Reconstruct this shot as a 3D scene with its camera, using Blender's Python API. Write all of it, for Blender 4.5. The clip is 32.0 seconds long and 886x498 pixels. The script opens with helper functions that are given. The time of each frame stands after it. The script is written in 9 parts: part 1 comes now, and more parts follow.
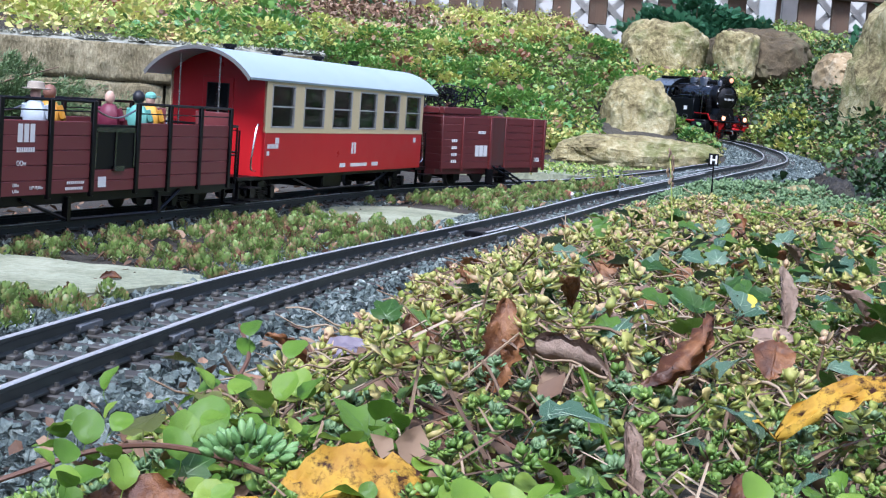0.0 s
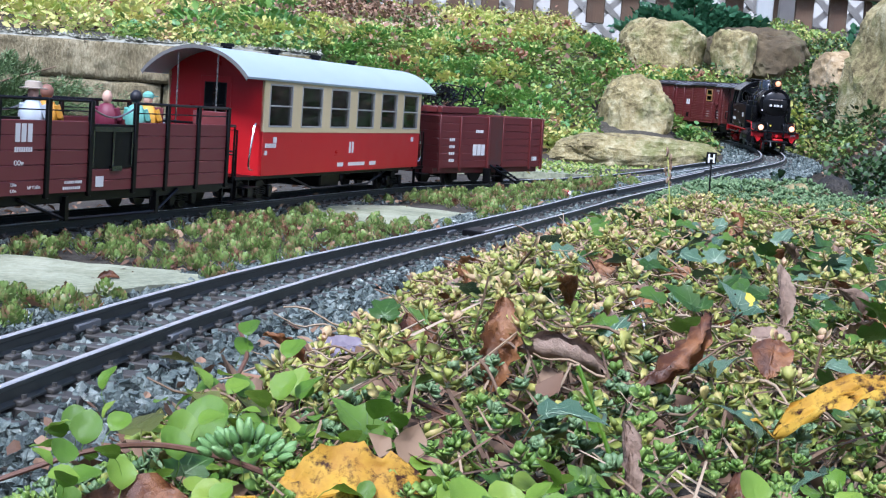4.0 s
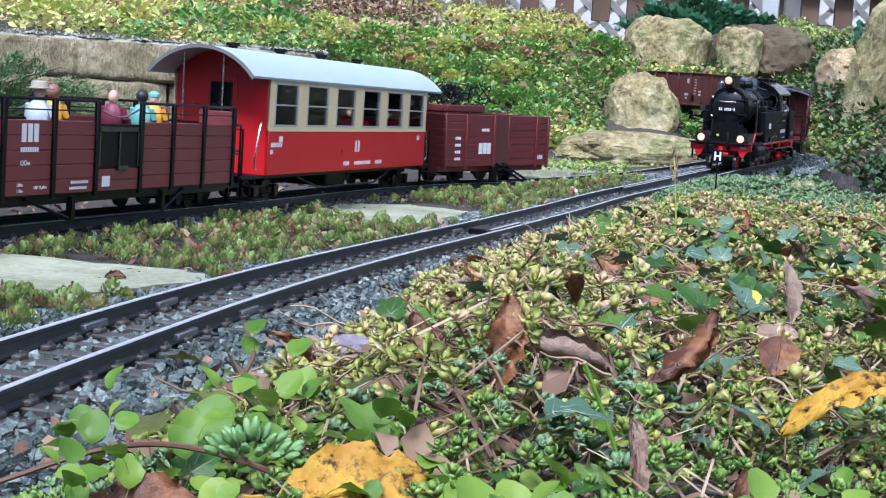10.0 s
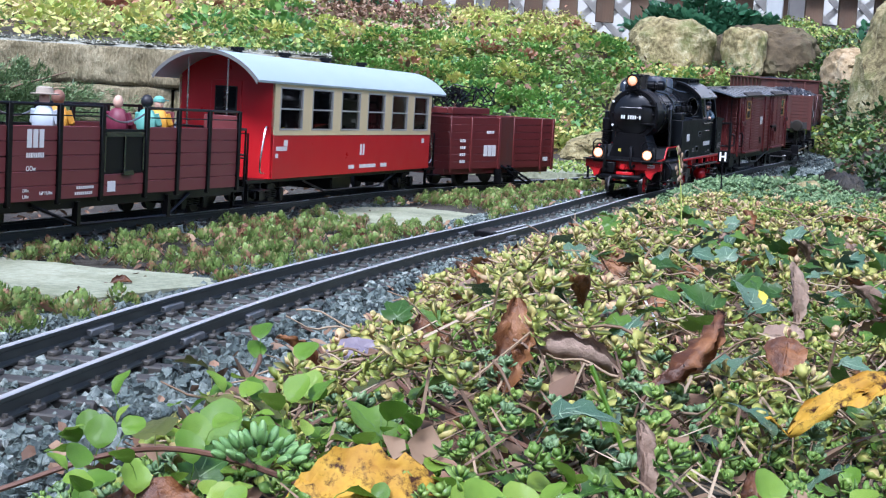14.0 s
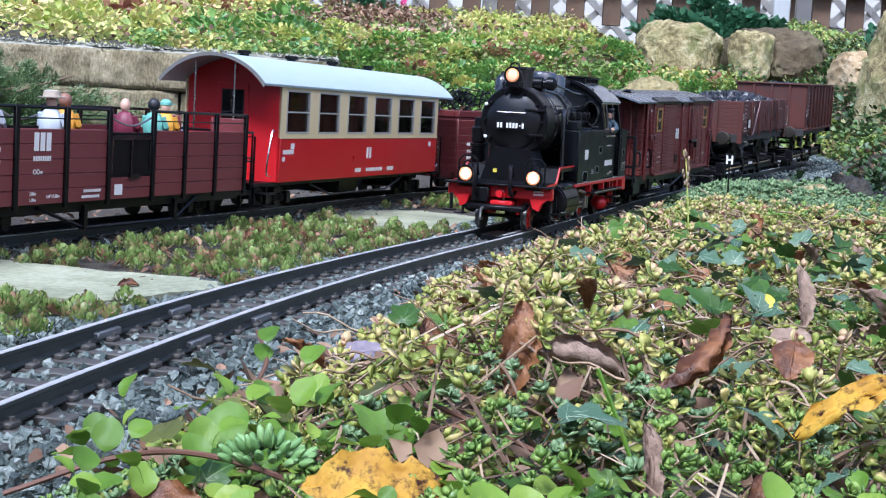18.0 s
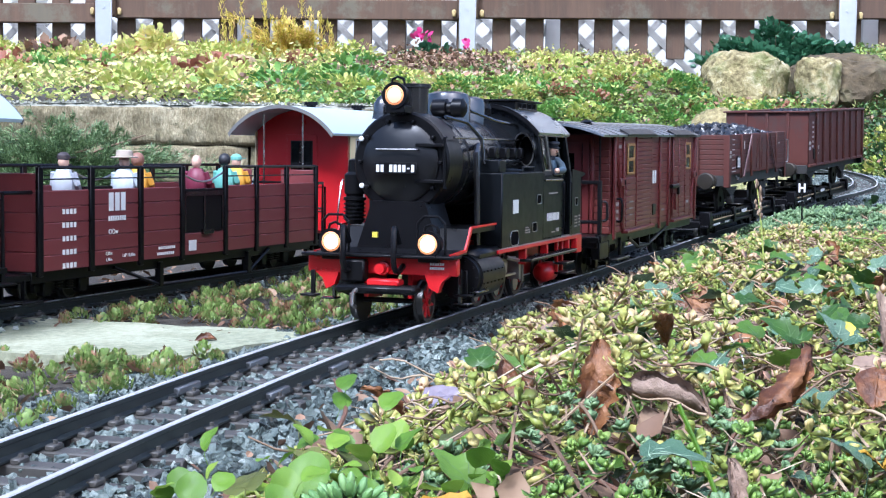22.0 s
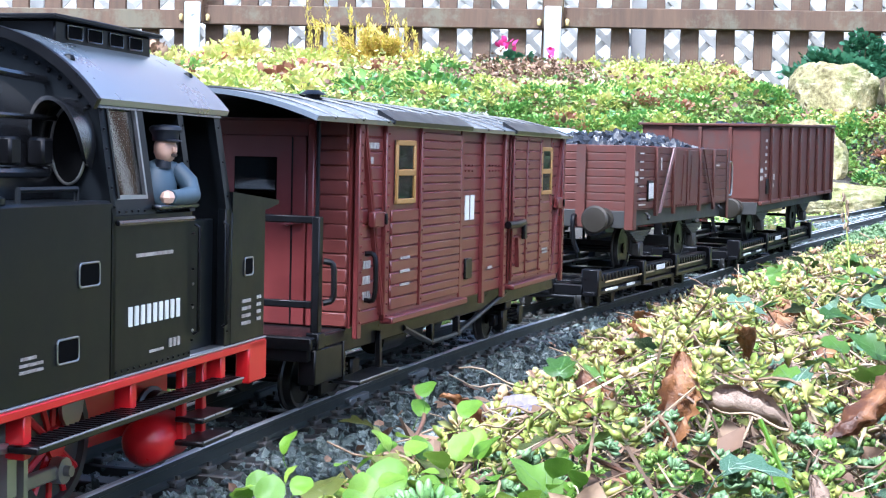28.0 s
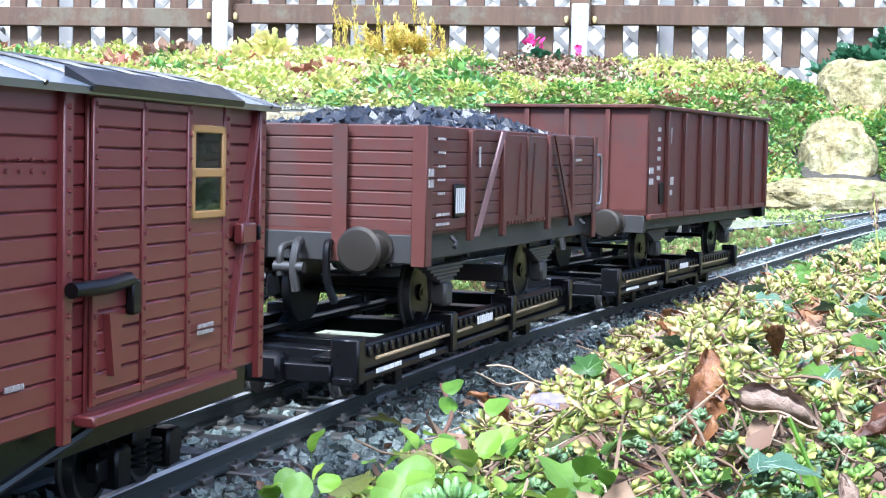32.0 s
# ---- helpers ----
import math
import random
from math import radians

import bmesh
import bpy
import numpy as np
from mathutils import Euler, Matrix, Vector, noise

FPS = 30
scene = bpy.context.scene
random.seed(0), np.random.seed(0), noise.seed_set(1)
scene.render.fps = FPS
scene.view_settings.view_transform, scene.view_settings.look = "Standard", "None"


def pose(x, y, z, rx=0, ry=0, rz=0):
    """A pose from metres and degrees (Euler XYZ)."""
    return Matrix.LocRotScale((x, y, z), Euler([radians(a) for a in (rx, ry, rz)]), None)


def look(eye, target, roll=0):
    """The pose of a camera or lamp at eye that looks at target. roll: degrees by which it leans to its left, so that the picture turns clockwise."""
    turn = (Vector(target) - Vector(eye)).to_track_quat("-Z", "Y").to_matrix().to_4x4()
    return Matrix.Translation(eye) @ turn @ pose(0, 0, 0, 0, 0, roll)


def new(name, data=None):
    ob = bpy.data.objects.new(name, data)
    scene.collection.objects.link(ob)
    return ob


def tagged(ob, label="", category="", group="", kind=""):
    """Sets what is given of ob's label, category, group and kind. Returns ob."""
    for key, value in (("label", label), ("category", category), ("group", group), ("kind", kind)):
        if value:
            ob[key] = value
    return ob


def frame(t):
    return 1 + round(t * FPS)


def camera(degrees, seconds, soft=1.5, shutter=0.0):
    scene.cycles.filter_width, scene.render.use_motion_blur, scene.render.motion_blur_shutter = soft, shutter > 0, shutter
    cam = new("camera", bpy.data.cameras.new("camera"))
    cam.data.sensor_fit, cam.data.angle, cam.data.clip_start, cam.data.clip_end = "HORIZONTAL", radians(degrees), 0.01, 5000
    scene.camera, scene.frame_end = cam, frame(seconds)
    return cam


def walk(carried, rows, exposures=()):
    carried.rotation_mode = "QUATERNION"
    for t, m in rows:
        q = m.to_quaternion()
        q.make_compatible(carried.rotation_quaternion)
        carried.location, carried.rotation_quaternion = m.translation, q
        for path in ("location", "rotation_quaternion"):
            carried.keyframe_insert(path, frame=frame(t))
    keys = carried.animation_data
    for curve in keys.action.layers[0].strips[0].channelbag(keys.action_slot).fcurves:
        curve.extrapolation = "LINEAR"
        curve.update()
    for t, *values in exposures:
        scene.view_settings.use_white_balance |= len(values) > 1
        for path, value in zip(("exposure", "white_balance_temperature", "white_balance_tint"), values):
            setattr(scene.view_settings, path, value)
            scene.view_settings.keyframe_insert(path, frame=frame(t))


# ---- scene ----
cam = camera(33.56, 32.0, soft=1.2)
walk(cam, [
    (0.0, pose(0, 0, 0.1112, 84.729, -4.132, 0.381)),
    (1.0, pose(0, 0, 0.1112, 84.719, -4.092, 0.362)),
    (2.0, pose(0, 0, 0.1112, 84.729, -3.980, 0.286)),
    (3.0, pose(0, 0, 0.1112, 84.730, -4.040, 0.260)),
    (3.5, pose(0, 0, 0.1112, 84.720, -4.044, 0.271)),
    (5.5, pose(0, 0, 0.1112, 84.628, -4.005, 0.394)),
    (6.0, pose(0, 0, 0.1112, 84.619, -3.960, 0.420)),
    (7.0, pose(0, 0, 0.1112, 84.619, -3.956, 0.422)),
    (8.0, pose(0, 0, 0.1112, 84.671, -3.805, 0.398)),
    (9.0, pose(0, 0, 0.1112, 84.717, -3.822, 0.418)),
    (10.0, pose(0, 0, 0.1112, 84.629, -3.841, 0.516)),
    (11.0, pose(0, 0, 0.1112, 84.583, -3.816, 0.566)),
    (12.0, pose(0, 0, 0.1112, 84.578, -3.753, 0.573)),
    (13.0, pose(0, 0, 0.1112, 84.626, -3.580, 0.646)),
    (14.0, pose(0, 0, 0.1112, 84.719, -3.414, 0.698)),
    (14.5, pose(0, 0, 0.1112, 84.758, -3.466, 0.771)),
    (16.5, pose(0, 0, 0.1112, 84.879, -3.357, 0.890)),
    (17.0, pose(0, 0, 0.1112, 84.885, -3.448, 0.896)),
    (18.0, pose(0, 0, 0.1112, 84.832, -3.404, 0.955)),
    (19.0, pose(0, 0, 0.1112, 84.802, -3.343, 1.047)),
    (20.0, pose(0, 0, 0.1112, 84.829, -3.059, 1.092)),
    (20.5, pose(0, 0, 0.1112, 84.975, -2.781, 1.113)),
    (21.0, pose(0, 0, 0.1112, 85.377, -2.189, 1.554)),
    (21.5, pose(0, 0, 0.1112, 85.903, -1.305, 2.437)),
    (22.0, pose(0, 0, 0.1112, 86.407, -0.696, 3.592)),
    (22.5, pose(0, 0, 0.1112, 86.797, -0.288, 4.580)),
    (23.0, pose(0, 0, 0.1112, 87.063, -0.486, 5.486)),
    (23.5, pose(0, 0, 0.1112, 86.940, -0.543, 5.683)),
    (24.0, pose(0, 0, 0.1112, 86.757, -0.725, 5.844)),
    (24.5, pose(0, 0, 0.1112, 86.626, -0.864, 6.063)),
    (25.0, pose(0, 0, 0.1112, 86.647, -1.055, 6.343)),
    (25.5, pose(0, 0, 0.1112, 86.671, -1.201, 6.495)),
    (27.5, pose(0, 0, 0.1112, 86.661, -1.433, 6.709)),
    (28.0, pose(0, 0, 0.1112, 86.670, -1.462, 6.809)),
    (29.0, pose(0, 0, 0.1112, 86.674, -1.580, 7.113)),
    (30.0, pose(0, 0, 0.1112, 86.608, -1.528, 7.404)),
    (31.0, pose(0, 0, 0.1112, 86.520, -1.542, 7.583)),
    (32.0, pose(0, 0, 0.1112, 86.565, -1.344, 7.870)),

], exposures=[(0.0, 0.97, 5240, 16), (19.0, 1.07, 5240, 16), (22.0, 1.38, 5180, 15), (25.0, 1.84, 5140, 12), (28.0, 2.05, 5120, 11), (32.0, 1.98, 5120, 11)])

# ---- plan: the two tracks, as lines over the ground ----
MAIN = [(-0.2601, -0.35), (-0.244, 0.03), (-0.2169, 0.3), (-0.185, 0.52), (-0.1619, 0.65), (-0.1284, 0.814), (-0.0856, 0.995),
        (-0.0205, 1.231), (0.0495, 1.45), (0.126, 1.687), (0.212, 1.93), (0.312, 2.17), (0.408, 2.39), (0.502, 2.6),
        (0.59, 2.8), (0.66, 3.0), (0.708, 3.25), (0.718, 3.5), (0.69, 3.74), (0.59, 3.96), (0.43, 4.16), (0.22, 4.31),
        (-0.03, 4.41), (-0.35, 4.47), (-0.75, 4.5)]
SIDING = [(-0.72, -0.1), (-0.53, 0.52), (-0.382, 1.015), (-0.238, 1.497), (-0.093, 1.96), (0.06, 2.2), (0.2, 2.37), (0.32, 2.52),
          (0.43, 2.66), (0.53, 2.8)]
MAIN_Z = ([-1, 0.2, 0.4, 0.6, 0.8, 1.0, 1.3, 1.7, 2.1, 2.35, 2.6, 3.0, 3.7, 4.5], [-0.0032, -0.0005, -0.0003, -0.0003, 0.0017, 0.0022, 0.003, 0.010, 0.025, 0.037, 0.050, 0.066, 0.096, 0.11])
SIDING_Z = ([-1, 1.5, 2.0, 2.33, 2.52, 2.66, 2.8], [0.002, 0.004, 0.007, 0.016, 0.028, 0.043, 0.058])


def spline(points, step=0.01):
    """A smooth line through the points, resampled at even steps."""
    p = np.array(points, float)
    p = np.vstack([2 * p[0] - p[1], p, 2 * p[-1] - p[-2]])
    out = []
    for i in range(1, len(p) - 2):
        a, b, c, d = p[i - 1:i + 3]
        for u in np.linspace(0, 1, 40, endpoint=False):
            out.append(0.5 * (2 * b + (c - a) * u + (2 * a - 5 * b + 4 * c - d) * u * u + (3 * b - a - 3 * c + d) * u ** 3))
    out = np.array(out)
    s = np.r_[0, np.cumsum(np.linalg.norm(np.diff(out, axis=0), axis=1))]
    n = np.arange(0, s[-1], step)
    return np.stack([np.interp(n, s, out[:, 0]), np.interp(n, s, out[:, 1])], 1)


class Line:
    """A track: points along it, heights of the rail top, and a place at any distance from its near end."""

    def __init__(self, points, heights, step=0.01):
        self.p, self.step = spline(points, step), step
        z = np.interp(self.p[:, 1], *heights)
        k = np.ones(21) / 21
        self.z = np.convolve(np.pad(z, 10, mode="edge"), k, mode="valid")
        self.length = (len(self.p) - 1) * step

    def at(self, s):
        f = min(max(s / self.step, 0), len(self.p) - 1.001)
        i = int(f)
        u = f - i
        q = self.p[i] * (1 - u) + self.p[i + 1] * u
        return Vector((q[0], q[1], self.z[i] * (1 - u) + self.z[i + 1] * u))

    def nearest(self, x, y):
        return float(np.argmin((self.p[:, 0] - x) ** 2 + (self.p[:, 1] - y) ** 2)) * self.step

    def seat(self, front, rear):
        """The pose of a vehicle whose pivots stand at these distances: x forward to the near end, z up."""
        a, b = self.at(front), self.at(rear)
        x = (a - b).normalized()
        y = Vector((0, 0, 1)).cross(x).normalized()
        z = x.cross(y)
        c = (a + b) / 2
        return Matrix(((x.x, y.x, z.x, c.x), (x.y, y.y, z.y, c.y), (x.z, y.z, z.z, c.z), (0, 0, 0, 1)))


main = Line(MAIN, MAIN_Z)
siding = Line(SIDING, SIDING_Z)
# distance of the engine's reference point from the line's near end: seconds, metres
SEEN_S = [(0, 4.22), (1.5, 4.037), (3, 3.857), (6, 3.44), (7.5, 3.236), (9, 3.053), (10, 2.924), (12, 2.643), (17, 1.9082), (18, 1.7726), (19, 1.6493), (20, 1.5374), (21, 1.4154), (22, 1.2968), (23, 1.1769), (24, 1.0579), (25, 0.9327), (28, 0.5519), (29, 0.4217), (30, 0.2955), (30.5, 0.2389), (31, 0.1809), (32, 0.0669)]


def lamp_at(t):
    """Distance of the engine's reference point from the line's near end at t seconds (smooth through SEEN_S)."""
    ts = np.array([a for a, _ in SEEN_S], float)
    ss = np.array([b for _, b in SEEN_S], float)
    m = np.gradient(ss, ts)
    i = int(np.clip(np.searchsorted(ts, t) - 1, 0, len(ts) - 2))
    h = ts[i + 1] - ts[i]
    u = (t - ts[i]) / h
    return ((2 * u ** 3 - 3 * u * u + 1) * ss[i] + (u ** 3 - 2 * u * u + u) * h * m[i] + (3 * u * u - 2 * u ** 3) * ss[i + 1]
            + (u ** 3 - u * u) * h * m[i + 1])

# ---- light: soft overcast day, brighter from the open side behind the camera ----
world = bpy.data.worlds.new("sky")
scene.world = world
world.use_nodes = True
_n, _l = world.node_tree.nodes, world.node_tree.links
sky = _n.new("ShaderNodeTexSky")
sky.sky_type, sky.sun_disc, sky.sun_elevation, sky.sun_rotation = "NISHITA", False, radians(52), radians(150)
sky.air_density, sky.dust_density, sky.ozone_density = 1.0, 3.0, 0.6
_l.new(sky.outputs[0], _n["Background"].inputs[0])
_n["Background"].inputs[1].default_value = 0.11
sun_data = bpy.data.lights.new("sun", "SUN")
sun_data.energy, sun_data.angle, sun_data.color = 2.7, radians(14), (1.0, 0.965, 0.91)
sun = new("sun", sun_data)
sun.matrix_basis = look((-1.4, -1.2, 3.6), (0, 1.2, 0))


# ---- materials ----
def ramp_of(nt, colours):
    r = nt.nodes.new("ShaderNodeValToRGB")
    e = r.color_ramp.elements
    while len(e) < len(colours):
        e.new(0.5)
    for i, c in enumerate(colours):
        e[i].position = i / max(1, len(colours) - 1)
        e[i].color = (*c, 1)
    return r


def surface(name, colours, rough=0.6, metal=0.0, grain=60.0, bump=0.15, dist=0.001, island=0.0, spread=0.5, large=None, stretch=None,
            rough_var=0.15, dirt=None, dirt_scale=18.0, dirt_amount=0.5, thin=0.0, vary=0.0, spec=0.5, coat=0.0):
    """A node material: a ramp of colours by fine and coarse noise (and by island or object), with roughness and bump."""
    m = bpy.data.materials.new(name)
    m.use_nodes = True
    nt = m.node_tree
    b = nt.nodes["Principled BSDF"]
    co = nt.nodes.new("ShaderNodeTexCoord")
    src = co.outputs["Object"]
    if stretch:
        mp = nt.nodes.new("ShaderNodeMapping")
        mp.inputs["Scale"].default_value = stretch
        nt.links.new(src, mp.inputs[0])
        src = mp.outputs[0]
    n1, n2 = nt.nodes.new("ShaderNodeTexNoise"), nt.nodes.new("ShaderNodeTexNoise")
    n1.inputs["Scale"].default_value, n1.inputs["Detail"].default_value, n1.inputs["Roughness"].default_value = grain, 6, 0.65
    n2.inputs["Scale"].default_value, n2.inputs["Detail"].default_value = large or grain / 8, 3
    nt.links.new(src, n1.inputs["Vector"]), nt.links.new(src, n2.inputs["Vector"])

    def calc(op, a, c):
        k = nt.nodes.new("ShaderNodeMath")
        k.operation = op
        for i, v in enumerate((a, c)):
            if isinstance(v, (int, float)):
                k.inputs[i].default_value = v
            else:
                nt.links.new(v, k.inputs[i])
        return k.outputs[0]

    f = calc("ADD", calc("MULTIPLY", n1.outputs[0], 0.55), calc("MULTIPLY", n2.outputs[0], 0.45))
    f = calc("ADD", calc("MULTIPLY", calc("SUBTRACT", f, 0.5), 2.6 * spread), 0.5)
    if island:
        g = nt.nodes.new("ShaderNodeNewGeometry")
        f = calc("ADD", calc("MULTIPLY", f, 1 - island), calc("MULTIPLY", g.outputs["Random Per Island"], island))
    if vary:
        o = nt.nodes.new("ShaderNodeObjectInfo")
        f = calc("ADD", calc("MULTIPLY", f, 1 - vary), calc("MULTIPLY", o.outputs["Random"], vary))
    r = ramp_of(nt, colours)
    nt.links.new(f, r.inputs[0])
    out = r.outputs[0]
    if dirt:
        n3 = nt.nodes.new("ShaderNodeTexNoise")
        n3.inputs["Scale"].default_value, n3.inputs["Detail"].default_value, n3.inputs["Roughness"].default_value = dirt_scale, 8, 0.7
        nt.links.new(co.outputs["Object"], n3.inputs["Vector"])
        rr = ramp_of(nt, [(0, 0, 0), (1, 1, 1)])
        rr.color_ramp.elements[0].position, rr.color_ramp.elements[1].position = 0.50, 0.62
        nt.links.new(n3.outputs[0], rr.inputs[0])
        mx = nt.nodes.new("ShaderNodeMix")
        mx.data_type = "RGBA"
        nt.links.new(calc("MULTIPLY", rr.outputs[0], dirt_amount), mx.inputs[0])
        nt.links.new(out, mx.inputs[6])
        mx.inputs[7].default_value = (*dirt, 1)
        out = mx.outputs[2]
    nt.links.new(out, b.inputs["Base Color"])
    nt.links.new(calc("ADD", calc("MULTIPLY", calc("SUBTRACT", n1.outputs[0], 0.5), 2 * rough_var), rough), b.inputs["Roughness"])
    b.inputs["Metallic"].default_value = metal
    b.inputs["Specular IOR Level"].default_value = spec
    b.inputs["Coat Weight"].default_value, b.inputs["Coat Roughness"].default_value, b.inputs["Coat IOR"].default_value = coat, 0.22, 2.1
    if thin:
        b.inputs["Subsurface Weight"].default_value = 0.0
        tr = nt.nodes.new("ShaderNodeBsdfTranslucent")
        ms = nt.nodes.new("ShaderNodeMixShader")
        ms.inputs[0].default_value = thin
        nt.links.new(out, tr.inputs[0])
        nt.links.new(b.outputs[0], ms.inputs[1]), nt.links.new(tr.outputs[0], ms.inputs[2])
        nt.links.new(ms.outputs[0], nt.nodes["Material Output"].inputs[0])
    if bump:
        bp = nt.nodes.new("ShaderNodeBump")
        bp.inputs["Strength"].default_value, bp.inputs["Distance"].default_value = bump, dist
        nt.links.new(n1.outputs[0], bp.inputs["Height"])
        nt.links.new(bp.outputs[0], b.inputs["Normal"])
    return m


BLACK = surface("black_satin_paint", [(0.003, 0.003, 0.0035), (0.007, 0.007, 0.008)], 0.32, spec=0.2, grain=90, bump=0.05, dist=0.0004)
DOOR_BLACK = surface("black_door_paint", [(0.003, 0.003, 0.0035), (0.007, 0.007, 0.008)], 0.34, spec=0.45, grain=70, bump=0.03, dist=0.0004)
GLOSS = surface("black_gloss_paint", [(0.004, 0.004, 0.0045), (0.008, 0.008, 0.009)], 0.24, spec=0.8, coat=0.5, grain=70, bump=0.03, dist=0.0004, rough_var=0.05)
TANK = surface("black_green_paint", [(0.0030, 0.0040, 0.0052), (0.0050, 0.0064, 0.0080)], 0.36, spec=0.22, grain=80, bump=0.04, dist=0.0003)
RED = surface("red_paint", [(0.42, 0.006, 0.010), (0.55, 0.014, 0.016)], 0.34, grain=60, bump=0.04, dist=0.0003)
COACH_RED = surface("coach_red", [(0.42, 0.008, 0.012), (0.52, 0.014, 0.017)], 0.33, grain=30, bump=0.03, dist=0.0003)
CREAM = surface("coach_cream", [(0.60, 0.49, 0.26), (0.68, 0.57, 0.33)], 0.4, grain=40, bump=0.03, dist=0.0003)
ROOF = surface("pale_roof_paint", [(0.36, 0.45, 0.48), (0.46, 0.55, 0.58)], 0.45, grain=160, bump=0.2, dist=0.0004)
OXIDE = surface("brown_oxide_paint", [(0.098, 0.0180, 0.0175), (0.145, 0.029, 0.027)], 0.33, grain=110, bump=0.03, dist=0.0003, large=12,
                stretch=(0.3, 1, 1.6), rough_var=0.05, spec=0.6)
OXIDE_END = surface("brown_oxide_grained", [(0.085, 0.0185, 0.0150), (0.130, 0.030, 0.023)], 0.42, grain=260, bump=0.35, dist=0.0004, large=14,
                    stretch=(1, 0.16, 1.5), rough_var=0.06)
OXIDE_OLD = surface("weathered_brown_paint", [(0.050, 0.0135, 0.0095), (0.080, 0.021, 0.0135), (0.096, 0.028, 0.018)], 0.55, grain=90, bump=0.12,
                    dist=0.0003, dirt=(0.05, 0.035, 0.03), dirt_scale=25, dirt_amount=0.55)
OXIDE_CAR = surface("brown_red_planks", [(0.12, 0.025, 0.026), (0.165, 0.040, 0.038)], 0.42, grain=120, bump=0.15, dist=0.0003,
                    stretch=(0.3, 1, 1.5))
GREY_FRAME = surface("grey_black_frame", [(0.02, 0.02, 0.019), (0.04, 0.038, 0.034)], 0.55, grain=80, bump=0.1, dist=0.0003)
VAN_ROOF = surface("dark_roof_sheet", [(0.095, 0.112, 0.135), (0.135, 0.154, 0.180)], 0.34, spec=1.0, coat=0.5, grain=60, bump=0.03, dist=0.0003, rough_var=0.05)
# base colour raised to blue-grey to imitate sky reflected in the roof
CAB_ROOF = surface("cab_roof_sky_sheen", [(0.115, 0.135, 0.155), (0.135, 0.155, 0.175)], 0.28, spec=1.0, coat=0.8, grain=30, bump=0.0, rough_var=0.03)
STEEL = surface("worn_steel", [(0.28, 0.27, 0.25), (0.45, 0.44, 0.42)], 0.33, 0.9, grain=90, bump=0.1, dist=0.0002)
WHITE = surface("white_lettering", [(0.66, 0.66, 0.62), (0.78, 0.78, 0.75)], 0.5, bump=0)
WOODFRAME = surface("yellow_wood_frame", [(0.30, 0.16, 0.045), (0.42, 0.24, 0.075)], 0.45, grain=90, bump=0.1, dist=0.0002)
# near-black colour painted as the shade inside slots and windows
OPENING_SHADE = surface("painted_opening_shade", [(0.0015, 0.0015, 0.0018), (0.003, 0.003, 0.0032)], 0.9, spec=0.05, bump=0)
# dark fill painted in place of unlit interiors
DARK_IN = surface("painted_dark_interior", [(0.012, 0.011, 0.010), (0.03, 0.026, 0.022)], 0.7, bump=0)
COAL = surface("coal", [(0.010, 0.011, 0.014), (0.028, 0.030, 0.036)], 0.3, grain=220, bump=0.6, dist=0.001, island=0.3)
CHROME = surface("chrome_rail", [(0.55, 0.52, 0.48), (0.7, 0.68, 0.64)], 0.25, 1.0, bump=0)
BUFFER = surface("buffer_metal", [(0.035, 0.030, 0.024), (0.06, 0.052, 0.04)], 0.38, 0.5, grain=60, bump=0.06, dist=0.0003)
SKIN = surface("painted_figure_skin", [(0.58, 0.36, 0.26), (0.66, 0.43, 0.32)], 0.5, bump=0)


def emitter(name, colour, strength):
    m = bpy.data.materials.new(name)
    m.use_nodes = True
    b = m.node_tree.nodes["Principled BSDF"]
    b.inputs["Base Color"].default_value = (*colour, 1)
    b.inputs["Emission Color"].default_value = (*colour, 1)
    b.inputs["Emission Strength"].default_value = strength
    return m


LIT = emitter("lit_lamp_rim", (1.0, 0.36, 0.12), 0.22)
LIT_CORE = emitter("lit_lamp_core", (1.0, 0.72, 0.42), 0.55)
LIT_TOP = emitter("lit_top_core", (1.0, 0.50, 0.28), 0.22)


def glass(name, tint=(0.9, 0.93, 0.95), rough=0.03):
    m = bpy.data.materials.new(name)
    m.use_nodes = True
    nt = m.node_tree
    t, g, x, f = (nt.nodes.new("ShaderNode" + k) for k in ("BsdfTransparent", "BsdfGlossy", "MixShader", "Fresnel"))
    t.inputs[0].default_value = (*tint, 1)
    g.inputs["Roughness"].default_value = rough
    f.inputs[0].default_value = 2.1
    nt.links.new(f.outputs[0], x.inputs[0]), nt.links.new(t.outputs[0], x.inputs[1]), nt.links.new(g.outputs[0], x.inputs[2])
    nt.links.new(x.outputs[0], nt.nodes["Material Output"].inputs[0])
    return m


GLASS = glass("window_glass", (0.84, 0.86, 0.87))


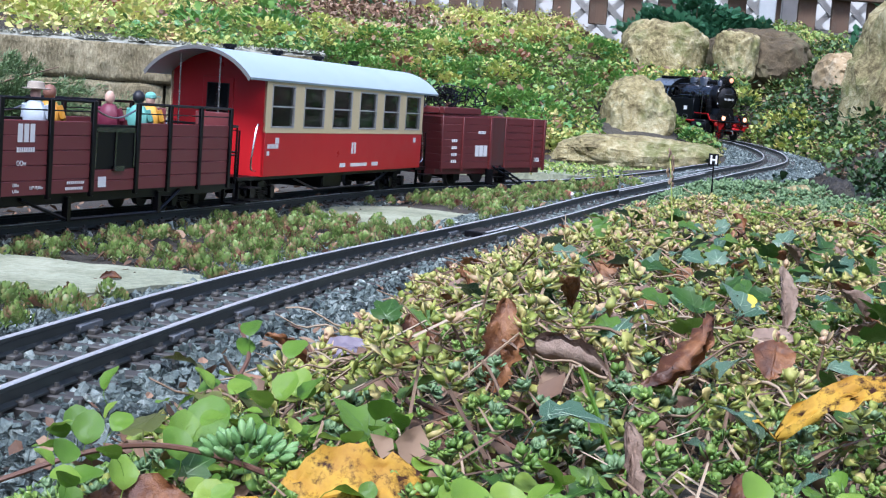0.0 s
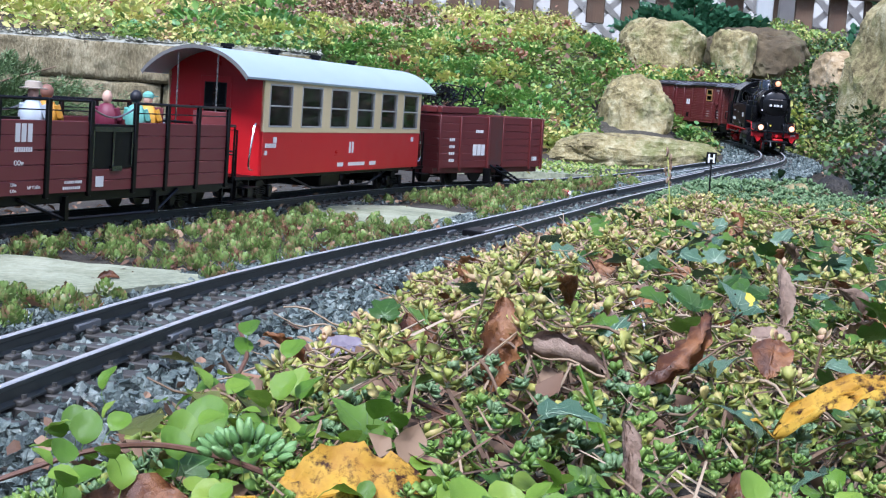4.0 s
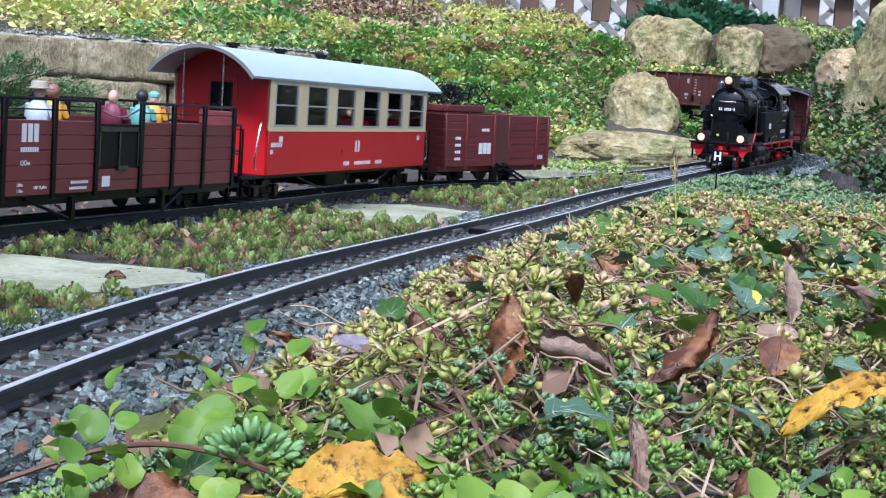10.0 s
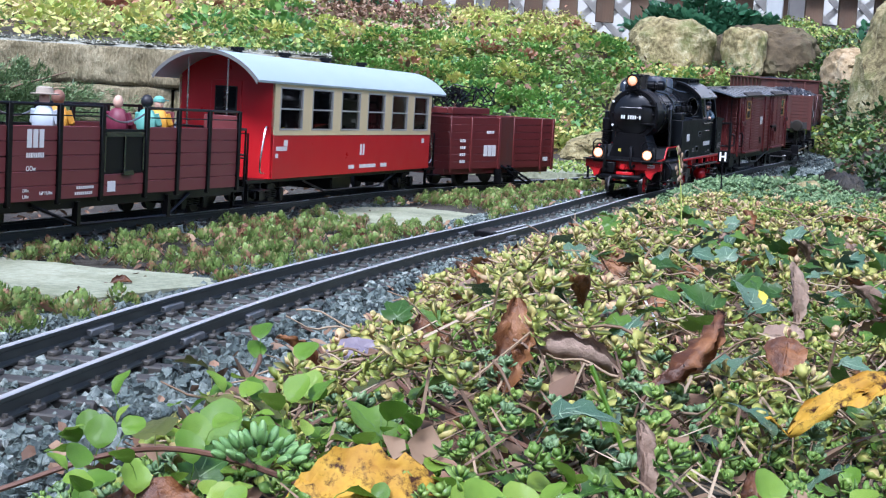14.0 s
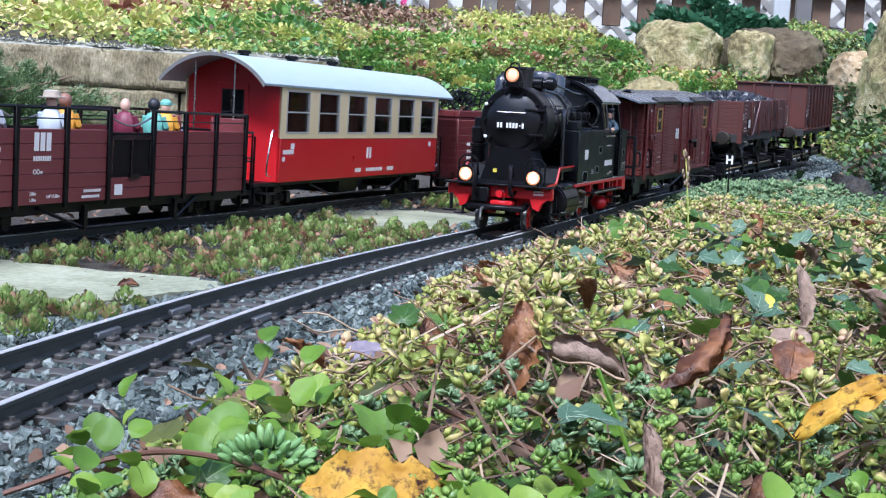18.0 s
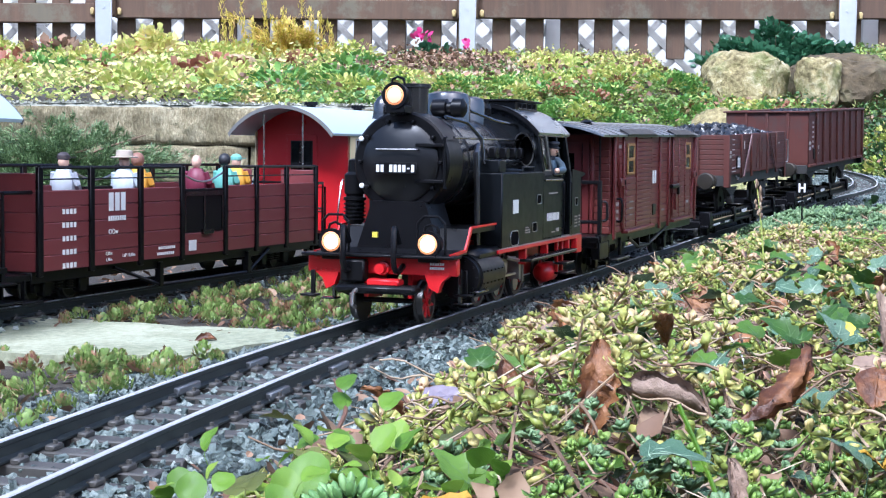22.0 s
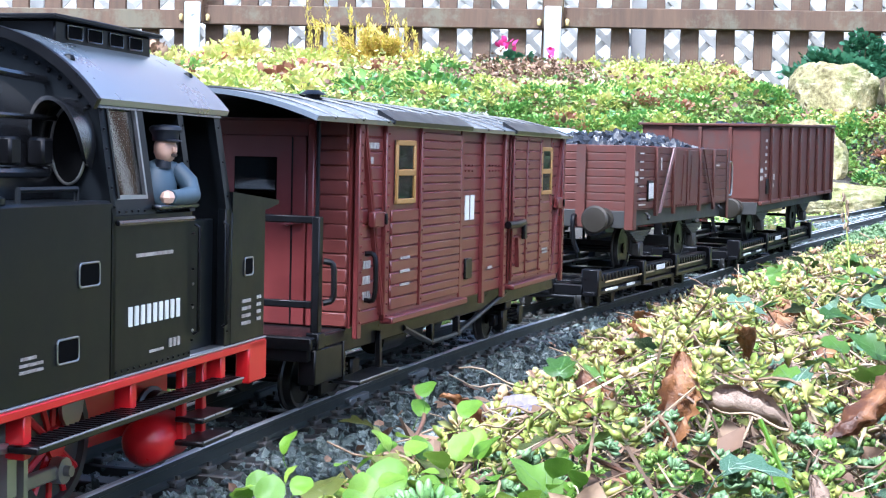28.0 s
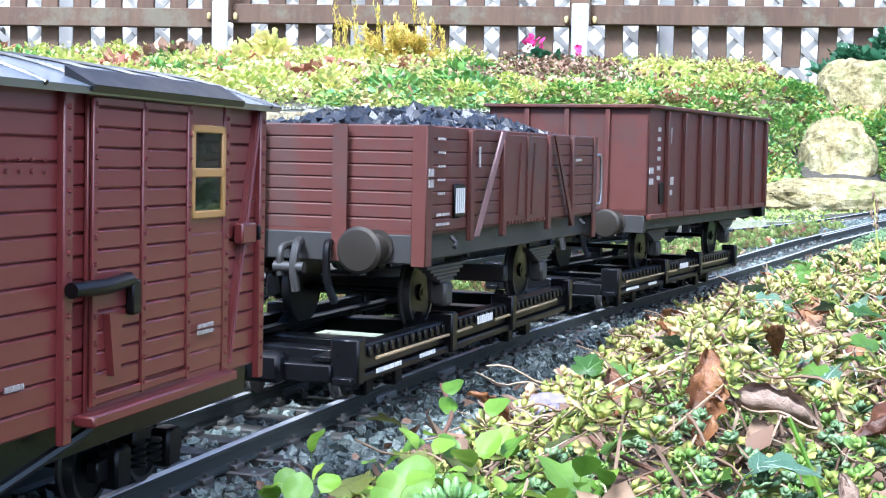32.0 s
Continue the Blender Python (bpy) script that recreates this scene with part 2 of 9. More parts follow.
# ---- mesh helpers ----
def bx(bm, x0, x1, y0, y1, z0, z1, c=0.0):
    """A box, its edges chamfered by c."""
    x0, x1, y0, y1, z0, z1 = min(x0, x1), max(x0, x1), min(y0, y1), max(y0, y1), min(z0, z1), max(z0, z1)
    c = min(c, (x1 - x0) * 0.45, (y1 - y0) * 0.45, (z1 - z0) * 0.45)
    if c <= 0:
        v = [bm.verts.new((x, y, z)) for x in (x0, x1) for y in (y0, y1) for z in (z0, z1)]
        for f in ((0, 1, 3, 2), (4, 6, 7, 5), (0, 4, 5, 1), (2, 3, 7, 6), (0, 2, 6, 4), (1, 5, 7, 3)):
            bm.faces.new([v[i] for i in f])
        return
    g = {}
    for i, x in enumerate((x0, x1)):
        for j, y in enumerate((y0, y1)):
            for k, z in enumerate((z0, z1)):
                xi, yi, zi = x + (c, -c)[i], y + (c, -c)[j], z + (c, -c)[k]
                g[i, j, k, 0] = bm.verts.new((x, yi, zi))
                g[i, j, k, 1] = bm.verts.new((xi, y, zi))
                g[i, j, k, 2] = bm.verts.new((xi, yi, z))
    o = ((0, 0), (1, 0), (1, 1), (0, 1))
    for s in (0, 1):
        r = o if s else o[::-1]
        bm.faces.new([g[s, a, b, 0] for a, b in r])
        bm.faces.new([g[b, s, a, 1] for a, b in r])
        bm.faces.new([g[a, b, s, 2] for a, b in r])
    for i in (0, 1):
        for j in (0, 1):
            q = [g[0, i, j, 1], g[1, i, j, 1], g[1, i, j, 2], g[0, i, j, 2]]
            bm.faces.new(q if (i != j) else q[::-1])
            q = [g[i, 0, j, 0], g[i, 1, j, 0], g[i, 1, j, 2], g[i, 0, j, 2]]
            bm.faces.new(q if (i == j) else q[::-1])
            q = [g[i, j, 0, 0], g[i, j, 1, 0], g[i, j, 1, 1], g[i, j, 0, 1]]
            bm.faces.new(q if (i != j) else q[::-1])
            for k in (0, 1):
                q = [g[i, j, k, 0], g[i, j, k, 1], g[i, j, k, 2]]
                bm.faces.new(q if (i + j + k) % 2 else q[::-1])


def ring(bm, c, u, v, r, n):
    return [bm.verts.new(c + u * (r * math.cos(2 * math.pi * i / n)) + v * (r * math.sin(2 * math.pi * i / n))) for i in range(n)]


def frame_of(d):
    d = d.normalized()
    u = d.cross(Vector((0, 0, 1))) if abs(d.z) < 0.9 else d.cross(Vector((1, 0, 0)))
    u.normalize()
    return u, d.cross(u)


def sweep(bm, pts, radii, n=8, cap=True):
    """A round tube through points, with a radius at each."""
    pts = [Vector(p) for p in pts]
    if isinstance(radii, (int, float)):
        radii = [radii] * len(pts)
    rings = []
    u = None
    for i, p in enumerate(pts):
        d = pts[min(i + 1, len(pts) - 1)] - pts[max(i - 1, 0)]
        if d.length < 1e-9:
            d = Vector((0, 0, 1))
        if u is None:
            u, v = frame_of(d)
        else:
            d.normalize()
            u = (u - d * u.dot(d)).normalized()
            v = d.cross(u)
        rings.append(ring(bm, p, u, v, radii[i], n))
    for a, b in zip(rings, rings[1:]):
        for i in range(n):
            f = bm.faces.new((a[i], a[(i + 1) % n], b[(i + 1) % n], b[i]))
            f.smooth = n > 7
    if cap:
        bm.faces.new(rings[0][::-1]), bm.faces.new(rings[-1])


def cyl(bm, a, b, r, r2=None, n=20):
    sweep(bm, (a, b), (r, r if r2 is None else r2), n)


def lathe(bm, base, axis, profile, n=24):
    """A turned form: (distance along axis, radius) pairs from base."""
    axis = Vector(axis).normalized()
    u, v = frame_of(axis)
    base = Vector(base)
    rings = [ring(bm, base + axis * d, u, v, max(r, 1e-5), n) for d, r in profile]
    for a, b in zip(rings, rings[1:]):
        for i in range(n):
            f = bm.faces.new((a[i], a[(i + 1) % n], b[(i + 1) % n], b[i]))
            f.smooth = True
    bm.faces.new(rings[0][::-1]), bm.faces.new(rings[-1])


def prism(bm, profile, axis, c0, c1):
    """A flat polygon drawn out along an axis: profile pairs are (y, z), (x, z) or (x, y)."""
    def put(p, c):
        return {"x": (c, p[0], p[1]), "y": (p[0], c, p[1]), "z": (p[0], p[1], c)}[axis]
    a = [bm.verts.new(put(p, c0)) for p in profile]
    b = [bm.verts.new(put(p, c1)) for p in profile]
    n = len(profile)
    for i in range(n):
        bm.faces.new((a[i], a[(i + 1) % n], b[(i + 1) % n], b[i]))
    bm.faces.new(a[::-1]), bm.faces.new(b)


def ball(bm, c, r, s=(1, 1, 1), n=10):
    lat = n // 2
    rings = []
    for i in range(1, lat):
        t = math.pi * i / lat
        rings.append([bm.verts.new((c[0] + r * s[0] * math.sin(t) * math.cos(2 * math.pi * j / n),
                                    c[1] + r * s[1] * math.sin(t) * math.sin(2 * math.pi * j / n), c[2] + r * s[2] * math.cos(t))) for j in range(n)])
    top, bot = bm.verts.new((c[0], c[1], c[2] + r * s[2])), bm.verts.new((c[0], c[1], c[2] - r * s[2]))
    fs = []
    for j in range(n):
        k = (j + 1) % n
        fs.append(bm.faces.new((top, rings[0][j], rings[0][k])))
        fs.append(bm.faces.new((bot, rings[-1][k], rings[-1][j])))
        for a, b in zip(rings, rings[1:]):
            fs.append(bm.faces.new((a[j], b[j], b[k], a[k])))
    for f in fs:
        f.smooth = True


def mesh_of(name, bm, material):
    bmesh.ops.recalc_face_normals(bm, faces=bm.faces)
    me = bpy.data.meshes.new(name)
    bm.to_mesh(me)
    bm.free()
    me.set_sharp_from_angle(angle=radians(38))
    for m in (material if isinstance(material, (list, tuple)) else [material]):
        me.materials.append(m)
    return me


def part(name, bm, material, parent, label="", at=None):
    ob = new(name, mesh_of(name, bm, material))
    ob.parent = parent
    if at is not None:
        ob.matrix_basis = at
    if label:
        ob["label"] = label
    return ob


def made(*steps):
    """A bmesh from (function, arguments...) tuples."""
    bm = bmesh.new()
    for f, *a in steps:
        f(bm, *a)
    return bm


def thing(name, label, category, group="", kind=""):
    return tagged(new(name), label, category, group, kind)


WORN_WHITE = surface("worn_white_stencil", [(0.20, 0.17, 0.155), (0.50, 0.48, 0.45)], 0.6, grain=420, bump=0, spread=1.2)


def lettering(parent, side, rows, label="white lettering", mat=None):
    """Plain white bars on a vertical face. side: (axis, place): 'y' faces sideways, 'x' endways. Rows: along, z, length, height."""
    ax, c = side
    lines = {}
    for a, z, w, h in rows:
        lines.setdefault((round(z, 4), h, int(a / 0.03)), []).append((a, w))
    ob = None
    for (z, h, _), marks in lines.items():
        bm = bmesh.new()
        for a, w in marks:
            if ax == "y":
                bx(bm, a - w / 2, a + w / 2, c - 0.0001, c + 0.0004, z - h / 2, z + h / 2)
            else:
                bx(bm, c - 0.0001, c + 0.0004, a - w / 2, a + w / 2, z - h / 2, z + h / 2)
        ob = part("lettering", bm, mat or WHITE, parent, label)
    return ob


def caption(parent, s, x, y, z, h, text):
    """Raised letters on the side that faces s * y."""
    cu = bpy.data.curves.new("text", "FONT")
    cu.body, cu.size, cu.align_x, cu.extrude = text, h * 1.42, "CENTER", 0.0002
    ob = bpy.data.objects.new("text", cu)
    me = bpy.data.meshes.new_from_object(ob)
    bpy.data.objects.remove(ob)
    me.materials.append(WHITE)
    ob = new("lettering", me)
    ob.parent = parent
    ob.matrix_basis = pose(x, s * y, z - h / 2, 90, 0, 180 if s > 0 else 0)
    return tagged(ob, "white lettering")


def words(a, z, length, h, n, gap=0.3):
    """Bars for a run of n characters."""
    w = length / n
    return [(a - length / 2 + w * (i + 0.5), z, w * (1 - gap), h) for i in range(n)]


TYRE = surface("dark_tyre_steel", [(0.045, 0.044, 0.042), (0.11, 0.108, 0.104)], 0.36, 0.7, grain=90, bump=0.1, dist=0.0002)


def wheelset(parent, x, r, half, z=None, spokes=0, mat=None, name="wheelset"):
    """An axle with its two wheels, that turns about its own centre."""
    z = r if z is None else z
    ax = part(name, made((cyl, (0, -half - 0.004, 0), (0, half + 0.004, 0), 0.0018, None, 10)), BLACK, parent, at=pose(x, 0, z))
    for s in (-1, 1):
        bm = bmesh.new()
        y = s * half
        lathe(bm, (0, y - s * 0.0012, 0), (0, s, 0), [(-0.0012, r * 1.09), (0.0, r * 1.10), (0.0006, r), (0.0042, r * 0.985), (0.0042, r * 0.86), (0.0022, r * 0.84),
                                                    (0.0022, r * 0.3 if not spokes else r * 0.80)], 28)
        part("tyre", bm, TYRE, ax, "dark worn steel tyre")
        bm = bmesh.new()
        cyl(bm, (0, y - s * 0.001, 0), (0, y + s * 0.0036, 0), r * 0.24, None, 14)
        if spokes:
            for i in range(spokes):
                a = 2 * math.pi * i / spokes
                sweep(bm, ((math.cos(a) * r * 0.2, y + s * 0.0012, math.sin(a) * r * 0.2), (math.cos(a) * r * 0.85, y + s * 0.0012, math.sin(a) * r * 0.85)), 0.0013, 6)
        else:
            cyl(bm, (0, y - s * 0.0005, 0), (0, y + s * 0.0022, 0), r * 0.85, None, 20)
        part("wheel_centre", bm, mat or BLACK, ax)
    return ax


# ---- vehicles; each stands on its rails at z 0 and faces +x ----
def arc_profile(half, z_edge, z_top, n=14, thick=0.0):
    """Half-ellipse-like roof line from one eave to the other, and back under it when thick."""
    k = z_top - z_edge
    R = (half * half + k * k) / (2 * k)
    a = math.asin(min(1, half / R))
    up = [(R * math.sin(-a + 2 * a * i / n), z_top - R + R * math.cos(-a + 2 * a * i / n)) for i in range(n + 1)]
    if not thick:
        return up
    return up + [(y * (1 - thick / half * 0.5), z - thick) for y, z in reversed(up)]


def pipe(parent, pts, r, mat=None, name="pipe", n=8, label=""):
    return part(name, made((sweep, pts, r, n)), mat or BLACK, parent, label)


def rivets(bm, pts, r=0.0007):
    for p in pts:
        ball(bm, p, r, (1, 1, 1), 6)


def head_lamp(parent, x, y, z, r, label, lens=None):
    body = part("head_lamp", made((lathe, (x - 0.012, y, z), (1, 0, 0), [(0, r * 0.55), (0.003, r * 0.92), (0.009, r), (0.012, r * 1.12), (0.014, r * 1.12), (0.014, r * 0.9)], 20)),
                BLACK, parent, label)
    part("lens", made((lathe, (x + 0.0005, y, z), (1, 0, 0), [(0, r * 0.94), (0.0014, r * 0.86), (0.0020, r * 0.72), (0.0010, r * 0.70)], 24)), LIT, body, "orange glowing lens rim")
    part("lens_core", made((lathe, (x + 0.0012, y, z), (1, 0, 0), [(0, r * 0.71), (0.0010, r * 0.66), (0.0018, r * 0.35), (0.002, 0.0002)], 24)), lens or LIT_CORE, body, "glowing warm white lens")
    part("lamp_handle", made((sweep, [(x - 0.005, y - r * 0.6, z + r * 0.9), (x - 0.005, y - r * 0.5, z + r * 1.4), (x - 0.005, y, z + r * 1.6),
                                      (x - 0.005, y + r * 0.5, z + r * 1.4), (x - 0.005, y + r * 0.6, z + r * 0.9)], 0.0009, 6)), BLACK, body)
    part("lamp_foot", made((bx, x - 0.013, x + 0.001, y - r * 0.9, y + r * 0.9, z - r * 1.5, z - r * 0.85, 0.0005)), BLACK, body)


def figure(name, label, x, y, z, body, head_gear=None, gear=None, h=0.03, parent=None):
    """A small model figure: one plain mesh."""
    bm = bmesh.new()
    k = h / 0.03
    ball(bm, (x, y, z + 0.010 * k), 0.0085 * k, (0.75, 0.95, 1.3), 10)
    n1 = len(bm.faces)
    ball(bm, (x, y, z + 0.0240 * k), 0.0040 * k, (0.98, 0.86, 1.2), 10)
    n2 = len(bm.faces)
    if gear == "hat":
        lathe(bm, (x, y, z + 0.0265 * k), (0, 0, 1), [(0, 0.0085 * k), (0.0008, 0.0087 * k), (0.0012, 0.0055 * k), (0.0042 * k, 0.005 * k), (0.005 * k, 0.003 * k)], 14)
    elif gear == "cap":
        ball(bm, (x, y, z + 0.0266 * k), 0.0044 * k, (1.02, 0.98, 0.75), 10)
        bx(bm, x + 0.002 * k, x + 0.0085 * k, y - 0.0035 * k, y + 0.0035 * k, z + 0.0262 * k, z + 0.0268 * k)
    elif gear == "hair":
        ball(bm, (x - 0.0006 * k, y, z + 0.0253 * k), 0.0045 * k, (1.0, 1.0, 1.1), 10)
    n3 = len(bm.faces)
    for s in (-1, 1):
        sweep(bm, [(x, y + s * 0.0072 * k, z + 0.017 * k), (x + 0.002, y + s * 0.009 * k, z + 0.010 * k), (x + 0.007 * k, y + s * 0.006 * k, z + 0.007 * k)], 0.0021 * k, 6)
    bm.faces.ensure_lookup_table()
    for i, f in enumerate(bm.faces):
        f.material_index = 1 if n1 <= i < n2 else (2 if n2 <= i < n3 else 0)
    ob = part(name, bm, [body, SKIN, head_gear or SKIN], parent)
    return tagged(ob, label, "figurine") if parent is None else tagged(ob, label)


def paint(name, c, rough=0.5):
    return surface(name, [tuple(v * 0.88 for v in c), c], rough, grain=200, bump=0.05, dist=0.0003)


def opening(parent, name, x, y, z, w, h, r, rim=None):
    """A rounded slot of half sizes w, h in a side wall at y: a dark panel painted as its shade, with a thin rim."""
    d = 1 if y > 0 else -1
    pts = [(x + a * (w - r) + r * math.cos(q), z + b * (h - r) + r * math.sin(q)) for a, b, q0 in ((1, 1, 0), (-1, 1, 1), (-1, -1, 2), (1, -1, 3)) for q in (q0 * math.pi / 2 + k * math.pi / 8 for k in range(5))]
    slot = part(name, made((prism, pts, "y", y - d * 0.0010, y + d * 0.0002)), OPENING_SHADE, parent, "slot closed by a dark panel painted as shade")
    part("slot_rim", made((sweep, [(px, y + d * 0.0002, pz) for px, pz in pts + pts[:1]], 0.00035, 6, False)), rim or STEEL, slot, "thin bright rim")


def driver(e):
    """The driver doll leaning on the cab sill: one plain mesh."""
    bm = bmesh.new()
    marks = []

    def put(index, fn, *a):
        fn(bm, *a)
        marks.append((len(bm.faces), index))

    hx, hy, hz = -0.0860, 0.0450, 0.1140
    put(0, ball, (-0.0875, 0.0415, 0.1000), 0.0080, (1.0, 0.80, 1.35), 14)
    put(0, ball, (-0.0925, 0.0435, 0.1065), 0.0042, (1, 1, 0.9), 10)
    put(0, sweep, [(-0.0930, 0.0455, 0.1075), (-0.0935, 0.0500, 0.1030), (-0.0915, 0.0520, 0.0990), (-0.0830, 0.0525, 0.0985), (-0.0755, 0.0520, 0.0985)], [0.0032, 0.0033, 0.0032, 0.0027, 0.0024], 10)
    put(2, sweep, [(hx, hy - 0.001, 0.1080), (hx, hy - 0.0005, 0.1105)], [0.0030, 0.0026], 10)
    put(1, ball, (-0.0735, 0.0520, 0.0985), 0.0026, (1.2, 0.9, 0.9), 8)
    put(1, ball, (hx, hy, hz), 0.0041, (0.95, 0.95, 1.22), 14)
    put(1, ball, (hx + 0.0014, hy + 0.0040, hz - 0.0002), 0.0011, (0.8, 0.9, 1.2), 6)
    put(1, ball, (hx - 0.0040, hy + 0.0002, hz), 0.0011, (0.6, 1, 1.4), 6)
    put(3, ball, (hx + 0.0012, hy + 0.0038, hz - 0.0020), 0.0012, (1.5, 0.8, 0.6), 6)
    put(2, lathe, (hx, hy, hz + 0.0025), (0, 0, 1), [(0, 0.0042), (0.0002, 0.0043), (0.0022, 0.0044), (0.0036, 0.0054), (0.0046, 0.0052), (0.0052, 0.0040), (0.0054, 0.0005)], 18)
    put(2, ball, (hx + 0.0018, hy + 0.0036, hz + 0.0026), 0.0034, (0.9, 0.9, 0.16), 10)
    bm.faces.ensure_lookup_table()
    k = 0
    for i, f in enumerate(bm.faces):
        while i >= marks[k][0]:
            k += 1
        f.material_index = marks[k][1]
    ob = part("driver_doll", bm, [paint("blue_jacket", (0.060, 0.095, 0.125)), SKIN, paint("navy_cap", (0.010, 0.013, 0.022)), paint("brown_moustache", (0.03, 0.016, 0.01))], e)
    tagged(ob, "small painted driver doll in blue jacket and cap")


def engine():
    e = thing("steam_locomotive", "black model tank locomotive with red frame and lit lamps", "locomotive")
    KNOTS = ([-0.02, 0.0, 0.045, 0.066, 0.09, 0.122, 0.158, 0.2135, 0.303, 0.348], [-0.0085, 0.0115, 0.047, 0.070, 0.118, 0.145, 0.188, 0.230, 0.3185, 0.3525])
    X = lambda u: 0.19 - float(np.interp(u, *KNOTS))
    # boiler and smokebox
    part("boiler", made((lathe, (X(0.066), 0, 0.105), (-1, 0, 0), [(0, 0.0315), (0.03, 0.0315), (0.0301, 0.0322), (0.033, 0.0322), (0.0331, 0.0312), (0.07, 0.0312),
                        (0.0701, 0.0322), (0.073, 0.0322), (0.0731, 0.0312), (0.108, 0.0312), (0.1081, 0.0322), (0.112, 0.0322), (0.1121, 0.0312), (0.160, 0.0312)], 40)), GLOSS, e, "glossy black boiler with bands")
    sb = part("smokebox", made((lathe, (X(0.047), 0, 0.105), (-1, 0, 0), [(0, 0.0328), (0.0015, 0.0342), (0.029, 0.0342), (0.0295, 0.0315)], 40)), BLACK, e)
    bm = bmesh.new()
    lathe(bm, (X(0.047), 0, 0.105), (1, 0, 0), [(0, 0.0272), (0.0012, 0.0270), (0.0020, 0.0258), (0.0035, 0.0222), (0.0050, 0.0175), (0.0062, 0.0120), (0.0069, 0.0060), (0.0071, 0.0005)], 48)
    part("smokebox_door", bm, DOOR_BLACK, sb, "domed satin black smokebox door")
    for i in range(10):
        a = math.pi * (0.2 + i / 5)
        part("door_clamp", made((bx, X(0.0475), X(0.043), 0.0285 * math.cos(a) - 0.0012, 0.0285 * math.cos(a) + 0.0012, 0.105 + 0.0285 * math.sin(a) - 0.0012, 0.105 + 0.0285 * math.sin(a) + 0.0012, 0.0004)), BLACK, sb)
    for z in (0.0925, 0.1165):
        part("hinge_strap", made((bx, X(0.046), X(0.0405), 0.012, 0.0315, z - 0.0012, z + 0.0012, 0.0004)), BLACK, sb)
    bm = bmesh.new()
    sweep(bm, [(X(0.0465), 0.0318, 0.088), (X(0.0435), 0.0318, 0.088), (X(0.0435), 0.0318, 0.122), (X(0.0465), 0.0318, 0.122)], 0.0011, 6)
    part("door_hinge", bm, BLACK, sb)
    part("grab_bar", made((sweep, [(X(0.041), -0.0145, 0.1135), (X(0.0362), -0.0145, 0.1135), (X(0.0362), 0.0145, 0.1135), (X(0.041), 0.0145, 0.1135)], 0.0007, 6)), GLOSS, sb)
    cells = (1, 1, 0, 1, 1, 1, 1, 2, 1)
    for i, kind in enumerate(cells):
        if kind:
            lettering(sb, ("x", X(0.0345)), [(-0.0125 + i * 0.0031, 0.1010, 0.0020 if kind == 1 else 0.0016, 0.0048 if kind == 1 else 0.0010)], "white bar on the smokebox door")
    part("plate", made((bx, X(0.0362), X(0.0347), -0.0150, 0.0150, 0.0970, 0.1050, 0.0004)), BLACK, sb, "black plate on the door")
    for y, z in ((-0.0280, 0.1205), (-0.0275, 0.0890)):
        bm = bmesh.new()
        lathe(bm, (X(0.047), y, z), (1, 0, 0), [(0, 0.0013), (0.001, 0.0013), (0.0012, 0.0017), (0.0022, 0.0017), (0.0027, 0.0008)], 10)
        part("white_knob", bm, WHITE, sb)
    # chimney, domes, top lamp, compressor and pipes
    part("chimney", made((lathe, (X(0.066), 0, 0.132), (0, 0, 1), [(0, 0.0165), (0.004, 0.0125), (0.006, 0.0105), (0.023, 0.0112), (0.0235, 0.0128), (0.026, 0.0128), (0.0262, 0.0095), (0.012, 0.009)], 28)), GLOSS, e)
    for u, r, zt in ((0.122, 0.0165, 0.1565), (0.158, 0.0145, 0.1545)):
        part("dome", made((lathe, (X(u), 0, 0.13), (0, 0, 1), [(0, r * 1.05), (0.004, r), (zt - 0.136, r), (zt - 0.132, r * 0.9), (zt - 0.1303, r * 0.6), (zt - 0.13, 0.0005)], 28)), GLOSS, e)
    part("generator", made((lathe, (X(0.092), -0.004, 0.1435), (0, 1, 0), [(0, 0.003), (0.002, 0.0062), (0.012, 0.0066), (0.013, 0.0045), (0.016, 0.0045), (0.017, 0.0068), (0.024, 0.0068), (0.026, 0.004)], 18)), BLACK, e)
    part("safety_valve", made((cyl, (X(0.167), 0.012, 0.139), (X(0.167), 0.012, 0.152), 0.003), (cyl, (X(0.167), 0.012, 0.1455), (X(0.167), 0.012, 0.149), 0.0052, 0.0045), (cyl, (X(0.178), 0.012, 0.139), (X(0.178), 0.012, 0.150), 0.003)), BLACK, e)
    part("bell", made((lathe, (X(0.056), -0.017, 0.134), (0, 0, 1), [(0, 0.0075), (0.004, 0.0068), (0.010, 0.0066), (0.0145, 0.004), (0.016, 0.0016), (0.019, 0.0014)], 16)), GLOSS, e)
    head_lamp(e, X(0.033), 0, 0.1492, 0.0078, "round black headlamp over the smokebox", LIT_TOP)
    part("lamp_bracket", made((bx, X(0.05), X(0.034), -0.0045, 0.0045, 0.136, 0.143, 0.0006)), BLACK, e)
    for s in (-1, 1):
        head_lamp(e, X(0.0), s * 0.0335, 0.053, 0.0078, "round black headlamp with wire guard")
        part("lamp_guard", made((sweep, [(X(0.007), s * 0.0335 - 0.0095, 0.046), (X(0.007), s * 0.0335 - 0.0095, 0.066), (X(0.007), s * 0.0335 - 0.005, 0.0705),
                                         (X(0.007), s * 0.0335 + 0.005, 0.0705), (X(0.007), s * 0.0335 + 0.0095, 0.066), (X(0.007), s * 0.0335 + 0.0095, 0.046)], 0.0009, 6)), BLACK, e)
        # rails and pipes along the boiler
        pipe(e, [(X(0.06), s * 0.0325, 0.122), (X(0.21), s * 0.0325, 0.122)], 0.0009, GLOSS, "handrail")
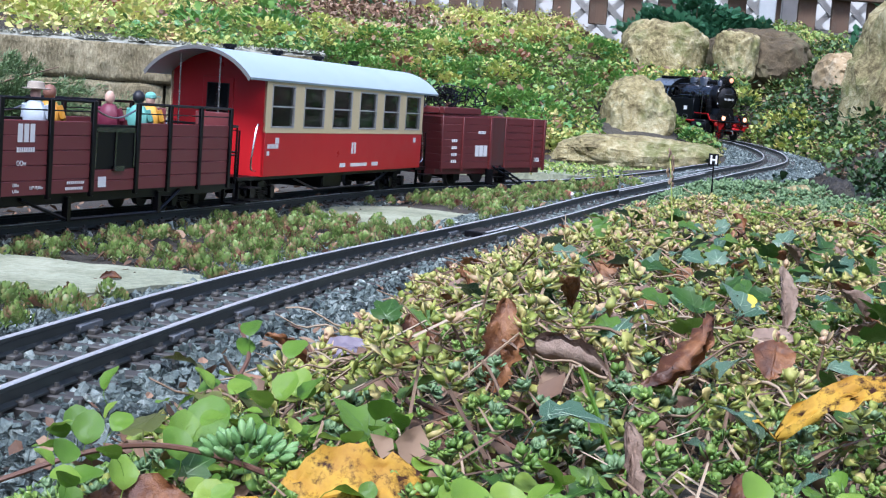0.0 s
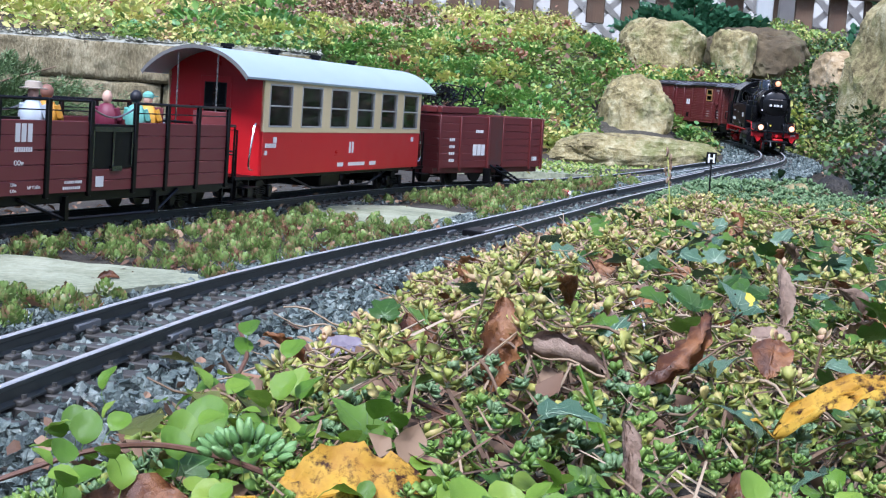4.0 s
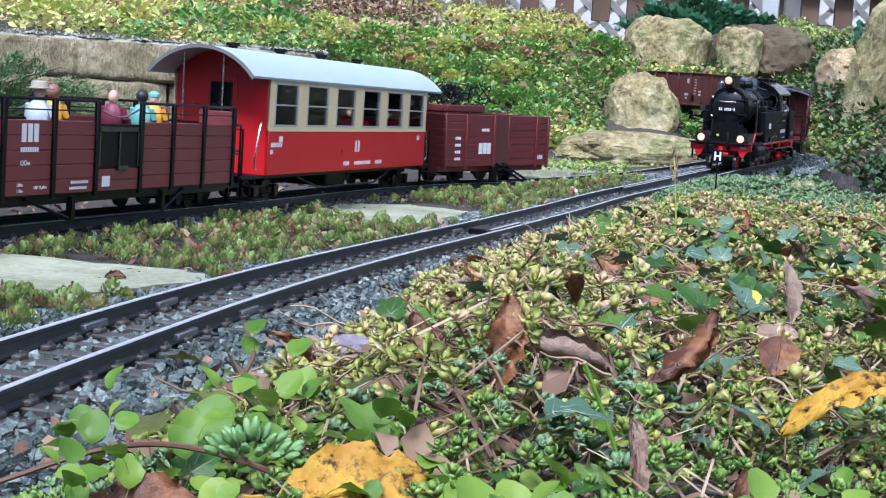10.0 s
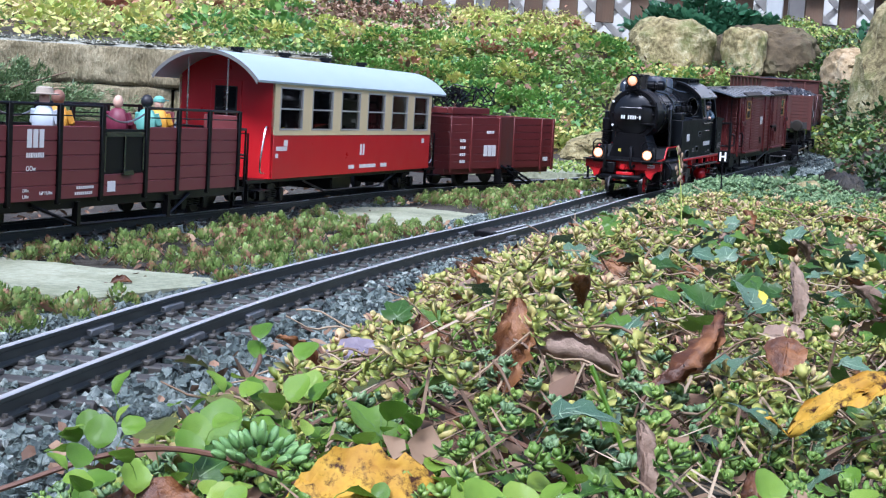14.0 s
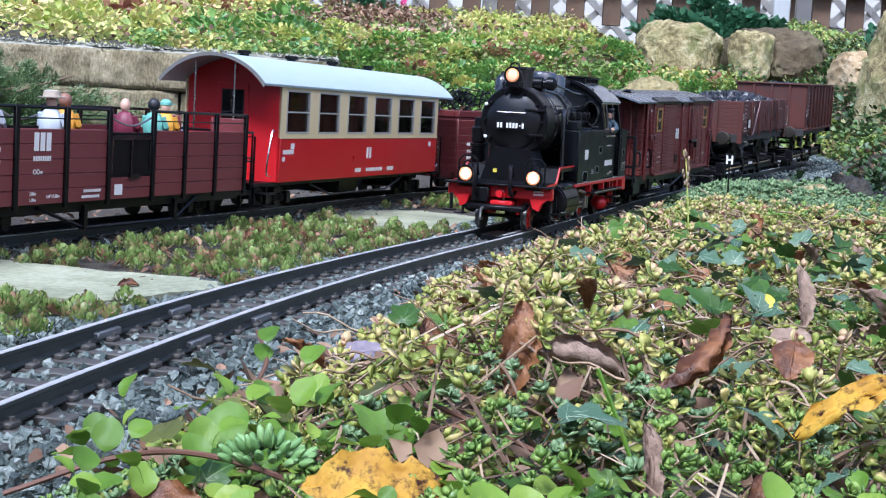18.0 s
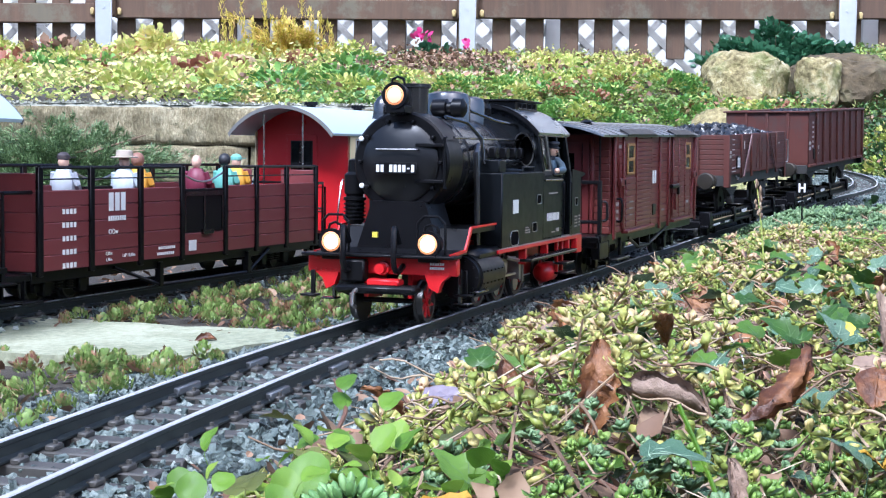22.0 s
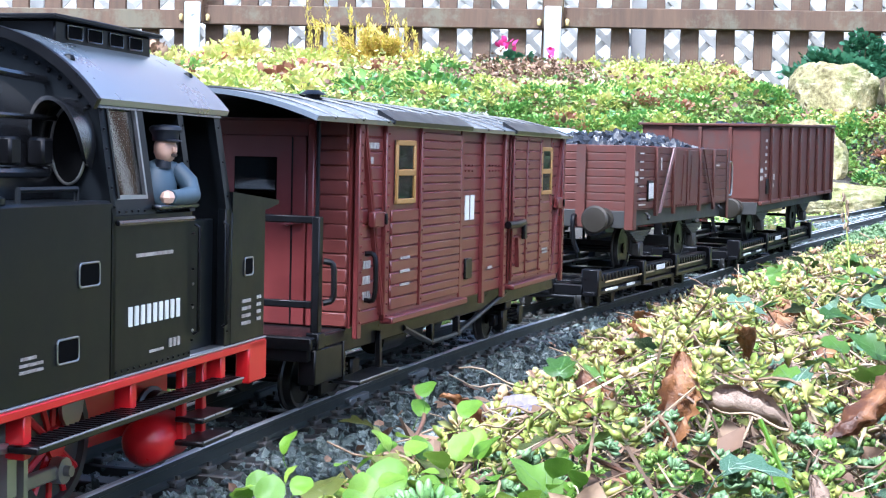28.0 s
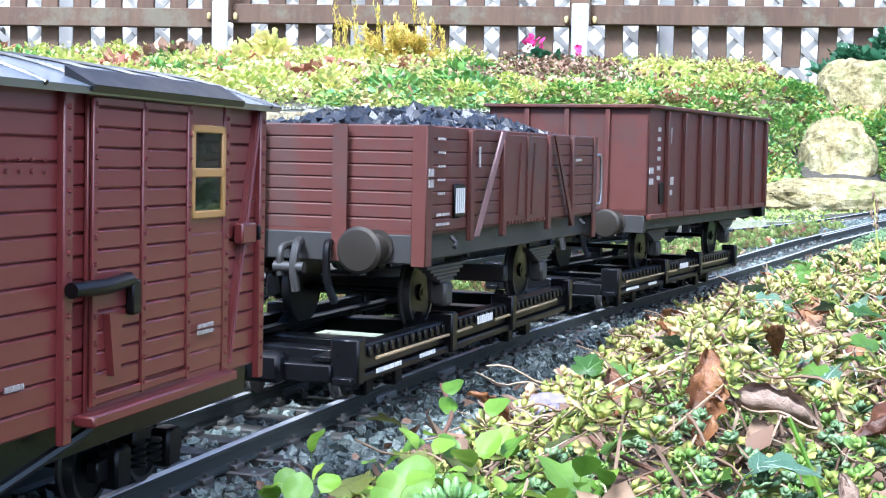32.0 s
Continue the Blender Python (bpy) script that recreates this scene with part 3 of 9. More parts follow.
        pipe(e, [(X(0.075), s * 0.018, 0.1365), (X(0.085), s * 0.027, 0.133), (X(0.092), s * 0.034, 0.122), (X(0.092), s * 0.036, 0.104)], 0.0014, GLOSS)
        pipe(e, [(X(0.098), s * 0.030, 0.117), (X(0.084), s * 0.036, 0.117), (X(0.081), s * 0.0365, 0.112), (X(0.081), s * 0.0375, 0.072), (X(0.081), s * 0.038, 0.048)], 0.0022, GLOSS)
        pipe(e, [(X(0.128), s * 0.015, 0.1425), (X(0.15), s * 0.026, 0.136), (X(0.212), s * 0.028, 0.1335)], 0.0013, GLOSS)
        pipe(e, [(X(0.2), s * 0.034, 0.106), (X(0.12), s * 0.034, 0.106)], 0.0016, GLOSS)
        bm = bmesh.new()
        for u in (0.125, 0.148, 0.172, 0.195):
            bx(bm, X(u + 0.004), X(u - 0.004), s * 0.0315, s * 0.037, 0.108, 0.116, 0.0008)
        part("boiler_fitting", bm, BLACK, e)
        # side tank with its lids, lettering and slots
        tank = part("side_tank", made((bx, X(0.213), X(0.09), s * 0.030, s * 0.0505, 0.044, 0.0980, 0.0009)), TANK, e, "dark olive-black side tank with white bars")
        part("tank_box", made((bx, X(0.112), X(0.092), s * 0.033, s * 0.0475, 0.098, 0.1072, 0.0008)), TANK, tank)
        bm = bmesh.new()
        lathe(bm, (X(0.142), s * 0.042, 0.098), (0, 0, 1), [(0, 0.0085), (0.0015, 0.0085), (0.0022, 0.007), (0.0028, 0.001)], 18)
        sweep(bm, [(X(0.155), s * 0.046, 0.098), (X(0.155), s * 0.046, 0.1015), (X(0.195), s * 0.046, 0.1015), (X(0.195), s * 0.046, 0.098)], 0.0009, 6)
        part("tank_lid", bm, TANK, tank)
        lettering(tank, ("y", s * 0.0507), [(0.0390, 0.0733, 0.0135, 0.0098)], "white square notice on the tank")
        lettering(tank, ("y", s * 0.0507), words(0.0075, 0.0567, 0.008, 0.0008, 7) + words(0.0060, 0.0549, 0.012, 0.0008, 11) + words(0.0060, 0.0531, 0.012, 0.0008, 12), "rows of fine white text", WORN_WHITE)
        for x, z, w, h, r in ((0.0404, 0.0505, 0.0105, 0.0052, 0.0042), (-0.0136, 0.0563, 0.0060, 0.0034, 0.0012), (-0.0255, 0.0770, 0.0060, 0.0034, 0.0012)):
            opening(tank, "tank_slot", x, s * 0.0506, z, w, h, r)
        # cab side: panel up to the waist, leaning pillars and window openings above
        lean = lambda z: 0.0503 - 0.0058 * max(0.0, z - 0.0935) / 0.0355

        def pillar(name, xa, xb, z0, z1, mat=TANK, t=0.003, out=0.0, parent=None):
            return part(name, made((prism, [(s * (lean(z0) - t + out), z0), (s * (lean(z0) + out), z0), (s * (lean(z1) + out), z1), (s * (lean(z1) - t + out), z1)], "x", xa, xb)), mat, parent or e)

        cab = part("cab_side", made((bx, -0.0965, -0.0400, s * 0.047, s * 0.0503, 0.044, 0.0937, 0.0004)), TANK, e, "black cab side with fine rivets")
        pillar("front_pillar", -0.0440, -0.0400, 0.0935, 0.1292)
        pillar("middle_pillar", -0.0690, -0.0645, 0.0935, 0.1292)
        pillar("door_pillar", -0.0985, -0.0945, 0.0935, 0.1292)
        part("rear_pillar", made((bx, -0.1295, -0.1245, s * 0.047, s * 0.0503, 0.044, 0.0937, 0.0004)), TANK, e)
        pillar("rear_pillar", -0.1295, -0.1245, 0.0935, 0.1292)
        pillar("cab_cornice", -0.1295, -0.0400, 0.1255, 0.1295, GLOSS, 0.003, 0.0006)
        pillar("window_bottom", -0.0645, -0.0440, 0.0935, 0.0985)
        for name, xa, xb, z0, z1 in (("window_frame", -0.0645, -0.0634, 0.0990, 0.1255), ("window_frame", -0.0645, -0.0440, 0.0982, 0.0994)):
            pillar(name, xa, xb, z0, z1, STEEL, 0.0012, 0.0002, cab)
        pillar("window_frame", -0.0452, -0.0440, 0.0985, 0.1255, BLACK, 0.0012, 0.0006, cab)
        pillar("pane", -0.0640, -0.0440, 0.0990, 0.1255, GLASS, 0.0005, -0.0012, cab)
        part("cab_sill", made((bx, -0.0955, -0.0665, s * 0.0480, s * 0.0532, 0.0948, 0.0962, 0.0004)), GLOSS, cab)
        part("sill_rail", made((sweep, [(-0.0415, s * 0.0512, 0.0912), (-0.0950, s * 0.0512, 0.0912)], 0.0009, 6)), GLOSS, cab, "bright rail below the cab windows")
        lettering(cab, ("y", s * 0.0505), words(-0.0685, 0.0622, 0.038, 0.0060, 9, 0.52), "white plate bars")
        lettering(cab, ("y", s * 0.0505), words(-0.0680, 0.0808, 0.026, 0.0011, 22, 0.35) + words(-0.0700, 0.0500, 0.010, 0.0008, 9) + words(-0.0830, 0.0512, 0.009, 0.0028, 3, 0.5), "fine white text bars", WORN_WHITE)
        for pts in ([(-0.0430 - 0.0040 * i, 0.0460) for i in range(14)], [(-0.0418, 0.0960 + 0.0058 * i) for i in range(6)], [(-0.0445 - 0.0042 * i, 0.0945) for i in range(5)], [(-0.0690 - 0.0040 * i, 0.0945) for i in range(7)],
                    [(-0.0975, 0.05 + 0.0120 * i) for i in range(7)], [(-0.1270, 0.05 + 0.0120 * i) for i in range(7)], [(-0.0425 - 0.0030 * i, 0.1288) for i in range(29)]):
            bm = bmesh.new()
            rivets(bm, [(x, s * (lean(z) + (0.0006 if z > 0.125 else 0)), z) for x, z in pts], 0.0006)
            part("rivet_strip", bm, BLACK, cab)
        door = part("door_panel", made((bx, -0.1245, -0.0965, s * 0.0430, s * 0.0455, 0.044, 0.0900, 0.0004)), TANK, e, "black cab door")
        bm = bmesh.new()
        rivets(bm, [(x, s * 0.0455, 0.052 + 0.008 * i) for x in (-0.1040, -0.1080) for i in range(3)], 0.0006)
        part("rivet_strip", bm, STEEL, door)
        part("door_step", made((bx, -0.1245, -0.0965, s * 0.0455, s * 0.0505, 0.0440, 0.0452, 0.0003)), STEEL, e)
        for x in (-0.0985, -0.1225):
            pipe(e, [(x, s * 0.0503, 0.052), (x, s * 0.0520, 0.053), (x, s * 0.0520, 0.088), (x, s * 0.0503, 0.089)], 0.0006, BLACK, "handrail")
        # oval spectacle windows in the cab front
        oval = lambda q, g=0.0: (s * 0.0362 + (0.0058 + g) * math.cos(q), 0.1140 + (0.0115 + g) * math.sin(q))
        turn = np.linspace(0, 2 * math.pi, 29)
        part("oval_window_rim", made((sweep, [(-0.0388, *oval(q)) for q in turn], 0.0005, 6, False)), STEEL, e, "polished oval cab window rim")
        # solid dark pane imitates the unlit cab behind it
        part("oval_pane", made((prism, [oval(q, -0.0003) for q in turn[:-1]], "x", -0.0398, -0.0390)), OPENING_SHADE, e, "dark oval pane")
        bm = bmesh.new()
        rows = []
        for q in np.linspace(-0.5, math.pi + 0.5, 25):
            deep = 0.0015 + 0.0115 * max(0.0, math.sin((q + 0.5) / (math.pi + 1) * math.pi)) ** 0.6
            rows.append([bm.verts.new((x, *oval(q, g))) for x, g in ((-0.0395, 0.0016), (-0.0395 + deep, 0.0016), (-0.0395 + deep, 0.0028), (-0.0395, 0.0028))])
        for a, b in zip(rows, rows[1:]):
            for i in range(4):
                bm.faces.new((a[i], a[(i + 1) % 4], b[(i + 1) % 4], b[i]))
        part("window_hood", bm, GLOSS, e, "black sheet hood over the oval window")
        # footplate, frame, steps, cylinders
        part("running_board", made((bx, X(0.345), X(0.085), s * 0.028, s * 0.0515, 0.0412, 0.0438, 0.0004)), RED, e, "red running board edge")
        # steel strip added in place of a highlight along the edge
        part("tank_edge", made((sweep, [(X(0.348), s * 0.0508, 0.0443), (X(0.086), s * 0.0508, 0.0443)], 0.0005, 6)), STEEL, e, "thin steel strip imitating an edge highlight")
        cyl_block = part("cylinder", made((lathe, (X(0.052), s * 0.0395, 0.0285), (-1, 0, 0), [(0, 0.004), (0.002, 0.0105), (0.0022, 0.0142), (0.006, 0.0146), (0.0062, 0.0158), (0.058, 0.0158), (0.0582, 0.0142), (0.062, 0.0140), (0.0622, 0.005), (0.070, 0.004)], 32),
                              (bx, X(0.098), X(0.062), s * 0.026, s * 0.0500, 0.038, 0.0465, 0.003)), BLACK, e, "black cylinder with bolted end covers")
        bm = bmesh.new()
        rivets(bm, [(X(0.052) - 0.0018, s * 0.0395 + 0.0122 * math.cos(q), 0.0285 + 0.0122 * math.sin(q)) for q in np.linspace(0, 2 * math.pi, 11)[:-1]] + [(X(0.052) - 0.008 - 0.0085 * i, s * 0.0552, 0.0285 + q) for i in range(6) for q in (0.004, -0.004)], 0.0008)
        part("cover_bolt", bm, BLACK, cyl_block)
        part("cylinder_step", made((bx, X(0.068), X(0.05), s * 0.048, s * 0.055, 0.0185, 0.0200, 0.0004), (bx, X(0.045), X(0.034), s * 0.042, s * 0.053, 0.012, 0.0133, 0.0004), (bx, X(0.041), X(0.038), s * 0.044, s * 0.046, 0.012, 0.035)), GLOSS, e)
        bm = bmesh.new()
        bx(bm, -0.1300, 0.0100, s * 0.0460, s * 0.0555, 0.0312, 0.0333, 0.0004)
        for i in range(44):
            bx(bm, -0.1290 + i * 0.0031, -0.1278 + i * 0.0031, s * 0.0465, s * 0.0550, 0.0333, 0.0337)
        step = part("long_step", bm, DOOR_BLACK, e, "ribbed black footstep")
        # steel strip added to imitate the sky glint along the step
        part("step_edge", made((sweep, [(-0.1300, s * 0.0556, 0.0332), (0.0100, s * 0.0556, 0.0332)], 0.0004, 6)), STEEL, step, "steel strip imitating sky glint on the edge")
        for x in (0.0060, -0.0560, -0.1250):
            part("step_bracket", made((bx, x - 0.002, x + 0.002, s * 0.044, s * 0.0500, 0.0290, 0.0425, 0.0004)), RED, e)
        for z in (0.0220, 0.0140):
            part("cab_step", made((bx, -0.1200, -0.0960, s * 0.0450, s * 0.0555, z, z + 0.0018, 0.0004)), DOOR_BLACK, e)
            # same added strip as a glint on each cab step
            part("step_edge", made((sweep, [(-0.1200, s * 0.0556, z + 0.0017), (-0.0960, s * 0.0556, z + 0.0017)], 0.0004, 6)), STEEL, e)
        for x in (-0.1000, -0.1160):
            part("step_plate", made((bx, x - 0.0016, x + 0.0016, s * 0.0440, s * 0.0470, 0.0140, 0.0412, 0.0004)), RED, e)
        part("rear_beam_end", made((bx, X(0.348), X(0.325), s * 0.046, s * 0.0515, 0.0285, 0.0438, 0.0006)), RED, e)
        part("frame_plate", made((prism, [(X(0.33), 0.012), (X(0.33), 0.041), (X(0.02), 0.041), (X(0.02), 0.016), (X(0.05), 0.014), (X(0.06), 0.03), (X(0.10), 0.03), (X(0.12), 0.014)], "y", s * 0.014, s * 0.017)), RED, e)
        part("air_tank", made((lathe, (-0.084, s * 0.037, 0.0155), (-1, 0, 0), [(0, 0.002), (0.002, 0.006), (0.005, 0.0080), (0.026, 0.0080), (0.029, 0.006), (0.031, 0.002)], 20)), RED, e, "red air reservoir under the cab")
        part("slide_bar", made((bx, X(0.155), X(0.118), s * 0.0385, s * 0.0425, 0.0335, 0.0352), (bx, X(0.155), X(0.118), s * 0.0385, s * 0.0425, 0.0215, 0.0230), (bx, X(0.157), X(0.153), s * 0.036, s * 0.045, 0.018, 0.042)), STEEL, e)
        part("valve_link", made((bx, X(0.162), X(0.159), s * 0.043, s * 0.046, 0.016, 0.04), (sweep, [(X(0.125), s * 0.0445, 0.0365), (X(0.16), s * 0.0445, 0.031)], 0.0016, 6)), STEEL, e)
    # cab front wall, roof with raised vent, bunker, floor
    arch = arc_profile(0.0445, 0.129, 0.1492, 18)
    wall = [(-0.0445, 0.129), (-0.0503, 0.0935), (-0.0503, 0.044), (0.0503, 0.044), (0.0503, 0.0935), (0.0445, 0.129)] + arch[1:-1][::-1]
    part("cab_front", made((prism, wall, "x", -0.0425, -0.0400)), TANK, e)
    part("cab_back", made((prism, wall, "x", -0.1295, -0.1275)), TANK, e)
    part("cab_roof", made((prism, arc_profile(0.0470, 0.1282, 0.1505, 30, 0.0018), "x", -0.1335, -0.0378)), CAB_ROOF, e, "curved cab roof with sky sheen in its grey colour")
    part("roof_edge", made((prism, arc_profile(0.0474, 0.1280, 0.1510, 30, 0.0030), "x", -0.0378, -0.0355)), BLACK, e)
    bm = bmesh.new()
    rivets(bm, [(-0.0398, y, z - 0.0012) for y, z in arc_profile(0.0420, 0.1270, 0.1455, 22)], 0.0008)
    part("rivet_strip", bm, BLACK, e)
    for s in (-1, 1):
        for x in (-0.044, -0.128):
            part("lifting_stud", made((ball, (x, s * 0.0330, 0.1400), 0.0022, (1, 1, 0.8), 8)), BLACK, e)
    vent = part("roof_vent", made((bx, -0.1220, -0.0560, -0.0215, 0.0215, 0.1440, 0.1532, 0.0006)), BLACK, e)
    part("vent_lid", made((bx, -0.1260, -0.0510, -0.0245, 0.0245, 0.1532, 0.1546, 0.0004)), BLACK, vent)
    for s in (-1, 1):
        for x in (-0.0680, -0.0810, -0.0960, -0.1100):
            opening(vent, "vent_slot", x, s * 0.0216, 0.1500, 0.0048, 0.0022, 0.0006, GLOSS)
    bunker = part("coal_bunker", made((bx, -0.1625, -0.1295, -0.0503, 0.0503, 0.044, 0.0945, 0.0009), (prism, [(-0.1625, 0.0925), (-0.1295, 0.0925), (-0.1295, 0.0995), (-0.1745, 0.0958), (-0.1745, 0.0945)], "y", -0.0507, 0.0507)), TANK, e)
    lettering(bunker, ("y", 0.0506), [r for i in range(4) for r in words(-0.1435, 0.0595 - i * 0.0027, 0.0080, 0.0012, 7, 0.25) + words(-0.1555, 0.0600 - i * 0.0027, 0.0036, 0.0012, 3, 0.25)], "rows of fine white text", WORN_WHITE)
    opening(bunker, "bunker_slot", -0.1455, 0.0504, 0.0720, 0.0040, 0.0032, 0.0010)
    part("cab_floor", made((bx, -0.1275, -0.0425, -0.047, 0.047, 0.043, 0.0438)), BLACK, e)
    driver(e)
    # front deck, buffer beam, coupling and hoses
    part("front_deck", made((prism, [(X(0.006), 0.0445), (X(0.006), 0.0462), (X(0.044), 0.0475), (X(0.055), 0.0610), (X(0.088), 0.0615), (X(0.088), 0.058), (X(0.058), 0.0578), (X(0.048), 0.0445)], "y", -0.0465, 0.0465)), BLACK, e)
    for s in (-1, 1):
        part("deck_edge", made((prism, [(X(0.004), 0.0443), (X(0.004), 0.0465), (X(0.043), 0.0480), (X(0.054), 0.0626), (X(0.088), 0.0630), (X(0.088), 0.0617), (X(0.0565), 0.0612), (X(0.046), 0.0463)], "y", s * 0.0465, s * 0.0477)), RED, e, "thin red edge of the front deck")
    part("smokebox_saddle", made((prism, [(-0.030, 0.046), (0.030, 0.046), (0.019, 0.079), (-0.019, 0.079)], "x", X(0.072), X(0.042))), BLACK, e)
    part("deck_lip", made((bx, X(0.012), X(-0.006), -0.0530, 0.0530, 0.0438, 0.0458, 0.0005)), BLACK, e)
    bm = bmesh.new()
    bx(bm, X(0.012), X(0.004), -0.0520, 0.0520, 0.0325, 0.0438, 0.0008)
    for s in (-1, 1):
        prism(bm, [(s * 0.0470, 0.033), (s * 0.030, 0.033), (s * 0.033, 0.0245), (s * 0.039, 0.0215), (s * 0.0415, 0.0285)], "x", X(0.012), X(0.004))
    beam = part("buffer_beam", bm, RED, e, "red front buffer beam")
    bm = bmesh.new()
    rivets(bm, [(X(0.0038), s * (0.032 + 0.0035 * i), z) for s in (-1, 1) for i in range(5) for z in (0.0345, 0.0425)], 0.0007)
    part("rivet_strip", bm, RED, beam)
    lettering(beam, ("x", X(0.0037)), words(0.0385, 0.0402, 0.010, 0.0016, 6) + words(0.0385, 0.0375, 0.010, 0.0016, 7), "two short white text bars")
    part("coupling_block", made((bx, X(0.004), X(-0.006), -0.0255, -0.0085, 0.0275, 0.042, 0.0012), (bx, X(0.006), X(-0.010), -0.0275, 0.0275, 0.0205, 0.0260, 0.0018)), BLACK, e)
    part("buffer_stem", made((lathe, (X(0.006), 0.002, 0.0365), (1, 0, 0), [(0, 0.005), (0.005, 0.0046), (0.0055, 0.0034), (0.009, 0.0030), (0.0092, 0.0034), (0.011, 0.0034)], 16), (bx, X(0.004), X(-0.008), -0.006, 0.016, 0.0255, 0.0300, 0.001)), RED, e)
    pipe(e, [(X(-0.009), -0.012, 0.023), (X(-0.016), -0.012, 0.021), (X(-0.017), -0.012, 0.014), (X(-0.012), -0.012, 0.012)], 0.0014, STEEL, "coupling_hook")
    for y in (-0.0225, 0.0125):
        bm = bmesh.new()
        pts = [(X(0.003), y, 0.053), (X(-0.005), y, 0.0625), (X(-0.010), y + 0.001, 0.0605), (X(-0.0125), y + 0.002, 0.050), (X(-0.0125), y + 0.002, 0.040), (X(-0.008), y + 0.003, 0.035), (X(0.003), y + 0.003, 0.0385)]
        sweep(bm, spline3(pts), 0.0019, 8)
        part("brake_hose", bm, BLACK, e, "ribbed black brake hose")
    part("yellow_tag", made((bx, X(0.0225), X(0.0195), -0.0115, -0.0080, 0.0555, 0.0590)), paint("yellow_plate", (0.6, 0.5, 0.05)), e)
    for s in (-1, 1):
        u = 0.002 if s < 0 else 0.046
        part("guard_iron", made((bx, X(u), X(u) + 0.002, s * 0.0455, s * 0.0485, 0.017, 0.034, 0.0004), (bx, X(u), X(u) + 0.009, s * 0.042, s * 0.053, 0.017, 0.0185, 0.0004)), BLACK, e)
    # air pump beside the smokebox
    bm = bmesh.new()
    lathe(bm, (X(0.062), -0.040, 0.062), (0, 0, 1), [(0, 0.005), (0.002, 0.0065), (0.016, 0.0065), (0.0165, 0.008), (0.0185, 0.008), (0.019, 0.006), (0.0205, 0.006), (0.021, 0.0072), (0.034, 0.0072), (0.036, 0.005), (0.044, 0.0045), (0.045, 0.002)], 16)
    for i in range(5):
        cyl(bm, (X(0.062), -0.040, 0.065 + 0.0026 * i), (X(0.062), -0.040, 0.0660 + 0.0026 * i), 0.0078, None, 16)
    part("air_pump", bm, BLACK, e)
    # running gear
    turning = []
    for u in (0.030, 0.302):
        turning.append((wheelset(e, X(u), 0.0135, 0.0225, spokes=8, mat=RED, name="pony_axle"), 0.0135, X(u)))
    DRIVE = -0.002
    for x in (DRIVE + 0.05, DRIVE, DRIVE - 0.05):
        w = wheelset(e, x, 0.0215, 0.0225, spokes=12, mat=RED, name="driving_axle")
        bm = bmesh.new()
        for s in (-1, 1):
            cyl(bm, (0.009, s * 0.0265, 0), (0.009, s * 0.034, 0), 0.0018, None, 10)
            cyl(bm, (-0.013, s * 0.0258, 0), (-0.013, s * 0.0272, 0), 0.007, None, 14)
        part("crank_pin", bm, STEEL, w)
        turning.append((w, 0.0215, x))
    rods = []
    for s in (-1, 1):
        bm = bmesh.new()
        bx(bm, -0.054, 0.054, s * 0.0285, s * 0.0310, -0.0022, 0.0022, 0.0005)
        for x in (-0.05, 0, 0.05):
            cyl(bm, (x, s * 0.028, 0), (x, s * 0.0318, 0), 0.0042, None, 14)
        rods.append(part("coupling_rod", bm, STEEL, e, "bright steel coupling rod", pose(DRIVE + 0.009, 0, 0.0215)))
        bm = bmesh.new()
        bx(bm, -0.002, 0.042, s * 0.0325, s * 0.0352, -0.0018, 0.0018, 0.0005)
        cyl(bm, (0, s * 0.032, 0), (0, s * 0.0362, 0), 0.0045, None, 14)
        bx(bm, 0.036, 0.048, s * 0.0325, s * 0.042, -0.005, 0.005, 0.0008)
        rods.append(part("main_rod", bm, STEEL, e, "bright steel main rod", pose(DRIVE + 0.009, 0, 0.0215)))
    return e, turning, rods


def spline3(points, n=6):
    p = [Vector(q) for q in points]
    p = [2 * p[0] - p[1]] + p + [2 * p[-1] - p[-2]]
    out = []
    for i in range(1, len(p) - 2):
        a, b, c, d = p[i - 1:i + 3]
        for k in range(n):
            u = k / n
            out.append(0.5 * (2 * b + (c - a) * u + (2 * a - 5 * b + 4 * c - d) * u * u + (3 * b - a - 3 * c + d) * u ** 3))
    return out + [p[-2]]


def planks(parent, side, a0, a1, z0, z1, n, mat, thick=0.0012, gap=0.00006, name="plank"):
    """Boards one above another on a face; each is a part and they share one mesh."""
    ax, c = side
    h = (z1 - z0) / n
    bm = bmesh.new()
    L = (a1 - a0) / 2
    if ax == "y":
        bx(bm, -L, L, -thick / 2, thick / 2, -h / 2 + gap / 2, h / 2 - gap / 2, 0.0006)
    else:
        bx(bm, -thick / 2, thick / 2, -L, L, -h / 2 + gap / 2, h / 2 - gap / 2, 0.0006)
    me = mesh_of(name, bm, mat)
    for i in range(n):
        ob = new(name, me)
        ob.parent = parent
        m = (a0 + a1) / 2
        ob.matrix_basis = pose(*((m, c) if ax == "y" else (c, m)), z0 + h * (i + 0.5))


def underframe(parent, x0, x1, half, z0, z1, mat=None):
    return part("underframe", made((bx, x0, x1, -half, half, z0, z1, 0.0006)), mat or BLACK, parent)


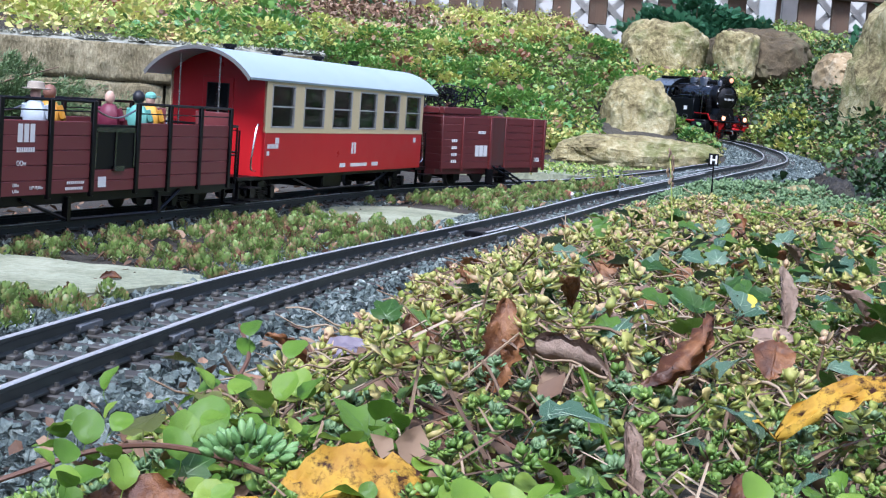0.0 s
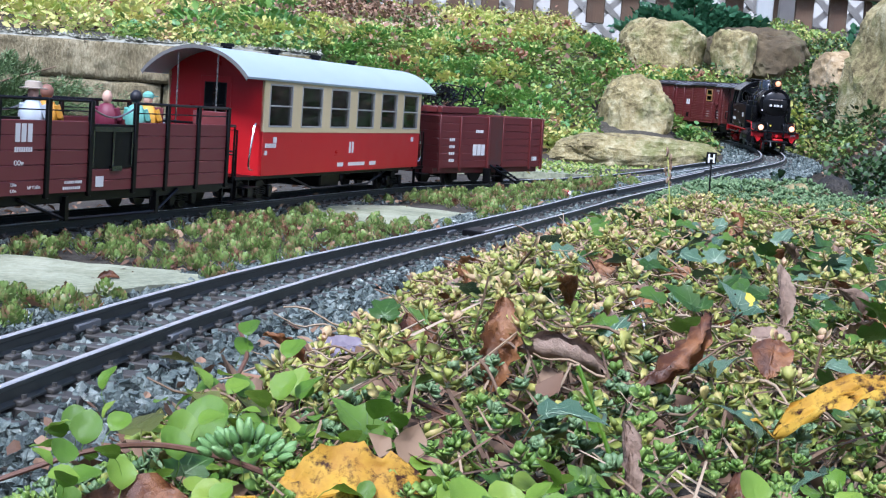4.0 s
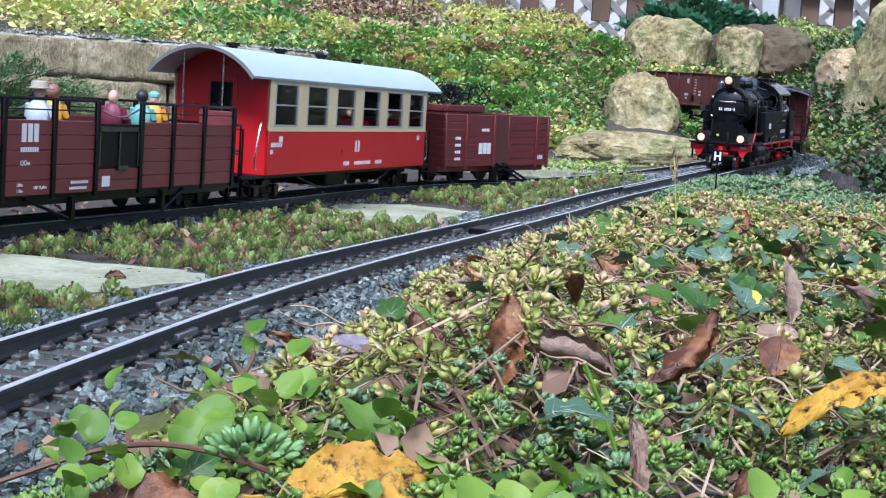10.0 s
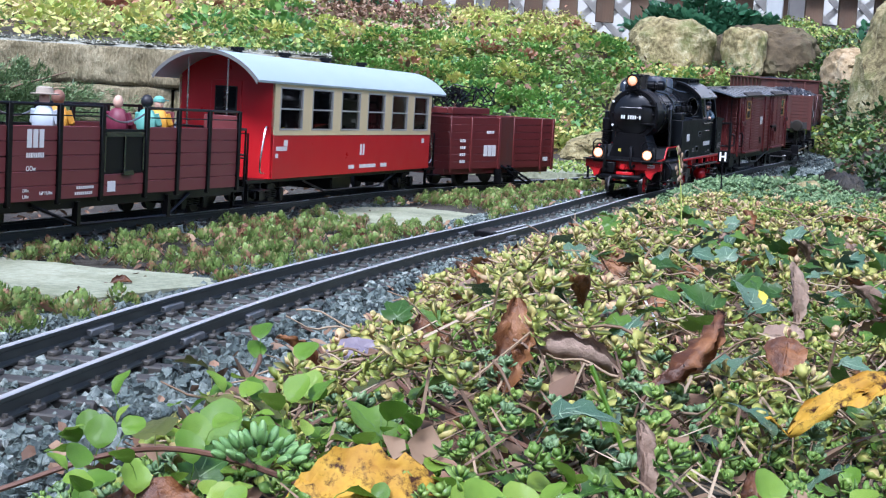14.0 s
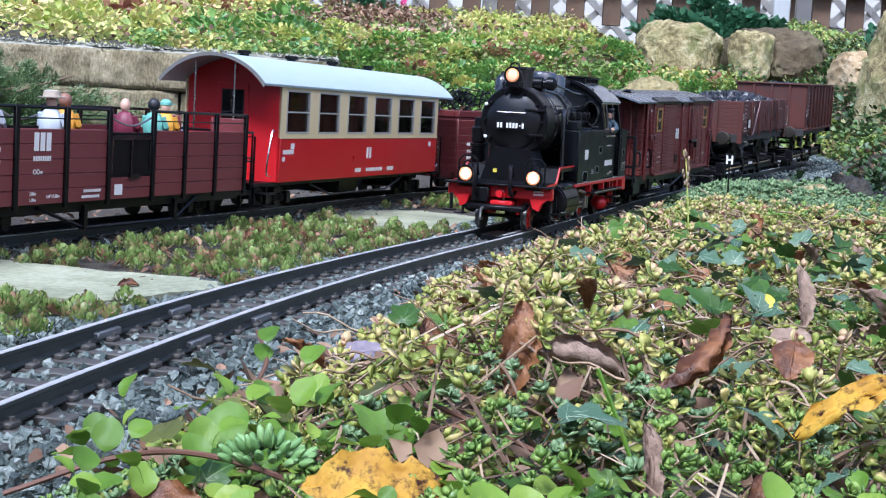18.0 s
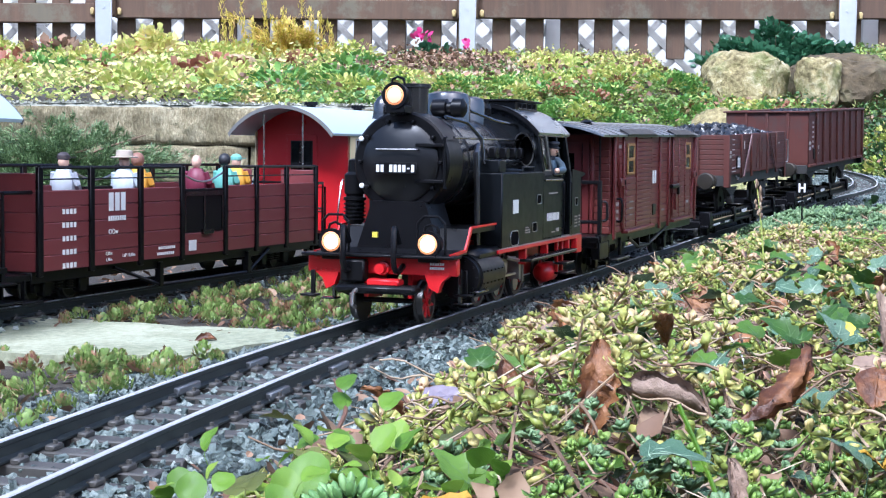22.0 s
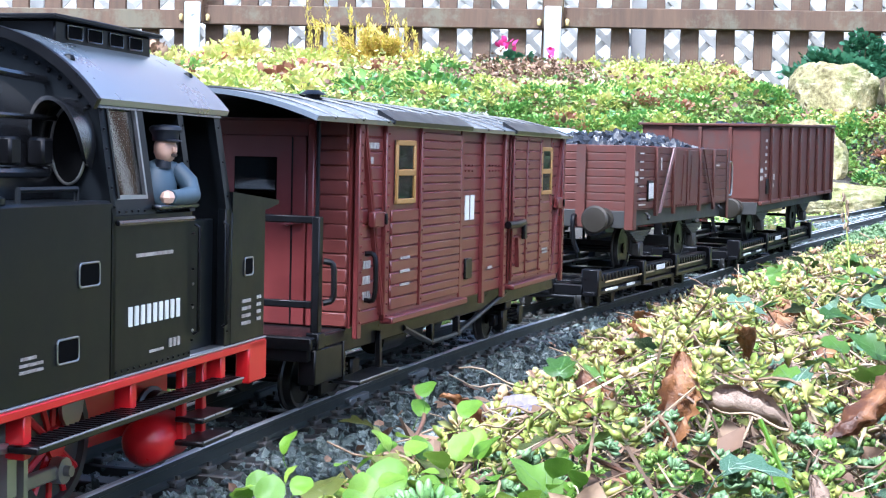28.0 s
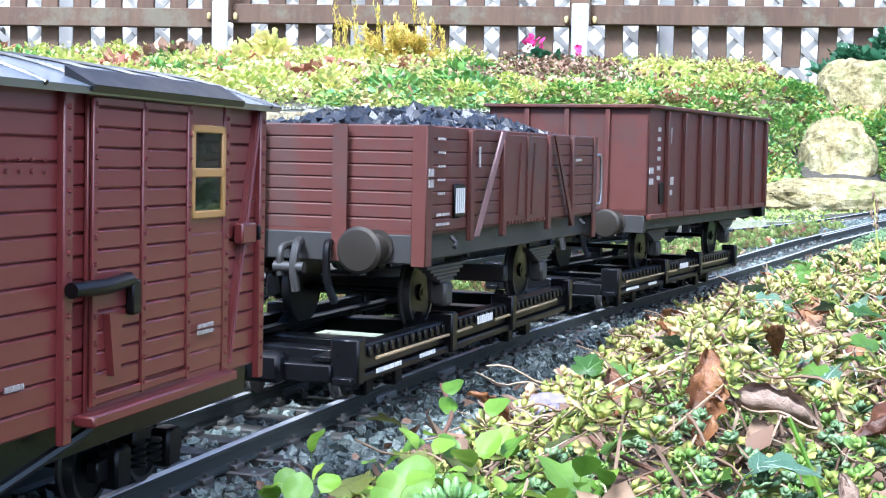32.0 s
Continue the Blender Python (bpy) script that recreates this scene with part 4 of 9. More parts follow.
def bogie(parent, x, r=0.0125, wb=0.04, half=0.0225, spin=None):
    for d in (-wb / 2, wb / 2):
        w = wheelset(parent, x + d, r, half)
        if spin is not None:
            spin.append((w, r, x + d))
    bm = bmesh.new()
    for s in (-1, 1):
        bx(bm, x - wb / 2 - 0.012, x + wb / 2 + 0.012, s * 0.030, s * 0.034, r - 0.003, r + 0.004, 0.0006)
        for d in (-wb / 2, wb / 2):
            bx(bm, x + d - 0.005, x + d + 0.005, s * 0.030, s * 0.037, r - 0.006, r + 0.007, 0.001)
            for k in range(4):
                cyl(bm, (x + d * 0.3, s * 0.035, r - 0.002 + k * 0.0022), (x + d * 0.3, s * 0.035, r - 0.001 + k * 0.0022), 0.003, None, 10)
    bx(bm, x - 0.006, x + 0.006, -0.034, 0.034, r - 0.001, r + 0.012, 0.0008)
    part("bogie_frame", bm, BLACK, parent)


def van():
    """Luggage van: body from u 0.4255 to 0.782, a platform at its front."""
    e = thing("luggage_van", "brown planked model luggage van with dark ribbed roof", "railway van")
    X = lambda u: 0.594 - u
    x1, x0 = X(0.4255), X(0.7820)
    underframe(e, x0, 0.2050, 0.050, 0.028, 0.0385)
    body = part("body", made((bx, x0 + 0.001, x1 - 0.001, -0.0525, 0.0525, 0.0385, 0.129)), OXIDE, e)
    spin = []
    for s in (-1, 1):
        side = ("y", s * 0.0534)
        planks(e, side, x0 + 0.003, x1 - 0.003, 0.0390, 0.128, 14, OXIDE, 0.0018)
        for u in (0.4280, 0.4600, 0.5670, 0.6070, 0.6470, 0.7490, 0.7800):
            part("post", made((bx, X(u + 0.0024), X(u - 0.0024), s * 0.054, s * 0.0565, 0.034 if u in (0.4280, 0.7800, 0.6070, 0.6470) else 0.0390, 0.129, 0.0004)), OXIDE, e)
        for u in (0.4280, 0.4600, 0.6470, 0.7490, 0.7800):
            bm = bmesh.new()
            rivets(bm, [(X(u), s * 0.0566, 0.041 + i * 0.0055) for i in range(16)], 0.0008)
            part("rivet_strip", bm, OXIDE, e)
        for u in (0.5770, 0.6260):
            bm = bmesh.new()
            rivets(bm, [(X(u - 0.012 + 0.006 * i), s * 0.0545, z) for i in range(5) for z in (0.1065, 0.1095)], 0.0007)
            part("rivet_strip", bm, OXIDE, e)
        for a, b in ((0.4320, 0.4570), (0.7770, 0.7530)):
            part("brace", made((prism, [(X(a) - 0.0018, 0.127), (X(a) + 0.0018, 0.127), (X(b) + 0.0018, 0.042), (X(b) - 0.0018, 0.042)], "y", s * 0.0540, s * 0.0562)), OXIDE, e)
            part("brace_rib", made((sweep, [(X(a), s * 0.0562, 0.127), (X(b), s * 0.0562, 0.042)], 0.0008, 6)), OXIDE, e)
        # sliding doors with plank faces, windows and ledges
        for k, (u0, u1, wu) in enumerate(((0.4620, 0.5640, (0.4675, 0.4937)), (0.6580, 0.7465, (0.7200, 0.7456)))):
            door = part("sliding_door", made((bx, X(u1), X(u0), s * 0.0545, s * 0.0560, 0.0405, 0.1275, 0.0004)), OXIDE, e)
            if k == 0:
                planks(door, ("y", s * 0.0565), X(0.5625), X(0.5045), 0.043, 0.1255, 20, OXIDE, 0.0014)
                planks(door, ("y", s * 0.0565), X(0.4995), X(0.4635), 0.043, 0.0890, 8, OXIDE, 0.0014)
                part("door_strap", made((bx, X(0.5035), X(0.5005), s * 0.0560, s * 0.0578, 0.0425, 0.1275, 0.0003)), OXIDE, door)
                bm = bmesh.new()
                rivets(bm, [(X(0.5020), s * 0.0579, 0.0455 + i * 0.0066) for i in range(13)], 0.0007)
                part("rivet_strip", bm, OXIDE, door)
            else:
                planks(door, ("y", s * 0.0565), X(0.7170), X(0.6895), 0.046, 0.1240, 14, OXIDE, 0.0014)
                planks(door, ("y", s * 0.0565), X(0.6865), X(0.6600), 0.046, 0.1240, 14, OXIDE, 0.0014)
                planks(door, ("y", s * 0.0558), X(0.7460), X(0.7195), 0.043, 0.0870, 7, OXIDE, 0.0014)
                for u in (0.6590, 0.6880, 0.7180):
                    part("door_strap", made((bx, X(u + 0.0014), X(u - 0.0014), s * 0.0566, s * 0.0578, 0.0425, 0.1265, 0.0003)), OXIDE, door)
                    bm = bmesh.new()
                    rivets(bm, [(X(u), s * 0.0579, 0.0455 + i * 0.0072) for i in range(12)], 0.0008)
                    part("rivet_strip", bm, OXIDE, door)
                for z in (0.0440, 0.1255):
                    part("door_strap", made((bx, X(0.719), X(0.658), s * 0.0566, s * 0.0576, z - 0.0012, z + 0.0012, 0.0003)), OXIDE, door)
                part("latch", made((sweep, [(X(0.644), s * 0.059, 0.0755), (X(0.660), s * 0.0605, 0.0755), (X(0.676), s * 0.059, 0.0762)], 0.0022, 10), (bx, X(0.682), X(0.677), s * 0.0575, s * 0.0600, 0.066, 0.0760, 0.0005)), BLACK, door, "black door latch")
                part("catch", made((prism, [(X(0.664), 0.0675), (X(0.671), 0.065), (X(0.671), 0.051), (X(0.667), 0.050)], "y", s * 0.0572, s * 0.0595)), OXIDE, door)
            part("door_ledge", made((bx, X(u1 + 0.004), X(u0 - 0.004), s * 0.054, s * 0.0605, 0.0375, 0.0408, 0.0006)), OXIDE, door)
            # opaque dark panel stands in for the unlit inside behind the pane
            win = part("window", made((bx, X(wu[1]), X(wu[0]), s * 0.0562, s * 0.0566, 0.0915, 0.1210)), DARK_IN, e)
            bm = bmesh.new()
            a, b = X(wu[1]), X(wu[0])
            for z0, z1 in ((0.0915, 0.0940), (0.1045, 0.1075), (0.1185, 0.1210)):
                bx(bm, a, b, s * 0.0562, s * 0.0576, z0, z1, 0.0004)
            for p, q in ((a, a + 0.0026), (b - 0.0026, b)):
                bx(bm, p, q, s * 0.0562, s * 0.0576, 0.0915, 0.1210, 0.0004)
            part("window_frame", bm, WOODFRAME, win, "yellow wooden window frame")
            part("pane", made((bx, a + 0.002, b - 0.002, s * 0.0566, s * 0.0569, 0.093, 0.12)), GLASS, win)
            part("rain_strip", made((prism, [(s * 0.052, 0.1315), (s * 0.0605, 0.1275), (s * 0.0610, 0.1295), (s * 0.052, 0.1345)], "x", X(u1 + 0.006), X(u0 - 0.006))), DOOR_BLACK, e)
        lettering(e, ("y", s * 0.0545), [(X(0.5805), 0.087, 0.0065, 0.013), (X(0.5895), 0.087, 0.0065, 0.013)], "tall white mark on the van side")
        lettering(e, ("y", s * 0.0545), words(X(0.4455), 0.1180, 0.013, 0.0026, 7) + [(X(0.4435), 0.1115, 0.0030, 0.0030)] + words(X(0.6240), 0.0525, 0.009, 0.0014, 9), "white bars of lettering", WORN_WHITE)
        lettering(e, ("y", s * 0.0574), [r for i in range(3) for r in words(X(0.4805), 0.0665 - i * 0.0062, 0.0125, 0.0012, 12)] + words(X(0.7310), 0.0575, 0.0120, 0.0012, 9) + words(X(0.7310), 0.0555, 0.0120, 0.0012, 8), "fine white text", WORN_WHITE)
        lettering(e, ("y", s * 0.0545), [r for i in range(3) for r in words(X(0.4400), 0.0655 - i * 0.0068, 0.0085, 0.0035, 4)], "white stencilled marks", WORN_WHITE)
        part("number_board", made((bx, X(0.5895), X(0.5785), s * 0.0540, s * 0.0556, 0.0490, 0.0600, 0.0004)), BLACK, e, "small black mesh grille")
        part("handrail", made((sweep, spline3([(X(0.4375), s * 0.0550, 0.0500), (X(0.4375), s * 0.0595, 0.0515), (X(0.4375), s * 0.0595, 0.0690), (X(0.4375), s * 0.0550, 0.0705)], 4), 0.0012, 8)), BLACK, e)
        for u in (0.4440, 0.7630):
            iron = part("lamp_iron", made((bx, X(u + 0.006), X(u - 0.006), s * 0.0555, s * 0.0590, 0.082, 0.089, 0.0006)), OXIDE, e)
            part("iron_eye", made((bx, X(u + 0.0075), X(u + 0.0060), s * 0.0560, s * 0.0600, 0.083, 0.088, 0.0003)), BLACK, iron)
        # platform steps and rails
        for x in (0.172, 0.129):
            part("step_strut", made((bx, x - 0.0012, x + 0.0012, s * 0.0500, s * 0.0525, 0.0165, 0.0335, 0.0003)), BLACK, e)
        part("platform_step", made((bx, 0.127, 0.174, s * 0.0480, s * 0.0605, 0.0150, 0.0168, 0.0004)), DOOR_BLACK, e, "black platform step")
        part("step_box", made((bx, 0.172, 0.202, s * 0.0440, s * 0.0520, 0.0180, 0.0330, 0.0006)), BLACK, e)
        part("rail_post", made((bx, 0.1960, 0.2000, s * 0.0485, s * 0.0520, 0.0382, 0.0880, 0.0004), (bx, 0.1945, 0.2015, s * 0.0470, s * 0.0530, 0.0330, 0.0400, 0.0005)), BLACK, e)
        for z in (0.0865, 0.0510):
            part("railing", made((bx, 0.1965, 0.1955, s * 0.0120, s * 0.0500, z - 0.0016, z + 0.0016, 0.0005)), BLACK, e)
        part("rail_post", made((bx, 0.1968, 0.1992, s * 0.0105, s * 0.0128, 0.0382, 0.0880, 0.0004)), BLACK, e)
        part("roof_post", made((sweep, [(0.1970, s * 0.0495, 0.088), (0.1970, s * 0.0495, 0.131)], 0.0009, 6)), BLACK, e)
        pipe(e, spline3([(0.1955, s * 0.0520, 0.0520), (0.1935, s * 0.0555, 0.0535), (0.1935, s * 0.0560, 0.0600), (0.1935, s * 0.0555, 0.0680), (0.1955, s * 0.0520, 0.0695)], 3), 0.0013, BLACK, "grab_handle")
        # truss rods under the frame
        part("truss_rod", made((sweep, [(0.0940, s * 0.050, 0.0310), (0.0540, s * 0.050, 0.0195), (0.0120, s * 0.050, 0.0195), (-0.0760, s * 0.050, 0.0340)], 0.0016, 8)), DOOR_BLACK, e, "dark truss rod")
        for x in (0.0540, 0.0120):
            part("truss_post", made((bx, x - 0.0015, x + 0.0015, s * 0.048, s * 0.0515, 0.0180, 0.0290, 0.0003)), BLACK, e)
        # added steel strip paints a bright edge on the dark step
        part("step_edge", made((sweep, [(0.127, s * 0.0606, 0.0167), (0.174, s * 0.0606, 0.0167)], 0.0004, 6)), STEEL, e)
    part("platform", made((bx, x1, 0.2060, -0.0515, 0.0515, 0.033, 0.0382, 0.0005)), BLACK, e)
    for x, u in ((x1, 0.0), (x0, 0.0)):
        d = 1 if x > 0 else -1
        for q in (-1, 1):
            planks(e, ("x", x + d * 0.0004), *sorted((q * 0.0370, q * 0.0515)), 0.0390, 0.128, 14, OXIDE_END, 0.0018)
    part("end_panel", made((bx, x1, x1 + 0.0012, -0.0370, 0.0370, 0.039, 0.128, 0.0003)), OXIDE, e)
    door = part("end_door", made((bx, x1 + 0.001, x1 + 0.0026, -0.0325, 0.0325, 0.039, 0.1215, 0.0004)), OXIDE, e, "brown end door")
    for y in (-0.0365, 0.0335):
        part("door_post", made((bx, x1 + 0.001, x1 + 0.0036, y, y + 0.003, 0.039, 0.127, 0.0004)), OXIDE, e)
    part("door_seam", made((bx, x1 + 0.0024, x1 + 0.0029, 0.0255, 0.0262, 0.039, 0.121)), BLACK, door)
    # dark panel imitates the unlit van inside
    part("end_window", made((bx, x1 + 0.0024, x1 + 0.0030, -0.0020, 0.0185, 0.0925, 0.1120, 0.0002)), OPENING_SHADE, door, "dark end window")
    part("end_pane", made((bx, x1 + 0.0030, x1 + 0.0033, -0.0015, 0.0180, 0.0930, 0.1115)), GLASS, door)
    pipe(door, [(x1 + 0.0026, 0.0240, 0.0830), (x1 + 0.0050, 0.0240, 0.0830), (x1 + 0.0050, 0.0320, 0.0845)], 0.0008, OXIDE, "door_handle")
    # roof: curved, with raised seams
    roof = part("roof", made((prism, arc_profile(0.0600, 0.1290, 0.1400, 18, 0.0020), "x", x0 - 0.006, 0.2210)), VAN_ROOF, e, "dark grey sheet roof with seams")
    prof = arc_profile(0.0603, 0.1287, 0.1406, 18)
    seam = mesh_of("roof_seam", made((sweep, [(0, y, z) for y, z in prof], 0.0008, 6)), BLACK)
    for i in range(14):
        ob = new("roof_seam", seam)
        ob.parent = roof
        ob.matrix_basis = pose(x0 + 0.004 + i * 0.0298, 0, 0)
    for x in (X(0.455), X(0.735)):
        bogie(e, x, 0.0125, 0.0 + 0.036, 0.0225, spin)
    part("brake_tank", made((lathe, (X(0.52), 0.025, 0.021), (-1, 0, 0), [(0, 0.002), (0.002, 0.007), (0.034, 0.007), (0.036, 0.002)], 14)), BLACK, e)
    part("stove_pipe", made((cyl, (X(0.452), 0.022, 0.134), (X(0.452), 0.022, 0.1405), 0.0035), (cyl, (X(0.452), 0.022, 0.1405), (X(0.452), 0.022, 0.1425), 0.0065, 0.003)), BLACK, roof, "low roof cowl")
    for u in (0.376, 0.782):
        part("coupler", made((bx, X(u + 0.012), X(u - 0.012), -0.006, 0.006, 0.017, 0.023, 0.001)), BLACK, e)
    return e, spin


def transporter(length, label):
    """Low carrier wagon for standard-gauge wagons."""
    e = thing("transporter_wagon", label, "transporter wagon", "transporter wagons")
    h = length / 2
    for s in (-1, 1):
        beam = part("side_beam", made((bx, -h, h, s * 0.040, s * 0.0475, 0.0185, 0.0300, 0.0008)), BLACK, e)
        bm = bmesh.new()
        for i in range(int(length / 0.0085)):
            x = -h + 0.006 + i * 0.0085
            bx(bm, x - 0.0018, x + 0.0018, s * 0.0475, s * 0.0490, 0.0245, 0.0290, 0.0005)
        part("beam_rib", bm, BLACK, beam)
        part("lower_rail", made((bx, -h - 0.004, h + 0.004, s * 0.041, s * 0.050, 0.0145, 0.0180, 0.0006)), BLACK, e)
        part("wheel_rail", made((bx, -h, h, s * 0.030, s * 0.0385, 0.0235, 0.0262, 0.0004)), BLACK, e)
        part("brass_rod", made((sweep, [(-h * 0.82, s * 0.0500, 0.0235), (-h * 0.1, s * 0.0500, 0.0235)], 0.0008, 6), (sweep, [(h * 0.12, s * 0.0500, 0.0235), (h * 0.86, s * 0.0500, 0.0235)], 0.0008, 6)), paint("rod_brass", (0.30, 0.22, 0.11)), e)
        for x in (-h * 0.98, -h * 0.28, h * 0.30, h * 0.98):
            part("end_stop", made((bx, x - 0.004, x + 0.004, s * 0.0385, s * 0.0520, 0.0145, 0.0345, 0.001)), BLACK, e)
        lettering(e, ("y", s * 0.0502), words(h * 0.0, 0.0262, 0.026, 0.0042, 8, 0.3) + words(h * 0.78, 0.0178, 0.03, 0.002, 10, 0.3) + words(h * 0.5, 0.0178, 0.022, 0.002, 6, 0.3))
        for d in (0.30, -0.40):
            part("wheel_chock", made((prism, [(h * d, 0.0262), (h * (d + math.copysign(0.12, d)), 0.0262), (h * (d + math.copysign(0.04, d)), 0.0345)], "y", s * 0.031, s * 0.037)), BLACK, e)
    for x in (-h * 0.97, -h * 0.5, 0, h * 0.5, h * 0.97):
        part("cross_beam", made((bx, x - 0.008, x + 0.008, -0.040, 0.040, 0.0150, 0.0230, 0.0008)), BLACK, e)
    part("coupling_bar", made((sweep, [(h, 0, 0.019), (h + 0.055, 0, 0.019)], 0.003, 8), (bx, h - 0.004, h + 0.008, -0.018, 0.018, 0.014, 0.027, 0.002)), BLACK, e)
    part("coupling_bar", made((sweep, [(-h, 0, 0.019), (-h - 0.03, 0, 0.019)], 0.003, 8)), BLACK, e)
    spin = []
    for x in (-h * 0.62, h * 0.62):
        bogie(e, x, 0.0085, 0.036, 0.0225, spin)
    return e, spin


def running_gear(e, xs, half_gauge, zr, r, frame_z):
    for x in xs:
        wheelset(e, x, r, half_gauge, zr + r)
        for s in (-1, 1):
            yo = half_gauge + 0.010
            part("axle_guard", made((prism, [(x - 0.014, frame_z), (x + 0.014, frame_z), (x + 0.006, zr + r - 0.004), (x - 0.006, zr + r - 0.004)], "y", s * (yo - 0.001), s * (yo + 0.001))), GREY_FRAME, e)
            bm = bmesh.new()
            for k in range(5):
                bx(bm, x - 0.028 + k * 0.0045, x + 0.028 - k * 0.0045, s * (yo + 0.002), s * (yo + 0.0065), zr + r + 0.0135 - k * 0.0018, zr + r + 0.0150 - k * 0.0018)
            part("leaf_spring", bm, GREY_FRAME, e)
            part("axle_box", made((bx, x - 0.0055, x + 0.0055, s * yo, s * (yo + 0.008), zr + r - 0.006, zr + r + 0.006, 0.0014)), GREY_FRAME, e)


def buffers(e, x, d, z, half=0.039):
    for s in (-1, 1):
        b = part("buffer", made((lathe, (x, s * half, z), (d, 0, 0), [(0, 0.0085), (0.002, 0.0085), (0.0022, 0.0066), (0.012, 0.0062), (0.0125, 0.005), (0.019, 0.005), (0.0195, 0.0104), (0.021, 0.0107), (0.0225, 0.0092), (0.0232, 0.0035)], 28)), BUFFER, e, "dull metal buffer")
    part("coupling_chain", made((sweep, spline3([(x, 0, z + 0.002), (x + d * 0.008, 0.002, z), (x + d * 0.011, 0.002, z - 0.010), (x + d * 0.010, 0.003, z - 0.021)], 4), 0.0022, 8), (sweep, spline3([(x, -0.004, z), (x + d * 0.010, -0.005, z - 0.002), (x + d * 0.010, -0.005, z - 0.014)], 4), 0.0018, 8),
                                (cyl, (x + d * 0.010, -0.008, z - 0.010), (x + d * 0.010, 0.007, z - 0.010), 0.0026)), GREY_FRAME, e)
    part("air_hose", made((sweep, spline3([(x, 0.017, z + 0.002), (x + d * 0.007, 0.017, z), (x + d * 0.008, 0.018, z - 0.016), (x + d * 0.006, 0.021, z - 0.026)], 4), 0.002, 8)), BLACK, e)


def coal_lumps(e, x0, x1, half, z, hump, n, seed):
    """A heap of broken coal; one mesh of many facetted lumps."""
    rng = random.Random(seed)
    bm = bmesh.new()
    grid = [[bm.verts.new((x0 + (x1 - x0) * i / 10, -half + 2 * half * j / 5, z - 0.004 + hump * 0.6 * math.sin(math.pi * i / 10) * math.sin(math.pi * j / 5))) for j in range(6)] for i in range(11)]
    for i in range(10):
        for j in range(5):
            bm.faces.new((grid[i][j], grid[i + 1][j], grid[i + 1][j + 1], grid[i][j + 1]))
    verts = [Vector(v) for v in ((1, 0, 0.2), (-0.8, 0.5, 0.1), (-0.3, -0.9, 0), (0.2, 0.7, 0.5), (0.1, -0.2, 0.9), (0.4, 0.2, -0.8), (-0.6, -0.2, 0.55))]
    faces = ((0, 3, 4), (3, 1, 6), (3, 6, 4), (6, 2, 4), (2, 0, 4), (1, 2, 6), (0, 5, 3), (3, 5, 1), (1, 5, 2), (2, 5, 0))
    for _ in range(n * 2):
        a, b = rng.random(), rng.random()
        r = rng.uniform(0.0025, 0.0064)
        p = Vector((x0 + (x1 - x0) * a, -half + 2 * half * b, z + hump * math.sin(math.pi * a) ** 0.7 * math.sin(math.pi * b) ** 0.6 * rng.uniform(0.6, 1.1)))
        m = Euler((rng.uniform(0, 6), rng.uniform(0, 6), rng.uniform(0, 6))).to_matrix()
        vs = [bm.verts.new(p + m @ Vector((v.x * r * rng.uniform(0.7, 1.2), v.y * r * rng.uniform(0.7, 1.2), v.z * r))) for v in verts]
        for f in faces:
            bm.faces.new([vs[i] for i in f])
    ob = part("coal_load", bm, COAL, e, "heap of broken black coal")
    ob["kind"] = "stuff"


